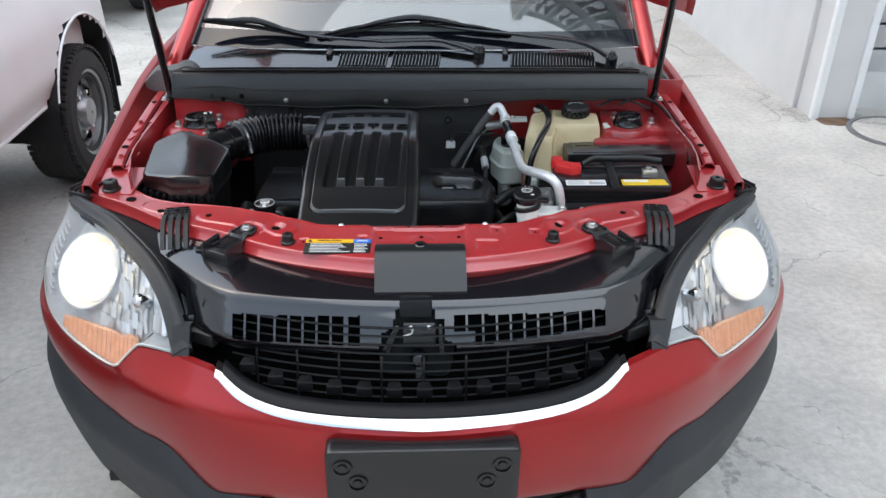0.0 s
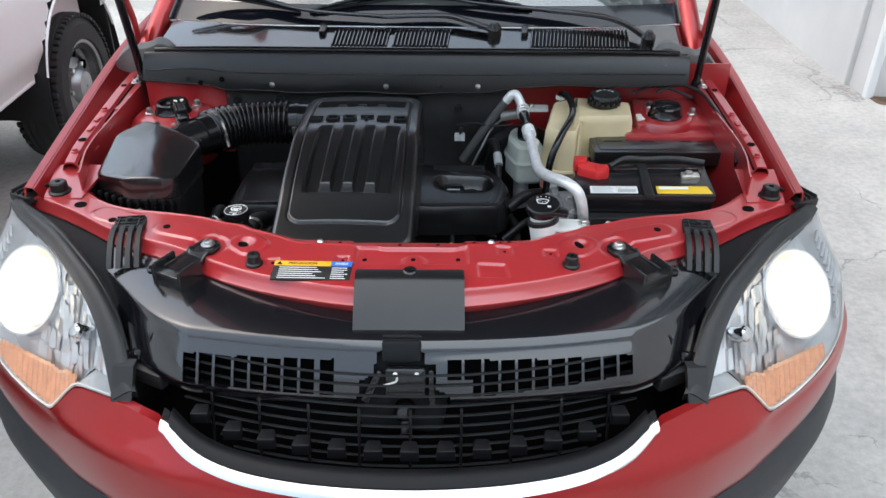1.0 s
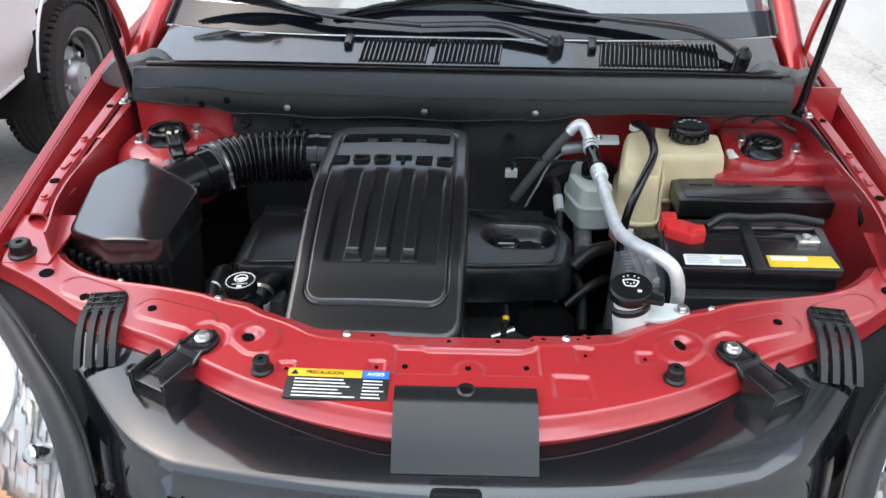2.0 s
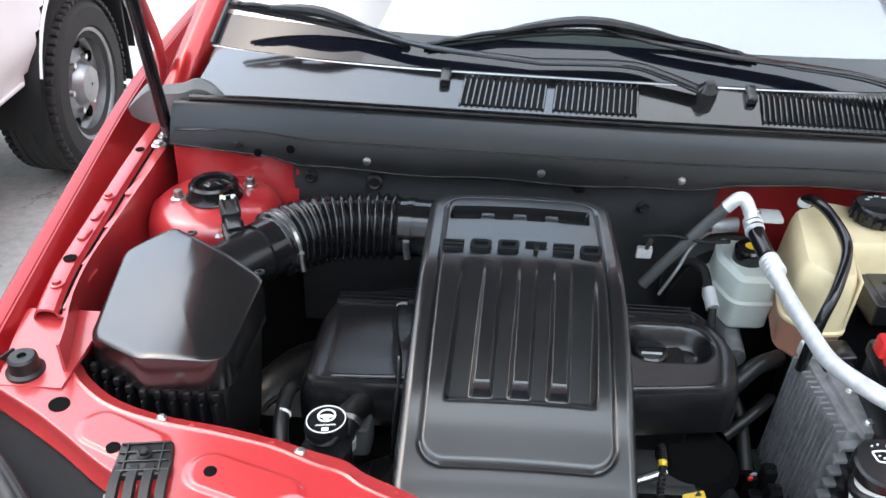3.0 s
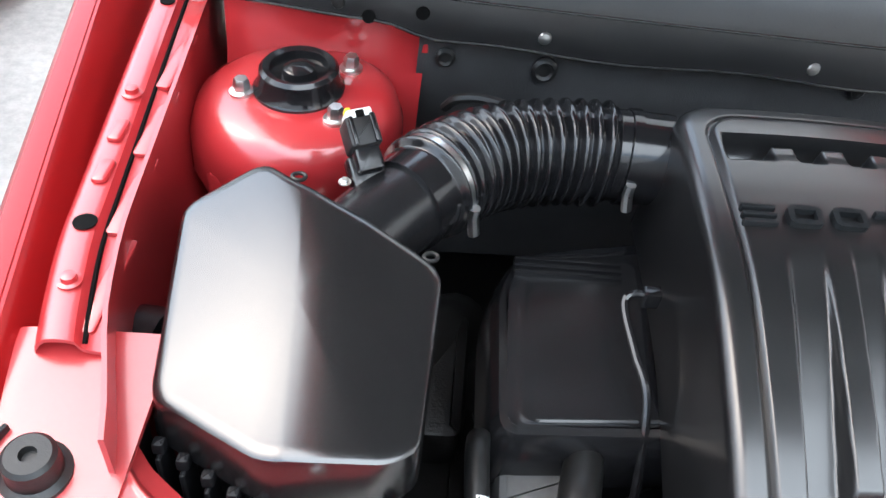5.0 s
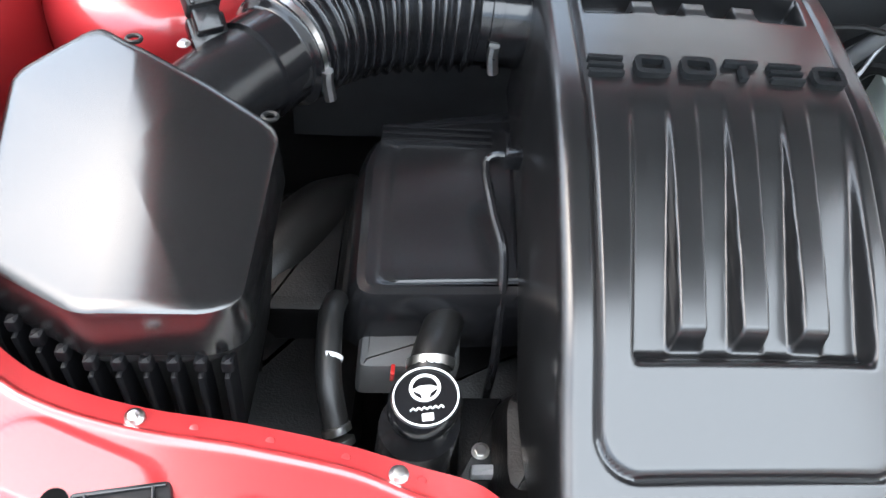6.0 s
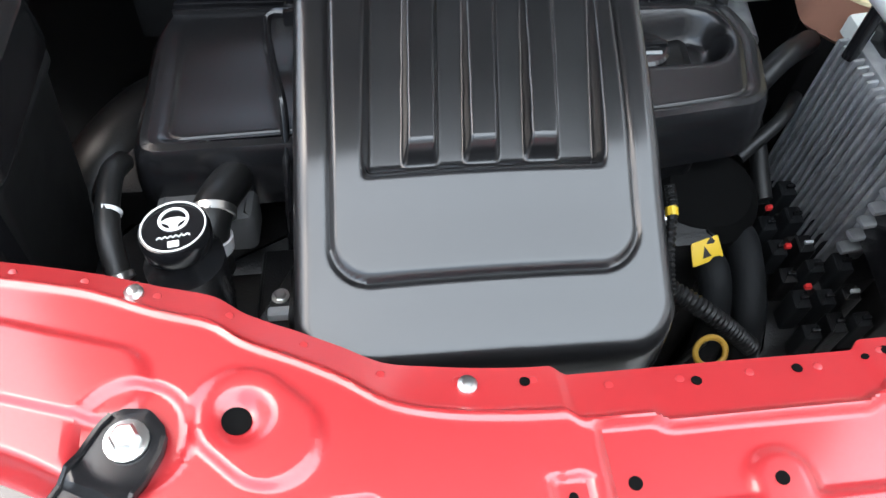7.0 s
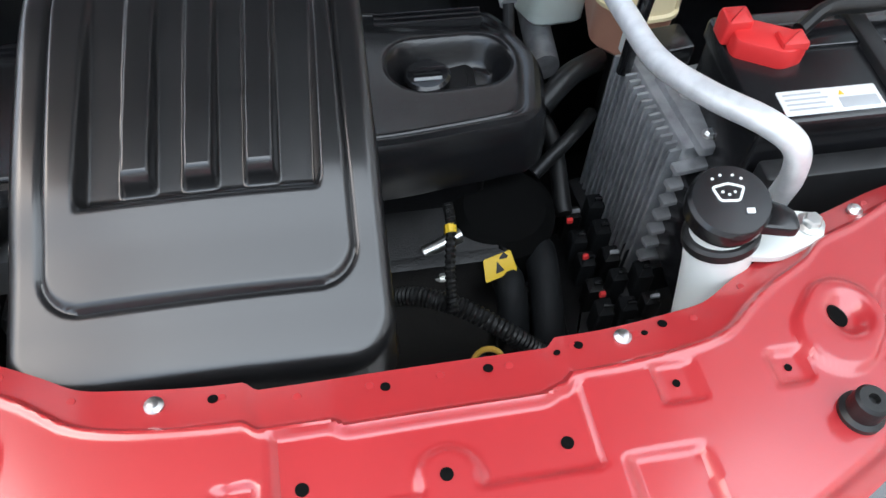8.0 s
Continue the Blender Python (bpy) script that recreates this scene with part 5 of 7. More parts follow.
def bonnet():
    """The open bonnet, standing up over the bay, with its struts."""
    top, low = Vector((0, 0.57, 2.13)), Vector((0, 1.40, 1.375))
    d = low - top

    def sheet(u, v, off=0.0):
        e = abs(u)
        w = 0.90 - 0.30 * (1 - v) ** 1.2
        p = top + d * v
        n = Vector((0, -d.z, d.y)).normalized()
        bow = 0.06 * e * e
        tail = 0.16 * e ** 3 * step(0.55, 1.0, v)
        return p + Vector((mid(1.0) + w * u, 0, 0)) + n * (off - bow) + d.normalized() * tail
    n = Vector((0, -d.z, d.y)).normalized()
    bn = part("bonnet", grid(lambda u, v: sheet(u, v), lin(-1, 1, 40), lin(0, 1, 24), thick=tuple(n * 0.012)), RED, car, "open red bonnet standing upright")
    part("bonnet_inner", grid(lambda u, v: sheet(u * 0.96, 0.02 + 0.95 * v, -0.02 - 0.018 * (math.sin(u * 9) * math.sin(v * 8)) ** 2), lin(-1, 1, 50), lin(0, 1, 30), thick=tuple(n * 0.004)), RED_IN, bn, "red pressed inner bonnet frame")
    part("bonnet_pad", grid(lambda u, v: sheet(u * 0.86, 0.03 + 0.88 * v, -0.045 - 0.006 * math.sin(u * 20) * math.sin(v * 14)), lin(-1, 1, 40), lin(0, 1, 24), thick=tuple(n * 0.01)), FELT, bn, "black quilted bonnet pad")
    for s in (-1, 1):
        x0 = mid(1.31) + s * 0.80
        a, b = Vector((x0, 1.315, 1.0)), Vector((x0 + s * 0.0, 1.16, 1.62))
        st = part("gas_strut", tube([a, a.lerp(b, 0.5), b], 0.011, 4, 12), GLOSS, car, "black gas strut holding the bonnet")
        part("strut_rod", tube([a.lerp(b, 0.85), b], 0.005, 2, 8), ZINC, st)
        part("strut_ball", lathe([(0.013, 0), (0.016, 0.012), (0.011, 0.024)], a + Vector((0, 0, -0.012)), (0, 0, 1), 14), DARKMETAL, st)
        h = [Vector((mid(1.5) + s * 0.85, 1.47, 1.02)), Vector((mid(1.5) + s * 0.85, 1.47, 1.12)), Vector((mid(1.5) + s * 0.84, 1.38, 1.26))]
        part("hinge_arm", tube(h, 0.016, 4, 8, squash=0.4), RED_IN, car, "red bonnet hinge arm")


# ---- engine bay ----
def engine_cover():
    ec = thing("engine_cover", "satin black plastic engine cover with three raised ribs", "engine cover", (-0.18, 0.85, 0.84))
    YF, YR = 0.548, 1.152

    def lr(y):
        t = (y - YF) / (YR - YF)
        return (-0.322 - 0.026 * t, -0.006 - 0.034 * t)

    def crown(y):
        return cur(y, [0.54, 0.56, 0.60, 0.66, 0.72, 0.80, 0.90, 1.00, 1.10, 1.155], [0.893, 0.902, 0.916, 0.939, 0.966, 0.993, 1.019, 1.024, 1.023, 1.018])

    def rim_d(x, y, r):
        """Distance in from the rounded outline."""
        a, b = lr(y)
        hx, hy = (b - a) / 2, (YR - YF) / 2
        px, py = abs(x - (a + b) / 2) - hx + r, abs(y - (YF + YR) / 2) - hy + r
        return r - (math.hypot(max(px, 0), max(py, 0)) + min(max(px, py), 0))

    ribs = (-0.222, -0.170, -0.118)

    def top(x, y):
        z = crown(y) - 0.25 * (x + 0.18) ** 2
        t = (y - YF) / (YR - YF)
        sh = -0.014 * t
        d = rim_d(x, y, 0.045)
        # narrow groove round the raised field
        a, b = lr(y)
        r2, gy0, gy1 = 0.034, YF + 0.068, YR - 0.030
        px, py = abs(x - (a + b) / 2) - (b - a) / 2 + 0.030 + r2, abs(y - (gy0 + gy1) / 2) - (gy1 - gy0) / 2 + r2
        g = r2 - (math.hypot(max(px, 0), max(py, 0)) + min(max(px, py), 0))
        z -= 0.0045 * math.exp(-((g - 0.0) / 0.0024) ** 2)
        z -= 0.003 * step(0.004, -0.004, g)
        # long pocket with three ribs, fading out towards the back
        px0, px1 = -0.272 + sh * 0.4, -0.066 + sh * 0.4
        q = min(x - px0, px1 - x)
        deep = 0.018 * step(0.95, 0.71, y) + 0.004 * step(0.94, 0.88, y)
        inpk = step(-0.001, 0.008, q) * step(0.692, 0.714, y) * step(0.942, 0.90, y)
        rib = max(step(0.0155, 0.0105, abs(x - r - sh * 0.5)) for r in ribs)
        z -= deep * inpk * (1 - rib * step(0.712, 0.720, y))
        return z

    def slot(x, y):
        """The grip opening near the back edge, crossed by the ribs."""
        px0, px1 = -0.305, -0.080
        w = 0.022
        return min(w - abs(y - 1.066), min(x - px0, px1 - x))
    us, vs = lin(0, 1, 190), lin(0, 1, 260)
    bm = bmesh.new()

    def place(u, v):
        # a square folded into a rounded rectangle
        y = YF + (YR - YF) * v
        a, b = lr(y)
        r = 0.045
        dy = min(y - YF, YR - y)
        pull = r - math.sqrt(max(0, r * r - (r - dy) ** 2)) if dy < r else 0
        x = (a + pull) + (b - a - 2 * pull) * u
        z = top(x, y)
        d = rim_d(x, y, r)
        if d < 0.014:
            z -= 0.014 - math.sqrt(max(0, 0.014 ** 2 - (0.014 - max(0, d)) ** 2))
        s = slot(x, y)
        rib = max(step(0.015, 0.011, abs(x - rr + 0.023)) for rr in ribs)
        if s > -0.004:
            z -= 0.030 * step(-0.001, 0.004, s) * max(step(1.044, 1.062, y), 0.0) * (1 - rib * 0.92 * step(1.076, 1.070, y))
        return Vector((x, y, z))
    V = [[bm.verts.new(place(u, v)) for v in vs] for u in us]
    nu, nv = len(us), len(vs)
    for i in range(nu - 1):
        for j in range(nv - 1):
            bm.faces.new((V[i][j], V[i + 1][j], V[i + 1][j + 1], V[i][j + 1]))
    loop = [V[i][0] for i in range(nu)] + [V[-1][j] for j in range(1, nv)] + [V[i][-1] for i in range(nu - 2, -1, -1)] + [V[0][j] for j in range(nv - 2, 0, -1)]
    low = [bm.verts.new((v.co.x - 0.004 * (1 if v.co.x < -0.18 else -1), v.co.y, v.co.z - 0.045 - 0.085 * step(0.57, 0.75, v.co.y))) for v in loop]
    for i in range(len(loop)):
        j = (i + 1) % len(loop)
        bm.faces.new((loop[i], loop[j], low[j], low[i]))
    cv = part("cover_shell", bm, COVER, ec, angle=80)
    # raised marks across the cover (plain blocks, not letters)
    for k in range(6):
        x = -0.292 + 0.0425 * k
        y = 0.962
        z = top(x, y)
        m = Matrix.Translation((x, y, z - 0.001)) @ Matrix.Rotation(radians(2.0), 4, "X")
        bm = bmesh.new()
        w, h, b = 0.0165, 0.0125, 0.0062
        if k in (0, 4):
            for yy in (-h + b / 2, 0, h - b / 2):
                slab([(-w, yy - b / 2.4), (w, yy - b / 2.4), (w, yy + b / 2.4), (-w, yy + b / 2.4)], 0, 0.007, 0.002, 0.0012, bm, m, n=2)
        elif k == 3:
            slab([(-w, h - b), (w, h - b), (w, h), (-w, h)], 0, 0.007, 0.002, 0.0012, bm, m, n=2)
            slab([(-b * 0.6, -h), (b * 0.6, -h), (b * 0.6, h - b * 1.35), (-b * 0.6, h - b * 1.35)], 0, 0.007, 0.002, 0.0012, bm, m, n=2)
        else:
            o = rounded([Vector(p) for p in ((-w, -h), (w, -h), (w, h), (-w, h))], 0.008, 4)
            i2 = inset(o, b)
            rings([[m @ Vector((p.x, p.y, 0)) for p in o], [m @ Vector((p.x, p.y, 0.007)) for p in o], [m @ Vector((p.x, p.y, 0.007)) for p in i2], [m @ Vector((p.x, p.y, 0)) for p in i2]], caps=False, bm=bm)
        # dull finish on gloss marks stands in for the dark bonnet mirrored there
        part("raised_mark", bm, DULL, ec, "raised block on the cover, dulled to mimic the dark bonnet's reflection")
    return ec


def head_cover():
    """The black cam cover that shows on both sides of the engine cover, with its oil filler."""
    hc = thing("cam_cover", "black plastic cam cover beneath the engine cover", "engine part", (-0.15, 0.95, 0.62))

    def top(x, y):
        z = 0.868 - 0.03 * step(-0.2, 0.22, x) + 0.008 * step(0.86, 1.02, y) * step(1.07, 1.03, y)
        # filler recess
        d = capsule(x, y, 0.055, 0.975, 0.125, 0.985, 0.045)
        z -= 0.035 * step(-0.004, 0.025, d)
        return z
    bm = bmesh.new()
    poly = [(-0.497, 0.805), (0.0, 0.83), (0.202, 0.872), (0.218, 0.99), (0.165, 1.105), (-0.30, 1.10), (-0.475, 1.06), (-0.503, 1.0)]
    base = rounded([Vector(p) for p in poly], 0.035, 5)
    us = lin(0, 1, 16)
    loops = []
    cen = Vector((-0.15, 0.95))
    for ins, dz in ((0.010, -0.085), (-0.003, -0.075), (-0.003, -0.045), (0.0, -0.03), (0.003, -0.012), (0.010, -0.002), (0.018, 0.0)):
        pl = inset(base, ins)
        loops.append([Vector((p.x, p.y, 0.868 - 0.03 * step(-0.2, 0.22, p.x) + dz)) for p in pl])
    rings(loops, caps=False, bm=bm)
    part("cover_rim", bm, PLASTIC, hc)
    inner = inset(base, 0.018)
    edge, fine = inner + inner[:1], []
    length = [0.0]
    for p, q in zip(edge, edge[1:]):
        length.append(length[-1] + (q - p).length)
    j = 0
    for i in range(260):
        d = length[-1] * i / 260
        while length[j + 1] < d:
            j += 1
        fine.append(edge[j].lerp(edge[j + 1], (d - length[j]) / max(1e-9, length[j + 1] - length[j])))
    loops = []
    for q in lin(1, 0.01, 90):
        row = [Vector((-0.13, 0.96)).lerp(p, q) for p in fine]
        loops.append([Vector((p.x, p.y, top(p.x, p.y) - 0.0018 * math.exp(-((q - 0.955) / 0.012) ** 2))) for p in row])
    part("cover_top", rings(loops, caps=False), PLASTIC, hc, angle=60)
    for k in range(3):
        y = 1.030 - 0.0105 * k
        bm = slab([(-0.480, y), (-0.36, y), (-0.36, y + 0.004), (-0.480, y + 0.004)], 0.872, 0.8815, 0.0015, 0.001)
        part("moulded_line", bm, PLASTIC, hc)
        y = 1.075 - 0.0105 * k
        bm = slab([(0.0, y), (0.14, y), (0.14, y + 0.004), (0.0, y + 0.004)], 0.845, 0.857, 0.0015, 0.001)
        part("moulded_line", bm, PLASTIC, hc)
    oc = part("oil_filler_cap", lathe([(0.030, 0), (0.030, 0.014), (0.026, 0.017), (0.001, 0.017)], (0.062, 0.975, 0.822), (0, 0, 1), 28), GLOSS, hc, "black oil filler cap")
    part("cap_bar", box((0.062, 0.975, 0.838), (0.048, 0.010, 0.010), 0.002), PLASTIC, oc)
    part("cap_print", slab([(0.045, 0.962), (0.08, 0.962), (0.08, 0.967), (0.045, 0.967)], 0.838, 0.8405, 0.001, 0.0005), GREY_PR, oc)
    # engine block below, near-black
    bl = thing("engine_block", "near-black engine block with hoses and brackets", "engine", (-0.1, 0.85, 0.3))
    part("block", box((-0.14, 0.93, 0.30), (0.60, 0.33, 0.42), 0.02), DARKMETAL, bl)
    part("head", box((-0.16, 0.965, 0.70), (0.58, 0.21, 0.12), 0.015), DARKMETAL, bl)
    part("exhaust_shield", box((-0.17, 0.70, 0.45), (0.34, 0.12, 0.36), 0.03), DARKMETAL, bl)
    return hc


def airbox():
    ab = thing("air_filter_box", "black plastic air filter box with smooth lid", "air filter", (-0.68, 0.82, 0.66))

    def top(x, y):
        a = x + 0.672 - 0.16 * (0.92 - y)
        return 1.010 - 0.026 * step(0.97, 0.68, y) - 0.22 * (math.sqrt(a * a + 0.0009) - 0.03) + 0.03 * a
    poly = [(-0.735, 0.985), (-0.700, 0.955), (-0.612, 0.905), (-0.560, 0.875), (-0.562, 0.705), (-0.585, 0.690), (-0.672, 0.688), (-0.768, 0.748), (-0.795, 0.935)]
    base = rounded([Vector(p) for p in poly], 0.016, 4)
    loops = []
    for ins, dz in ((-0.004, -0.050), (-0.003, -0.030), (-0.001, -0.010), (0.0005, -0.002), (0.004, 0.0)):
        loops.append([Vector((p.x, p.y, top(p.x, p.y) + dz)) for p in inset(base, ins)])
    bm = rings(loops, caps=False)
    cx, cy = -0.675, 0.83
    inner = inset(base, 0.004)
    # lid surface as rings shrinking to the middle
    prev = loops[-1]
    more = [prev]
    for q in (0.94, 0.86, 0.76, 0.64, 0.5, 0.36, 0.22, 0.1, 0.002):
        more.append([Vector((cx + (p.x - cx) * q, cy + (p.y - cy) * q, top(cx + (p.x - cx) * q, cy + (p.y - cy) * q))) for p in inner])
    rings(more, caps=False, bm=bm)
    bm.faces.new([v for v in bm.verts][-len(inner):])
    bmesh.ops.remove_doubles(bm, verts=bm.verts, dist=1e-5)
    part("lid", bm, LID, ab, "smooth satin black filter lid", angle=40)
    low = inset(base, 0.006)
    loops = [[Vector((p.x, p.y, z)) for p in inset(low, i)] for z, i in ((0.62, 0.03), (0.74, 0.012), (0.905, 0.0), (0.918, -0.007), (0.926, -0.007), (0.936, 0.0))]
    part("tray", rings(loops), MATT, ab, "ribbed black filter tray")
    for k in range(11):
        t = k / 10
        if t < 0.5:
            x, y = -0.782 + 0.22 * t, 0.728 - 0.13 * t
        else:
            x, y = -0.672 + 0.20 * (t - 0.5), 0.668
        part("tray_rib", box((x, y + 0.020, 0.70), (0.005, 0.026, 0.215), 0.002), LIP, ab)
        part("tray_knob", box((x, y + 0.016, 0.918), (0.010, 0.010, 0.012), 0.003), LIP, ab)
    part("hold_screw", tube([(-0.775, 0.700, 0.905), (-0.735, 0.668, 0.875)], 0.004, 1, 8), ZINC, ab)
    part("snorkel", tube([(-0.795, 0.86, 0.88), (-0.835, 0.87, 0.87), (-0.86, 0.88, 0.84)], 0.035, 6, 16), PLASTIC, ab)
    # outlet with air mass sensor
    out = part("outlet", tube([(-0.660, 0.900, 0.955), (-0.625, 0.955, 0.958), (-0.595, 1.000, 0.958)], 0.046, 6, 24), PLASTIC, ab, "black outlet tube")
    m = Matrix.Translation((-0.640, 0.985, 0.998)) @ Matrix.Rotation(radians(28), 4, "Z") @ Matrix.Rotation(0.55, 4, "X")
    sn = part("air_sensor", box((0, 0, -0.012), (0.034, 0.036, 0.016), 0.003, m), PLASTIC, ab, "black sensor plug with white clip")
    part("sensor_neck", box((0, 0.012, 0.0), (0.024, 0.030, 0.016), 0.003, m), PLASTIC, sn)
    part("plug", box((0, 0.034, -0.002), (0.030, 0.030, 0.024), 0.003, m), MATT, sn)
    for q in (-1, 1):
        part("plug_rib", box((q * 0.010, 0.034, 0.0215), (0.004, 0.028, 0.003), 0.001, m), PLASTIC, sn)
    part("sensor_clip", box((0, 0.050, 0.004), (0.024, 0.010, 0.018), 0.002, m), WHITE_PL, sn, "off-white plug clip")
    part("clip_slot", box((0, 0.0495, 0.021), (0.008, 0.007, 0.0025), 0.001, m), HOLE, sn)
    part("clip_tab", box((-0.009, 0.056, 0.010), (0.005, 0.004, 0.010), 0.001, m), YELLOW, sn)
    for q in (-1, 1):
        part("sensor_screw", bolt(m @ Vector((q * 0.024, -0.004, 0.0)), 0.004), ZINC, sn)
    for x, y in ((-0.700, 0.962), (-0.572, 0.888)):
        part("lid_latch", tube([(x + 0.006 * math.cos(t), y + 0.004 + 0.005 * math.sin(t), top(x, y) - 0.006) for t in lin(0, 6.283, 13)], 0.002, 2, 8), RUBBER, ab)

    hose = thing("intake_hose", "black corrugated rubber intake hose with steel clamps", "hose", (-0.48, 1.08, 0.9))
    path = smooth_path([(-0.605, 0.985, 0.958), (-0.570, 1.035, 0.958), (-0.520, 1.075, 0.957), (-0.455, 1.096, 0.956), (-0.390, 1.102, 0.955), (-0.330, 1.100, 0.955)], 24)
    L = [0.0]
    for a, b in zip(path, path[1:]):
        L.append(L[-1] + (b - a).length)
    tot = L[-1]

    def rad(t):
        s = t * tot
        if s < 0.030 or s > tot - 0.062:
            return 0.050
        ph = (s - 0.030) / 0.0150
        return 0.0505 + 0.0075 * (0.5 + 0.5 * math.cos(2 * math.pi * (ph + 0.5))) ** 0.7
    # resample evenly
    n = 230
    pts, j = [], 0
    for i in range(n):
        s = tot * i / (n - 1)
        while j < len(L) - 2 and L[j + 1] < s:
            j += 1
        pts.append(path[j].lerp(path[j + 1], (s - L[j]) / max(1e-9, L[j + 1] - L[j])))
    part("bellows", tube(pts, rad, seg=28, smooth=False), GLOSS, hose, angle=60)
    for at, ax, rr in ((Vector((-0.580, 1.022, 0.958)), Vector((0.55, 0.70, 0)), 0.0535), (Vector((-0.372, 1.101, 0.955)), Vector((1, 0, 0)), 0.0508)):
        cl = part("hose_clamp", lathe([(rr, -0.006), (rr + 0.0015, -0.0055), (rr + 0.0015, 0.0055), (rr, 0.006)], at, ax, 36, caps=False), ZINC if ax.y > 0.1 else GLOSS, hose, "narrow steel hose clamp")
        sd = ax.normalized().cross(Vector((0, 0, 1)))
        q = at + sd * (rr + 0.004) + Vector((0, 0, -0.006))
        part("clamp_screw", tube([q + Vector((0, 0, 0.012)), q, q + Vector((0.004, -0.003, -0.02))], 0.006, 2, 8), ZINC, cl)


def left_side_things():
    ps = thing("steering_fluid_reservoir", "black power steering fluid reservoir with printed cap", "reservoir", (-0.42, 0.675, 0.78))
    c = (-0.421, 0.688, 0.0)
    part("bottle", lathe([(0.030, 0.76), (0.034, 0.80), (0.034, 0.865), (0.026, 0.875), (0.024, 0.893)], (c[0], c[1], 0), (0, 0, 1), 28), PLASTIC, ps)
    cap = part("cap", lathe([(0.028, 0.888), (0.029, 0.892), (0.029, 0.906), (0.0275, 0.911), (0.0255, 0.9115), (0.025, 0.910), (0.001, 0.910)], (c[0], c[1], 0), (0, 0, 1), 36), GLOSS, ps, "black round cap with white symbols")
    m = Matrix.Translation((c[0], c[1], 0.9106)) @ Matrix.Rotation(radians(8), 4, "Z")
    part("printed_ring", lathe([(0.0262, 0), (0.0262, 0.0012), (0.0250, 0.0012), (0.0250, 0)], m @ Vector((0, 0, 0.0006)), (0, 0, 1), 36, caps=False), WHITE, cap)
    part("wheel_symbol", lathe([(0.0125, 0), (0.0125, 0.0007), (0.0100, 0.0007), (0.0100, 0)], m @ Vector((0, 0.008, 0)), (0, 0, 1), 28, caps=False), WHITE, cap, "white steering wheel symbol")
    bm = slab([(-0.011, 0.007), (-0.004, 0.010), (0.004, 0.010), (0.011, 0.007), (0.004, 0.003), (0.0025, -0.003), (-0.0025, -0.003), (-0.004, 0.003)], 0, 0.0007, 0.001, 0.0001, m=m)
    part("wheel_spokes", bm, WHITE, cap)
    part("wave_symbol", tube([m @ Vector((-0.013 + 0.00217 * i, -0.0105 + (0.0014 if i % 2 else -0.0006), 0.0004)) for i in range(13)], 0.0007, 2, 5), WHITE, cap)
    part("book_symbol", slab([(-0.0045, -0.021), (0.0045, -0.021), (0.0045, -0.0145), (-0.0045, -0.0145)], 0, 0.0006, 0.001, 0.0001, m=m), WHITE, cap)
    # hose and fittings behind it
    hs = thing("coolant_elbow", "grey hose with clear clip and steel clamp", "hose", (-0.40, 0.75, 0.74))
    part("elbow", tube([(-0.415, 0.735, 0.78), (-0.415, 0.745, 0.825), (-0.41, 0.775, 0.835), (-0.40, 0.82, 0.82)], 0.020, 6, 16), RUBBER, hs)
    part("hose_clip", lathe([(0.0205, -0.008), (0.0225, -0.007), (0.0225, 0.007), (0.0205, 0.008)], (-0.415, 0.742, 0.815), (0, 0.3, 1), 20, caps=False), ALU, hs)
    part("hose_clip", lathe([(0.0205, -0.005), (0.0225, -0.004), (0.0225, 0.004), (0.0205, 0.005)], (-0.412, 0.765, 0.833), (0, 1, 0.3), 20, caps=False), ZINC, hs)
    part("outlet_casting", box((-0.43, 0.805, 0.752), (0.10, 0.05, 0.050), 0.01), GREYHOSE, hs)
    part("red_tick", box((-0.445, 0.775, 0.795), (0.004, 0.012, 0.012), 0.001), BRIGHT_RED, hs)
    ox = thing("oxygen_sensor_lead", "black cable with braided metal sensor plug", "cable", (-0.49, 0.70, 0.76))
    part("lead", tube([(-0.505, 0.83, 0.84), (-0.507, 0.80, 0.852), (-0.502, 0.745, 0.842), (-0.490, 0.705, 0.82)], 0.0115, 8, 12), RUBBER, ox)
    for z in range(5):
        p = Vector((-0.490, 0.705, 0.82)).lerp(Vector((-0.472, 0.668, 0.79)), z / 4)
        part("sensor_ring", lathe([(0.010, -0.0045), (0.0135, -0.003), (0.0135, 0.003), (0.010, 0.0045)], p, (0.35, -0.72, -0.6), 14), ZINC, ox)
    part("sensor_tip", tube([(-0.474, 0.672, 0.793), (-0.462, 0.650, 0.775)], 0.006, 2, 10), ZINC, ox)
    part("white_band", lathe([(0.012, -0.002), (0.0125, 0.002)], (-0.5035, 0.762, 0.846), (0.1, 1, 0.2), 14), WHITE, ox)
    wb = thing("mount_bracket", "dark bracket with a bolt beside the engine cover", "bracket", (-0.345, 0.72, 0.70))
    part("plate", box((-0.352, 0.73, 0.70), (0.045, 0.09, 0.055), 0.004), DARKMETAL, wb)
    part("bolt", bolt((-0.352, 0.715, 0.755), 0.006), ZINC, wb)
    part("clip", box((-0.345, 0.692, 0.755), (0.035, 0.012, 0.010), 0.003), GREY_PR, wb)
    dp = thing("vacuum_pipe", "thin black vent pipe with bright rubber sheath", "pipe", (-0.355, 0.90, 0.80))
    part("pipe", tube([(-0.335, 0.965, 0.90), (-0.365, 0.968, 0.902), (-0.372, 0.955, 0.895), (-0.362, 0.905, 0.885), (-0.350, 0.86, 0.87), (-0.345, 0.80, 0.80), (-0.345, 0.78, 0.74)], 0.005, 8, 10), GLOSS, dp)
    part("fitting", box((-0.340, 0.968, 0.892), (0.03, 0.016, 0.018), 0.003), PLASTIC, dp)
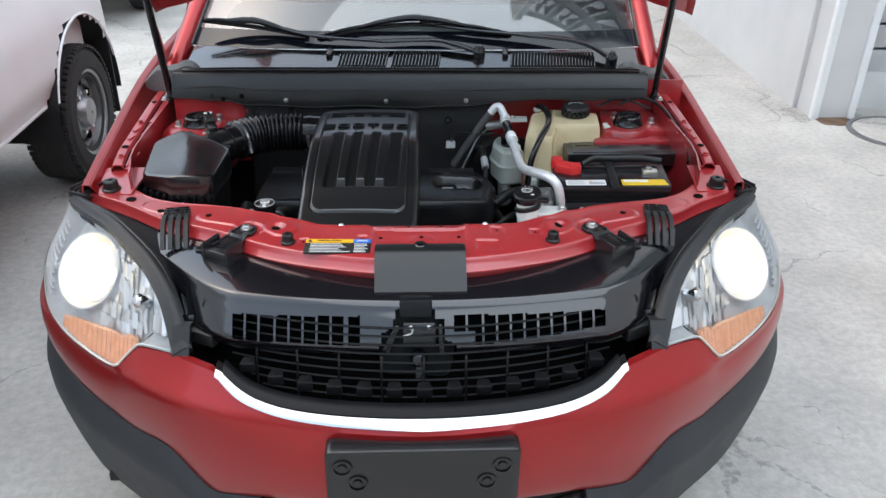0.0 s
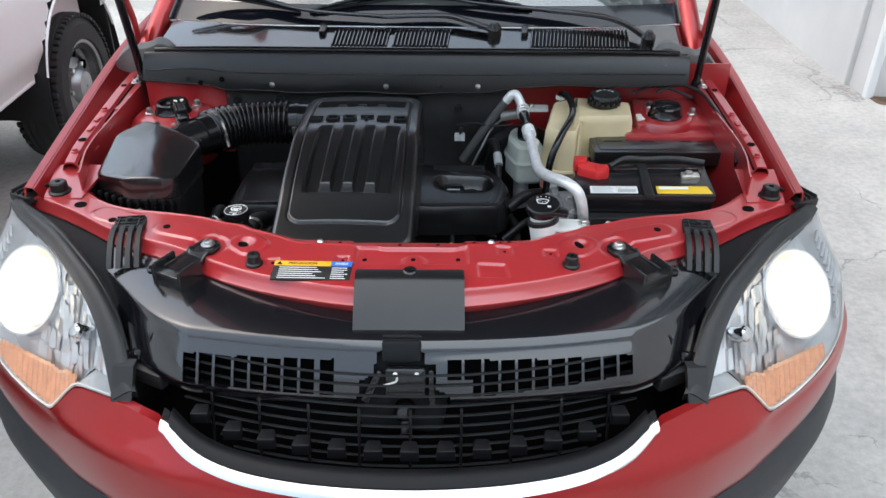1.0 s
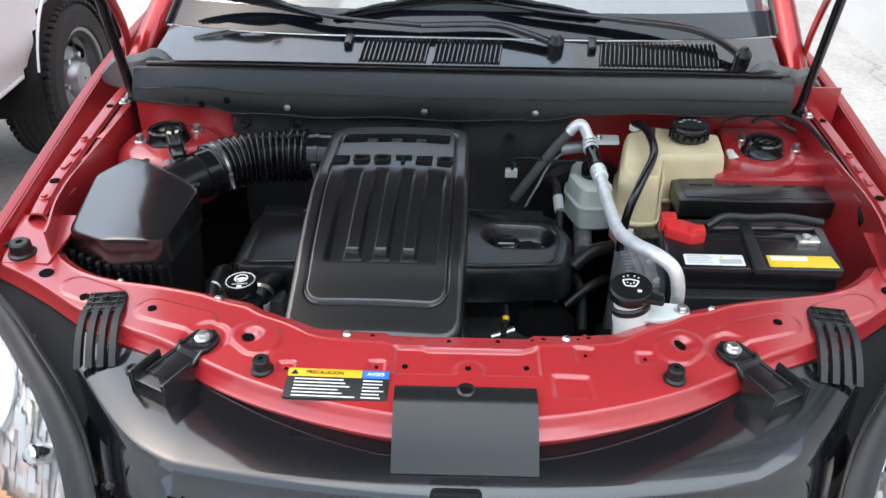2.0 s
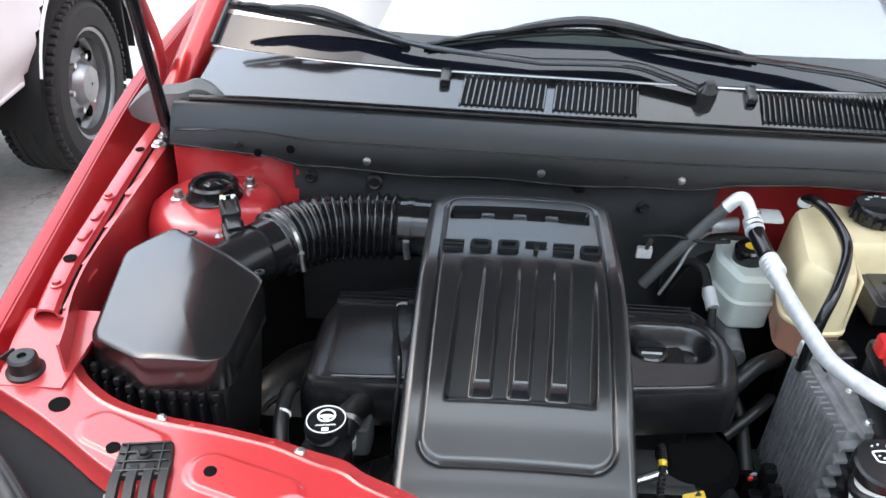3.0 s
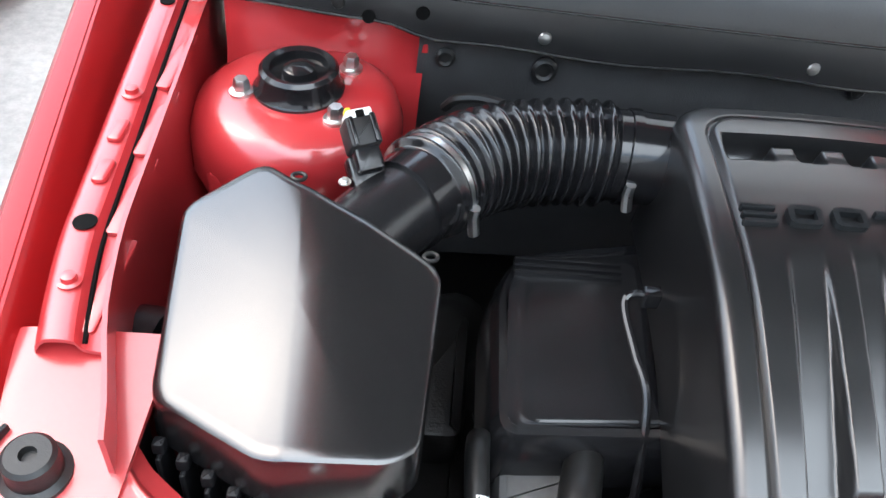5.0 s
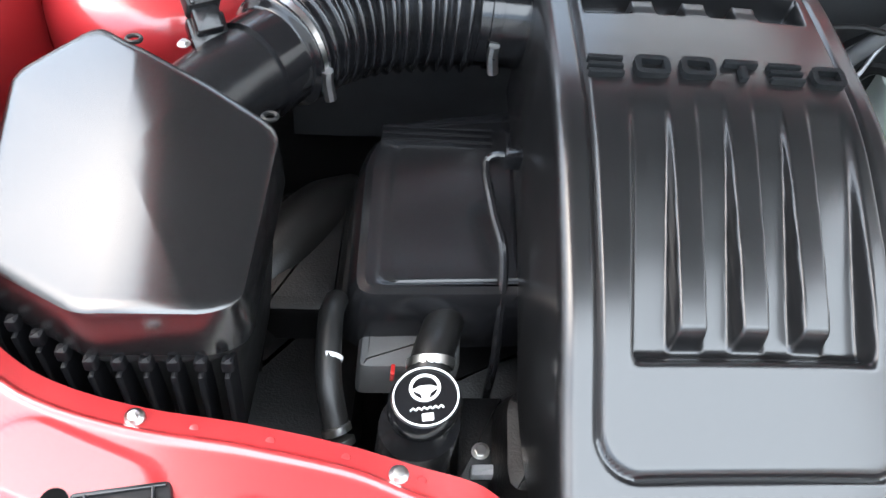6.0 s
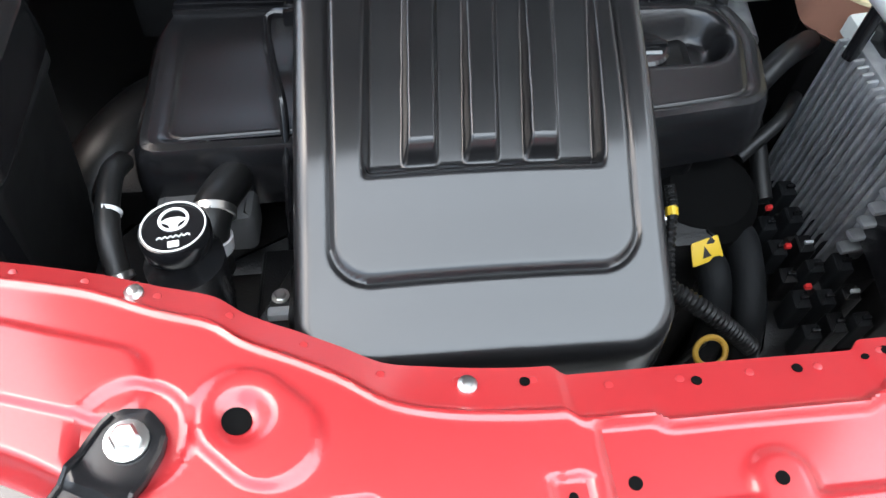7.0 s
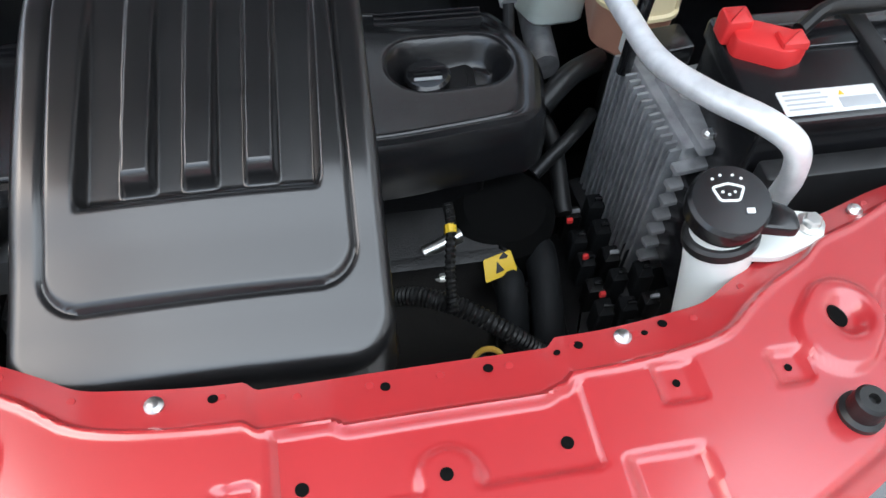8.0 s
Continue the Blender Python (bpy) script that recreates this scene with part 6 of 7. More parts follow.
    cab = thing("loom", "black wiring loom along the firewall", "cable", (-0.5, 1.19, 0.95))
    part("cable", tube([(-0.58, 1.225, 0.925), (-0.565, 1.215, 0.945), (-0.53, 1.21, 0.950), (-0.46, 1.205, 0.935), (-0.38, 1.20, 0.915), (-0.25, 1.20, 0.88)], 0.006, 8, 8), RUBBER, cab)
    # dark splash floor under the bay
    bm = box((-0.05, 1.15, 0.22), (1.6, 1.5, 0.03), 0.01)
    part("undertray", bm, MATT, car)
    lb = thing("gearbox_side", "near-black castings below the air filter box", "engine part", (-0.6, 0.8, 0.3))
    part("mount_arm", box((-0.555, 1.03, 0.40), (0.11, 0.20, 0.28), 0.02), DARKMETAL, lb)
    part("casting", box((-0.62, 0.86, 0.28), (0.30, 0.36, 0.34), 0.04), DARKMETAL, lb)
    part("duct", tube([(-0.635, 0.95, 0.60), (-0.60, 1.02, 0.64), (-0.555, 1.10, 0.64), (-0.52, 1.16, 0.60)], 0.055, 6, 16), RUBBER, lb)
    part("bracket_arm", box((-0.525, 0.70, 0.66), (0.05, 0.07, 0.03), 0.008), CAST, lb)
    part("bracket_bolt", bolt((-0.525, 0.70, 0.69), 0.007), ZINC, lb)
    rh = thing("radiator_hose", "black ribbed cooling hose behind the cross member", "hose", (-0.48, 0.6, 0.8))
    part("hose", tube([(-0.56, 0.615, 0.86), (-0.50, 0.61, 0.875), (-0.44, 0.60, 0.865), (-0.38, 0.585, 0.84)], lambda t: 0.019 + 0.0015 * math.sin(t * 150), 40, 12), RUBBER, rh)


def battery():
    bt = thing("battery", "black car battery with labels and red terminal cover", "battery", (0.585, 0.98, 0.62))
    part("case", slab([(0.41, 0.885), (0.765, 0.885), (0.765, 1.075), (0.41, 1.075)], 0.62, 0.825, 0.01, 0.004), PLASTIC, bt)
    lid = part("lid", slab([(0.405, 0.880), (0.770, 0.880), (0.770, 1.080), (0.405, 1.080)], 0.825, 0.848, 0.010, 0.005), PLASTIC, bt, "black battery lid")
    part("vent_strip", slab([(0.43, 1.0), (0.745, 1.0), (0.745, 1.05), (0.43, 1.05)], 0.848, 0.853, 0.006, 0.002), GLOSS, lid)
    part("hold_down", slab([(0.578, 0.86), (0.602, 0.86), (0.602, 1.09), (0.578, 1.09)], 0.848, 0.860, 0.004, 0.003), MATT, bt, "black strap over the battery")
    part("white_label", slab([(0.440, 0.890), (0.565, 0.890), (0.565, 0.930), (0.440, 0.930)], 0.848, 0.8492, 0.003, 0.0004), WHITE, bt, "white printed battery label")
    for k in range(4):
        part("label_line", slab([(0.446, 0.897 + 0.008 * k), (0.50 - 0.006 * (k % 2), 0.897 + 0.008 * k), (0.50 - 0.006 * (k % 2), 0.900 + 0.008 * k), (0.446, 0.900 + 0.008 * k)], 0.8492, 0.8497, 0.0005, 0.0002, n=2), GREY_PR, bt)
    part("label_line", slab([(0.512, 0.895), (0.56, 0.895), (0.56, 0.912), (0.512, 0.912)], 0.8492, 0.8497, 0.002, 0.0002), GREY_PR, bt)
    part("label_mark", slab([(0.514, 0.916), (0.522, 0.916), (0.518, 0.924)], 0.8492, 0.8498, 0.001, 0.0002), YELLOW, bt)
    part("yellow_label", slab([(0.615, 0.888), (0.760, 0.888), (0.752, 0.932), (0.615, 0.932)], 0.848, 0.8492, 0.003, 0.0004), YELLOW, bt, "yellow and white battery label")
    part("label_line", slab([(0.622, 0.912), (0.70, 0.912), (0.70, 0.928), (0.622, 0.928)], 0.8492, 0.8497, 0.002, 0.0002), WHITE, bt)
    # red terminal cover
    tc = part("terminal_cover", slab([(0.408, 1.000), (0.462, 0.968), (0.494, 0.978), (0.496, 1.008), (0.44, 1.040), (0.412, 1.038)], 0.848, 0.872, 0.010, 0.006), BRIGHT_RED, bt, "red plastic terminal cover")
    part("cover_hinge", box((0.418, 1.035, 0.852), (0.035, 0.035, 0.030), 0.006), BRIGHT_RED, tc)
    part("cover_step", box((0.474, 0.990, 0.868), (0.035, 0.03, 0.010), 0.004), BRIGHT_RED, tc)
    part("negative_post", lathe([(0.012, 0.0), (0.010, 0.018), (0.001, 0.019)], (0.71, 0.985, 0.848), (0, 0, 1), 18), ZINC, bt)
    part("negative_clamp", box((0.715, 0.985, 0.848), (0.05, 0.032, 0.012), 0.004), ZINC, bt)
    bc = thing("battery_cable", "black battery cable in split sleeve", "cable", (0.56, 1.03, 0.85))
    part("cable", tube([(0.50, 1.02, 0.862), (0.54, 1.04, 0.875), (0.60, 1.045, 0.872), (0.68, 1.05, 0.872), (0.76, 1.04, 0.865)], 0.010, 8, 10), RUBBER, bc)
    tr = thing("battery_tray", "black plastic battery tray", "tray", (0.58, 0.97, 0.5))
    part("tray", slab([(0.385, 0.84), (0.785, 0.84), (0.785, 1.10), (0.385, 1.10)], 0.56, 0.70, 0.012, 0.004), PLASTIC, tr)
    part("tray_foot", box((0.585, 0.97, 0.28), (0.25, 0.2, 0.28), 0.02), MATT, tr)
    part("front_lip", slab([(0.42, 0.842), (0.77, 0.842), (0.77, 0.876), (0.42, 0.876)], 0.62, 0.80, 0.006, 0.004), MATT, tr)


def fuse_box():
    fb = thing("fuse_box", "black fuse box with flat lid behind the battery", "fuse box", (0.59, 1.12, 0.72))
    part("body", slab([(0.41, 1.084), (0.755, 1.084), (0.755, 1.103), (0.44, 1.103)], 0.70, 0.876, 0.01, 0.004), PLASTIC, fb)
    lid = part("lid", slab([(0.420, 1.022), (0.765, 1.026), (0.765, 1.146), (0.412, 1.142)], 0.876, 0.914, 0.008, 0.003), COVER, fb, "smooth black fuse box lid")
    part("lid_panel", slab([(0.435, 1.036), (0.75, 1.04), (0.75, 1.132), (0.428, 1.128)], 0.912, 0.916, 0.006, 0.002), COVER, lid)
    for x0, x1 in ((0.45, 0.50), (0.55, 0.59), (0.66, 0.69)):
        part("moulded_mark", slab([(x0, 1.09), (x1, 1.09), (x1, 1.096), (x0, 1.096)], 0.916, 0.9175, 0.001, 0.0005), GLOSS, lid)
    part("foot", box((0.58, 1.09, 0.28), (0.3, 0.02, 0.42), 0.006), MATT, fb)


def reservoirs():
    rv = thing("coolant_tank", "yellowed translucent coolant tank with black cap", "coolant tank", (0.42, 1.2, 0.8))
    shapes = [rounded([Vector(p) for p in q], 0.018, 4) for q in ([(0.300, 1.10), (0.345, 1.05), (0.395, 1.055), (0.412, 1.13), (0.412, 1.332), (0.325, 1.29)],
                                                                  [(0.385, 1.158), (0.556, 1.170), (0.560, 1.290), (0.385, 1.336)])]
    bm, tp = bmesh.new(), bmesh.new()
    for base in shapes:
        rings([[Vector((p.x, p.y, z)) for p in inset(base, i)] for z, i in ((0.775, 0.012), (0.785, 0.002), (0.842, 0.0), (0.846, -0.002))], bm=bm)
        rings([[Vector((p.x, p.y, z)) for p in inset(base, i)] for z, i in ((0.846, -0.005), (0.851, -0.005), (0.853, 0.0), (0.90, 0.003), (0.938, 0.006), (0.952, 0.010), (0.957, 0.014))], bm=tp)
    part("tank_bottom", bm, PINK, rv, "tank foot with pink coolant inside")
    part("tank_top", tp, TANK, rv, "yellowed plastic tank", angle=50)
    part("tank_rib", slab([(0.392, 1.06), (0.398, 1.06), (0.410, 1.16), (0.404, 1.16)], 0.855, 0.95, 0.002, 0.002), TANK, rv)
    part("tank_foot", box((0.43, 1.20, 0.55), (0.08, 0.08, 0.23), 0.01), MATT, rv)
    part("neck", lathe([(0.036, 0.945), (0.036, 0.965)], (0.475, 1.262, 0), (0, 0, 1), 28), TANK, rv)
    cap = part("cap", lathe([(0.042, 0.958), (0.044, 0.962), (0.044, 0.985), (0.041, 0.990), (0.020, 0.991), (0.001, 0.990)], (0.475, 1.262, 0), (0, 0, 1), 32), GLOSS, rv, "black ribbed pressure cap")
    for k in range(5):
        a = 0.5 + 0.55 * k
        part("cap_mark", box((0.475 + 0.024 * math.cos(a), 1.262 + 0.024 * math.sin(a), 0.9912), (0.008, 0.004, 0.0012), 0.0004), GREY_PR, cap)
    for k in range(16):
        a = k * math.pi / 8
        part("cap_rib", box((0.475 + 0.044 * math.cos(a), 1.262 + 0.044 * math.sin(a), 0.960), (0.006, 0.006, 0.024), 0.001), GLOSS, cap)
    for x, y, w in ((0.285, 1.300, 0.07), (0.602, 1.235, 0.07)):
        ear = part("mount_ear", slab([(x - w / 2, y - 0.025), (x + w / 2, y - 0.025), (x + w / 2, y + 0.02), (x - w / 2, y + 0.02)], 0.930, 0.936, 0.008, 0.002), WHITE_PL, rv, "pale mounting ear")
        part("ear_nut", bolt((x + (0.03 if x > 0.4 else -0.015), y, 0.936), 0.007), ZINC, ear)
    ov = thing("overflow_hose", "thin black hose over the coolant tank", "hose", (0.38, 1.15, 0.85))
    part("hose", tube([(0.352, 1.295, 0.955), (0.352, 1.295, 0.972), (0.362, 1.27, 0.982), (0.376, 1.22, 0.982), (0.376, 1.12, 0.980), (0.345, 1.035, 0.956), (0.322, 1.0, 0.905), (0.315, 0.99, 0.82)], 0.0095, 8, 12), GLOSS, ov)
    part("clip", lathe([(0.011, -0.006), (0.013, -0.004), (0.013, 0.004), (0.011, 0.006)], (0.352, 1.295, 0.966), (0, 0, 1), 14), WHITE_PL, ov)
    seated((-0.006, -0.012, 0.018))
    br = thing("brake_fluid_reservoir", "milky brake fluid reservoir with black cap", "reservoir", (0.25, 1.2, 0.75))
    poly = [(0.215, 1.325), (0.275, 1.325), (0.315, 1.155), (0.235, 1.150), (0.200, 1.235)]
    base = rounded([Vector(p) for p in poly], 0.02, 4)
    loops = [[Vector((p.x, p.y, z)) for p in inset(base, i)] for z, i in ((0.745, 0.01), (0.755, 0.0), (0.80, -0.001), (0.803, -0.006), (0.808, -0.006), (0.812, 0.0), (0.850, 0.004), (0.858, 0.014))]
    part("tank", rings(loops), GREENISH, br)
    part("cap", lathe([(0.030, 0.856), (0.031, 0.862), (0.031, 0.882), (0.027, 0.886), (0.001, 0.886)], (0.262, 1.225, 0), (0, 0, 1), 28), GLOSS, br, "black ribbed cap")
    part("cap_mark", lathe([(0.013, 0.8865), (0.001, 0.8868)], (0.262, 1.225, 0), (0, 0, 1), 16), YELLOW, br)
    part("cylinder", tube([(0.25, 1.26, 0.73), (0.25, 1.10, 0.72)], 0.022, 2, 14), CAST, br)
    part("servo", lathe([(0.05, 0), (0.12, 0.01), (0.125, 0.03), (0.11, 0.05)], (0.25, 1.33, 0.74), (0, -1, 0), 28), MATT, br)


def washer_bottle():
    wn = thing("washer_bottle", "white washer bottle neck with black printed cap", "washer bottle", (0.285, 0.66, 0.6))
    na = Vector((-0.019, 0.020, 0.115)).normalized()
    nb = Vector((0.286, 0.668, 0.930)) - na * 0.30
    part("neck", lathe([(0.044, 0.0), (0.040, 0.12), (0.036, 0.20), (0.034, 0.245), (0.035, 0.275), (0.031, 0.285), (0.031, 0.30)], nb, na, 32), WHITE_PL, wn, "white plastic filler neck")
    part("collar", lathe([(0.035, 0.272), (0.038, 0.275), (0.038, 0.283), (0.035, 0.286)], nb, na, 32), RUBBER, wn)
    ax = Vector((0.0, -0.12, 1))
    cap = part("cap", lathe([(0.039, -0.014), (0.041, -0.008), (0.041, 0.004), (0.038, 0.008), (0.001, 0.009)], (0.286, 0.670, 0.945), ax, 36), PLASTIC, wn, "black hinged cap with white washer symbol")
    part("cap_lip", slab([(0.300, 0.640), (0.345, 0.628), (0.348, 0.655), (0.325, 0.672)], 0.936, 0.946, 0.010, 0.003), PLASTIC, cap)
    m = Matrix.Translation((0.284, 0.673, 0.9545)) @ Matrix.Rotation(radians(-7), 4, "Z") @ Matrix.Rotation(0.12, 4, "X")
    o = rounded([Vector(p) for p in ((-0.010, -0.008), (0.010, -0.008), (0.017, 0.009), (0.0, 0.014), (-0.017, 0.009))], 0.004, 3)
    i2 = inset(o, 0.0025)
    bm = rings([[m @ Vector((p.x, p.y, 0)) for p in o], [m @ Vector((p.x, p.y, 0.0008)) for p in o], [m @ Vector((p.x, p.y, 0.0008)) for p in i2], [m @ Vector((p.x, p.y, 0)) for p in i2]], caps=False)
    part("windscreen_symbol", bm, WHITE, cap, "white windscreen symbol")
    for dx, dy in ((-0.014, 0.018), (-0.006, 0.022), (0.006, 0.022), (0.014, 0.018), (0, 0.0), (-0.006, 0.003), (0.006, 0.003)):
        part("drop", lathe([(0.0016, 0), (0.0016, 0.0008), (0.0005, 0.0009)], m @ Vector((dx, dy, 0)), (0, 0, 1), 8), WHITE, cap)
    part("book_symbol", slab([(0.014, -0.021), (0.022, -0.021), (0.022, -0.015), (0.014, -0.015)], 0, 0.0008, 0.001, 0.0002, m=m), WHITE, cap)
    bm = slab([(0.300, 0.640), (0.345, 0.632), (0.388 + 0.010, 0.667 - 0.018), (0.388 + 0.018, 0.667 + 0.004), (0.388, 0.667 + 0.020), (0.310, 0.695)], 0.902 - 0.007, 0.902, 0.012, 0.002)
    ear = part("mount_ear", bm, WHITE_PL, wn, "pale mounting ear bolted to the cross member")
    part("ear_bolt", bolt((0.388, 0.667, 0.902), 0.010), ZINC, ear)


def pipes_and_ecu():
    ac = thing("aircon_pipe", "bare aluminium air conditioning pipe with black hose", "pipe", (0.3, 0.9, 0.8))
    part("grey_hose", tube([(0.07, 1.215, 0.805), (0.088, 1.215, 0.834), (0.15, 1.215, 0.928), (0.190, 1.213, 0.982)], 0.0115, 8, 14), GREYHOSE, ac, "dull grey rubber hose")
    part("bend", tube([(0.188, 1.213, 0.980), (0.203, 1.212, 0.998), (0.217, 1.208, 0.999), (0.231, 1.196, 0.978), (0.237, 1.185, 0.966)], 0.0125, 8, 14), ALU, ac)
    part("black_hose", tube([(0.236, 1.188, 0.968), (0.243, 1.15, 0.955), (0.250, 1.105, 0.948)], 0.0145, 8, 14), GLOSS, ac, "black rubber hose section")
    part("pipe", tube([(0.254, 1.085, 0.945), (0.262, 1.0, 0.942), (0.270, 0.90, 0.948), (0.280, 0.815, 0.955), (0.304, 0.735, 0.975), (0.336, 0.678, 0.988), (0.362, 0.655, 0.976), (0.376, 0.655, 0.938), (0.382, 0.665, 0.89), (0.384, 0.67, 0.80)], 0.0125, 10, 16), ALU, ac, "bright bare aluminium pipe")
    for p, d, n in (((0.237, 1.183, 0.964), (0.1, -1, -0.35), 3), ((0.254, 1.085, 0.945), (0.12, -1, 0), 4)):
        for k in range(n):
            q = Vector(p) + Vector(d).normalized() * (k * 0.011 - 0.01)
            part("crimp", lathe([(0.0150, -0.005), (0.0175, -0.003), (0.0175, 0.003), (0.0150, 0.005)], q, d, 18), ALU, ac)
    part("service_port", tube([(0.258, 1.06, 0.942), (0.268, 1.07, 0.925)], 0.008, 2, 10), ALU, ac)
    part("port_cap", lathe([(0.013, 0), (0.014, 0.004), (0.014, 0.018), (0.010, 0.021)], (0.262, 1.055, 0.930), (0.5, 0.2, -0.5), 16), GREENISH, ac, "pale green service cap")
    p2 = thing("thin_pipe", "thin bare metal pipe beside the hose", "pipe", (0.2, 1.2, 0.8))
    part("pipe", tube([(0.10, 1.19, 0.80), (0.125, 1.20, 0.85), (0.155, 1.225, 0.90), (0.215, 1.235, 0.945)], 0.0032, 8, 10), CAST, p2)
    part("hose_bracket", box((0.060, 1.222, 0.862), (0.03, 0.012, 0.022), 0.003), ALU, p2)
    part("bracket_stud", tube([(0.062, 1.215, 0.885), (0.066, 1.21, 0.905)], 0.005, 2, 8), ZINC, p2)
    part("lead", tube([(0.05, 1.225, 0.905), (0.10, 1.215, 0.915), (0.16, 1.205, 0.912), (0.21, 1.20, 0.918)], 0.004, 6, 8), RUBBER, p2)
    part("fitting", tube([(0.175, 1.232, 0.93), (0.225, 1.236, 0.935)], 0.014, 2, 12), CAST, p2)
    cp = thing("cable_end", "clear plastic plug on a black cable", "plug", (0.17, 1.12, 0.84))
    part("cable", tube([(0.12, 1.22, 0.80), (0.145, 1.21, 0.86), (0.165, 1.17, 0.875), (0.172, 1.12, 0.86)], 0.009, 8, 10), RUBBER, cp)
    part("plug", tube([(0.172, 1.125, 0.862), (0.178, 1.09, 0.845)], 0.012, 2, 12), GREY_PR, cp)
    part("stalk", tube([(0.178, 1.09, 0.845), (0.18, 1.06, 0.80)], 0.008, 2, 10), MATT, cp)
    # finned control unit
    ecu = thing("control_unit", "finned cast aluminium control unit with black connectors", "control unit", (0.33, 0.86, 0.62))
    m = Matrix.Translation((0.345, 0.905, 0.69)) @ Matrix.Rotation(radians(8), 4, "Z")
    part("case", slab([(-0.018, -0.105), (0.038, -0.105), (0.038, 0.085), (-0.018, 0.085)], -0.08, 0.150, 0.006, 0.004, m=m), CAST, ecu)
    for k in range(15):
        y = -0.098 + 0.0125 * k
        part("fin", slab([(-0.034, y - 0.0028), (-0.016, y - 0.0028), (-0.016, y + 0.0028), (-0.034, y + 0.0028)], -0.08, 0.146, 0.002, 0.002, m=m, n=2), CAST, ecu)
    part("top_plate", slab([(-0.005, -0.12), (0.060, -0.12), (0.060, 0.02), (-0.005, 0.02)], 0.148, 0.160, 0.006, 0.003, m=m), CAST, ecu)
    for x, y in ((0.012, -0.10), (0.045, -0.07), (0.015, -0.03), (0.045, 0.0)):
        part("boss", bolt(m @ Vector((x, y, 0.160)), 0.006), ZINC, ecu)
    part("connector", slab([(0.0, 0.03), (0.05, 0.03), (0.05, 0.08), (0.0, 0.08)], 0.148, 0.178, 0.005, 0.004, m=m), PLASTIC, ecu, "black connector block")
    part("connector", slab([(-0.02, 0.065), (0.02, 0.065), (0.02, 0.10), (-0.02, 0.10)], 0.14, 0.165, 0.005, 0.004, m=m), WHITE_PL, ecu, "white plug")
    for k in range(4):
        y = -0.115 + 0.026 * k
        part("side_fin", slab([(0.038, y - 0.003), (0.085, y - 0.003), (0.085, y + 0.003), (0.038, y + 0.003)], 0.060, 0.152 - 0.010 * k, 0.002, 0.002, m=m, n=2), CAST, ecu)
    for k in range(7):
        z = -0.03 + 0.026 * k
        part("end_fin", slab([(-0.030, -0.122), (0.036, -0.122), (0.036, -0.104), (-0.030, -0.104)], z, z + 0.006, 0.003, 0.002, m=m, n=2), CAST, ecu)
    part("raised_ledge", slab([(0.040, -0.098), (0.092, -0.098), (0.092, -0.045), (0.040, -0.045)], 0.105, 0.150, 0.008, 0.005, m=m), ALU, ecu, "bare bright casting block")
    part("ledge_pocket", slab([(0.052, -0.088), (0.080, -0.088), (0.080, -0.068), (0.052, -0.068)], 0.150, 0.1512, 0.004, 0.0005, m=m), HOLE, ecu)
    part("round_lug", lathe([(0.030, 0.0), (0.030, 0.05), (0.026, 0.055), (0.014, 0.055), (0.012, 0.045), (0.002, 0.045)], m @ Vector((0.082, -0.070, 0.075)), (0.15, -0.5, 0.85), 24), ALU, ecu, "bright machined lug")
    part("step_plate", slab([(0.030, -0.06), (0.082, -0.06), (0.082, 0.02), (0.030, 0.02)], 0.100, 0.142, 0.006, 0.004, m=m), ALU, ecu, "bare bright casting ledge")
    part("lug_slot", slab([(0.040, -0.04), (0.074, -0.04), (0.074, -0.03), (0.040, -0.03)], 0.142, 0.1435, 0.003, 0.0005, m=m), HOLE, ecu)
    part("bracket", slab([(-0.05, -0.14), (0.05, -0.14), (0.05, 0.09), (-0.05, 0.09)], -0.42, -0.08, 0.01, 0.004, m=m), MATT, ecu)
    # gearbox loom and dark connectors in front of it
    seated((0.070, 0.018, -0.08))
    lm = thing("connector_block", "black gearbox connectors with small red tabs", "wiring", (0.20, 0.76, 0.5))
    rnd = random.Random(9)
    for i in range(3):
        for j in range(6):
            x, y, z = 0.200 + 0.030 * i + 0.012 * j / 5, 0.885 - 0.042 * j + rnd.uniform(-0.004, 0.004), 0.685 + 0.010 * i + rnd.uniform(-0.006, 0.010)
            part("connector", box((x, y, z - 0.03), (0.024, rnd.uniform(0.022, 0.032), 0.055), 0.004), DARKMETAL if (i + j) % 3 == 0 else DULL, lm)
            part("latch", box((x + 0.004, y, z + 0.025), (0.012, 0.005, 0.004), 0.001), PLASTIC if (i * 5 + j) % 7 else GREY_PR, lm)
    for x, y, z in ((0.175, 0.83, 0.755), (0.185, 0.77, 0.752), (0.195, 0.71, 0.75)):
        part("red_tab", box((x, y, z), (0.008, 0.006, 0.006), 0.001), BRIGHT_RED, lm)
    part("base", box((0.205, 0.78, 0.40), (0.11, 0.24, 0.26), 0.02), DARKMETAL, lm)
    # rounded pump parts between cover and gearbox
    seated((0.034, 0.025, -0.06))
    al = thing("water_pump", "dark round pump housing below the cam cover", "engine part", (0.09, 0.78, 0.45))
    # housing takes the same near-black as the holes
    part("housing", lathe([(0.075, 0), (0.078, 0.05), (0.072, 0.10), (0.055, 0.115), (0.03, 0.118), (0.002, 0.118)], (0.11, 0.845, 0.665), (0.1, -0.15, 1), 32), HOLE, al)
    part("housing_ring", tube([(0.11 + 0.074 * math.cos(a), 0.832 + 0.074 * math.sin(a), 0.778) for a in lin(1.0, 2.9, 15)], 0.003, 1, 6), CAST, al)
    part("foot", box((0.11, 0.82, 0.35), (0.12, 0.12, 0.32), 0.02), DARKMETAL, al)
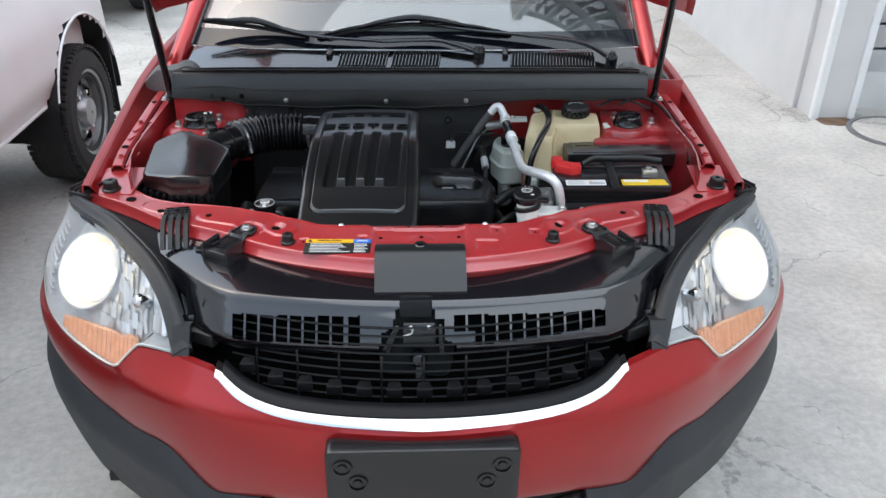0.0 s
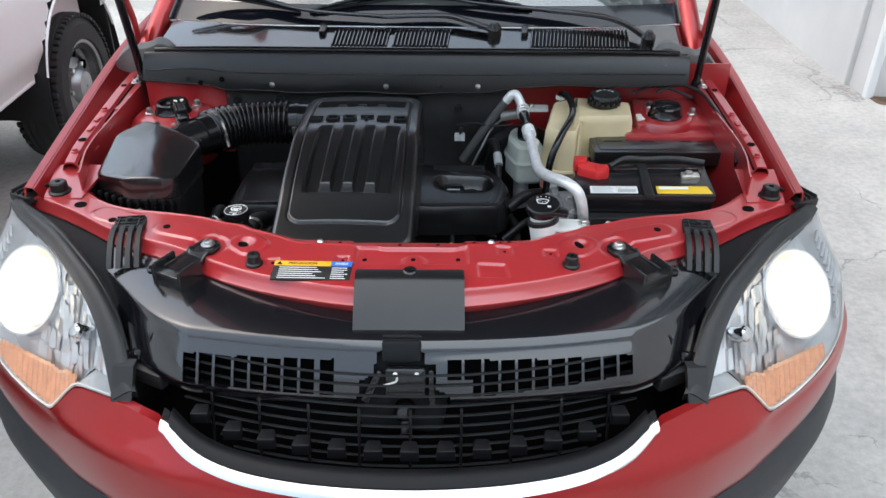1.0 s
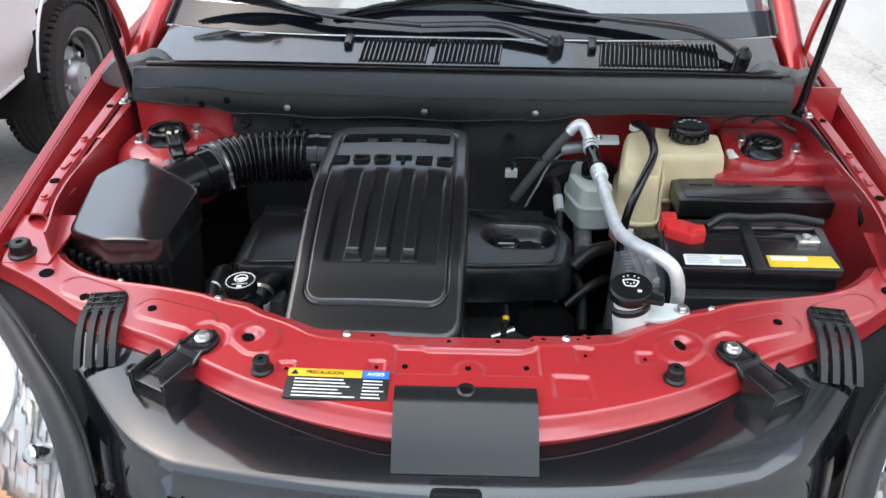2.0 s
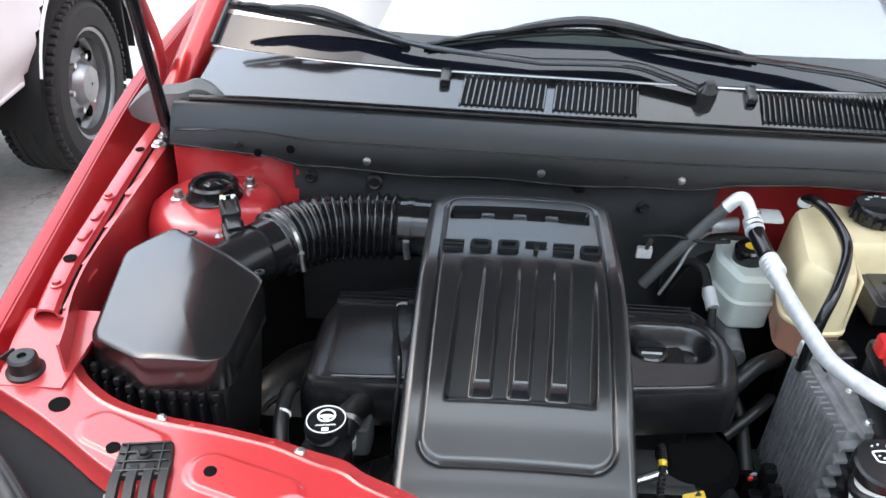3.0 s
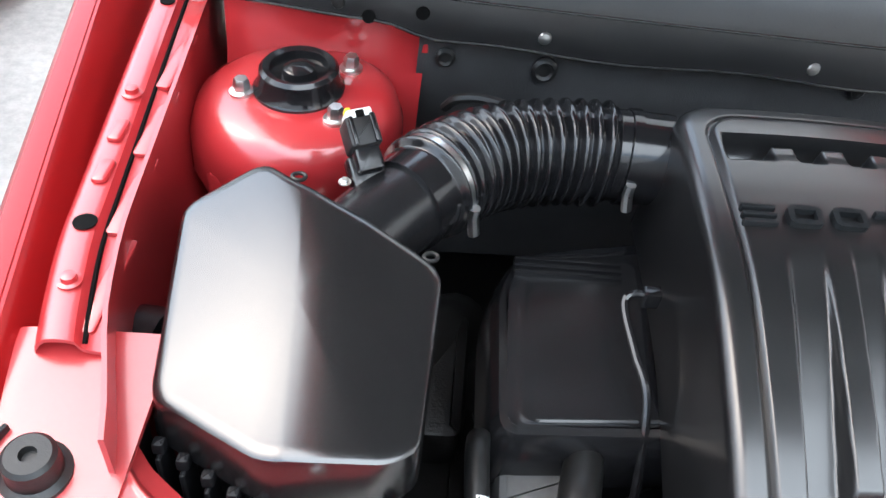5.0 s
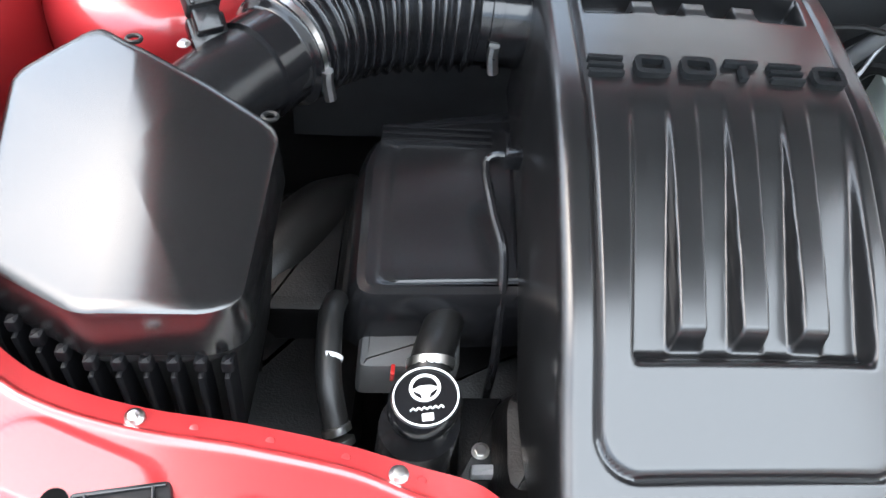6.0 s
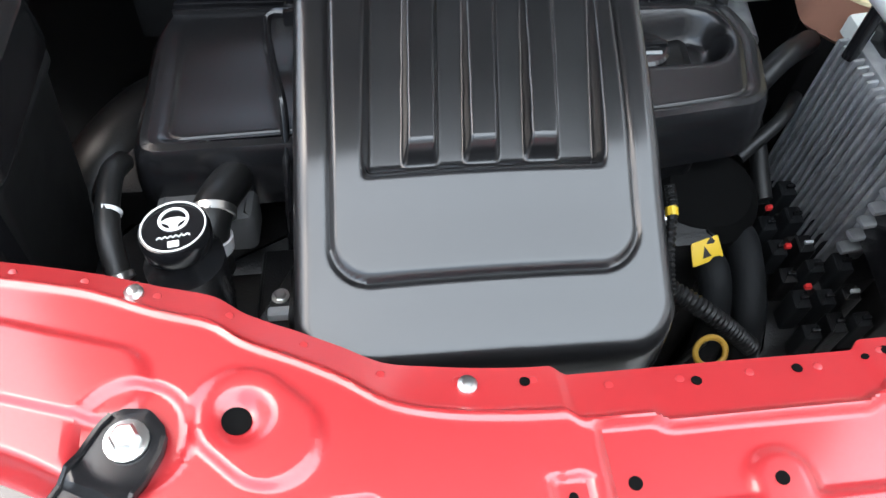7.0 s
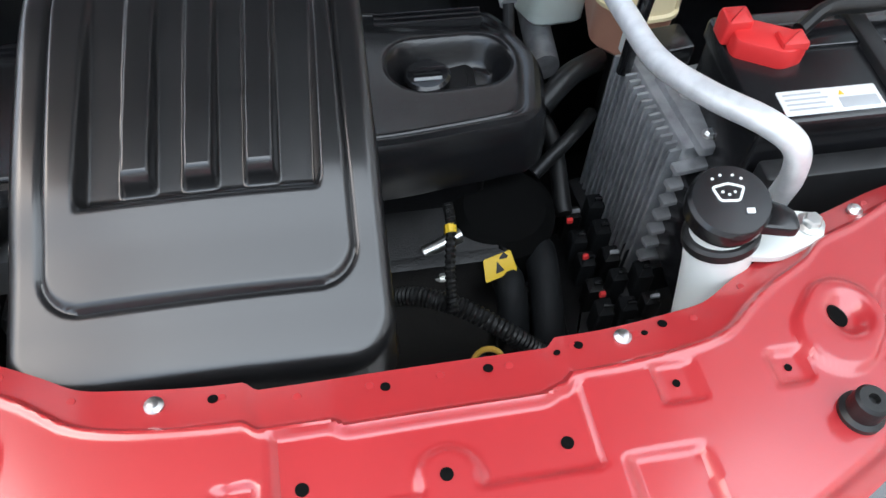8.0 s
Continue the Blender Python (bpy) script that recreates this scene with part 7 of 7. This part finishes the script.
    for x0, y0, x1, y1, r in ((0.118, 0.735, 0.122, 0.69, 0.020), (0.165, 0.77, 0.165, 0.68, 0.021)):
        part("stub_hose", tube([(x0, y0 + 0.04, 0.70), (x0, y0, 0.735), (x1, y1, 0.70), (x1, y1 - 0.03, 0.62)], r, 8, 14), DULL, al)
    part("fitting", tube([(0.012, 0.775, 0.765), (0.06, 0.79, 0.775)], 0.009, 2, 12), ZINC, al)
    part("fitting_nut", bolt((0.035, 0.755, 0.745), 0.008), ZINC, al)
    tg = part("yellow_tag", slab([(-0.022, -0.014), (0.022, -0.014), (0.022, 0.014), (-0.016, 0.014)], 0, 0.0015, 0.003, 0.0005, m=Matrix.Translation((0.103, 0.748, 0.757)) @ Matrix.Rotation(radians(18), 4, "Z") @ Matrix.Rotation(0.5, 4, "X")), YELLOW, al, "small yellow warning tag")
    bm = slab([(-0.006, -0.008), (0.006, -0.008), (0, 0.006)], 0.0015, 0.002, 0.0005, 0.0001, m=Matrix.Translation((0.103, 0.748, 0.757)) @ Matrix.Rotation(radians(18), 4, "Z") @ Matrix.Rotation(0.5, 4, "X"))
    part("tag_symbol", bm, INK, tg)
    seated((0.012, 0.01, -0.02))
    lo = thing("split_loom", "black corrugated cable sleeve behind the cross member", "cable", (0.08, 0.64, 0.70))
    part("sleeve", tube([(-0.02, 0.735, 0.72), (0.02, 0.722, 0.735), (0.07, 0.702, 0.730), (0.13, 0.675, 0.70), (0.18, 0.66, 0.66)], lambda t: 0.011 + 0.0011 * math.sin(t * 260), 60, 10), RUBBER, lo)
    part("branch", tube([(0.06, 0.80, 0.80), (0.062, 0.775, 0.79), (0.058, 0.73, 0.765), (0.06, 0.69, 0.74)], lambda t: 0.006 + 0.0008 * math.sin(t * 160), 40, 8), RUBBER, lo)
    part("yellow_tape", lathe([(0.0075, -0.005), (0.0075, 0.005)], (0.061, 0.772, 0.788), (0, 1, 0.4), 10), YELLOW, lo)
    seated((-0.012, -0.020, 0.02))
    dk = thing("oil_dipstick", "yellow plastic ring of the oil dipstick", "dipstick", (0.115, 0.66, 0.6))
    part("ring", tube([(0.112 + 0.017 * math.cos(a), 0.650 + 0.013 * math.sin(a), 0.700 + 0.008 * math.sin(a)) for a in lin(0, 6.283, 17)], 0.0034, 3, 8), OCHRE, dk)
    part("stem", tube([(0.108, 0.663, 0.70), (0.10, 0.675, 0.60), (0.09, 0.68, 0.45)], 0.004, 4, 8), DARKMETAL, dk)
    seated()
    # dark hoses left open to view between cam cover and control unit
    for pts, r in (([(0.21, 0.96, 0.78), (0.25, 0.99, 0.80), (0.30, 1.03, 0.79)], 0.016), ([(0.20, 0.90, 0.72), (0.25, 0.93, 0.75), (0.29, 0.98, 0.74)], 0.010),
                   ([(0.205, 1.02, 0.74), (0.235, 0.96, 0.72), (0.24, 0.86, 0.68)], 0.012)):
        h = thing("small_hose", "short black rubber hose beside the cam cover", "hose", pts[0])
        part("hose", tube(pts, r, 8, 12), RUBBER, h)
    # right side clutter
    cb = thing("bonnet_cable", "thin black cable along the inner wing", "cable", (0.74, 1.1, 0.95))
    part("cable", tube([(0.62, 1.27, 0.99), (0.68, 1.285, 1.005), (0.735, 1.25, 1.0), (0.765, 1.15, 0.985), (0.785, 1.02, 0.965), (0.79, 0.93, 0.95)], 0.005, 8, 8), RUBBER, cb)
    part("clip", box((0.785, 1.03, 0.958), (0.014, 0.02, 0.014), 0.003), ALU, cb)
    part("plug", tube([(0.79, 0.935, 0.952), (0.785, 0.90, 0.935)], 0.011, 2, 10), PLASTIC, cb)
    c2 = thing("jet_hose", "thin black hose by the cowl", "hose", (0.6, 1.3, 1.0))
    part("hose", tube([(0.55, 1.27, 0.985), (0.60, 1.285, 1.0), (0.66, 1.28, 0.995), (0.72, 1.25, 0.98)], 0.004, 8, 8), RUBBER, c2)


setting()
pickup()
front_bumper()
headlights()
grille()
radiator_support()
seated()
fenders()
seated((-0.010, 0.035, 0.006))
cowl()
seated()
bonnet()
seated((0.005, 0, 0))
engine_cover()
seated((0, 0.01, -0.012))
head_cover()
seated((0, 0.026, -0.006))
airbox()
seated()
left_side_things()
seated((-0.052, -0.146, 0.089), 0.90, (0.443, 0.843, 0.883))
battery()
seated((0.012, 0.004, -0.002))
fuse_box()
seated((-0.012, -0.038, 0.012))
reservoirs()
seated((-0.008, -0.060, 0.022), 0.92, (0.276, 0.638, 0.984))
washer_bottle()
seated()
pipes_and_ecu()
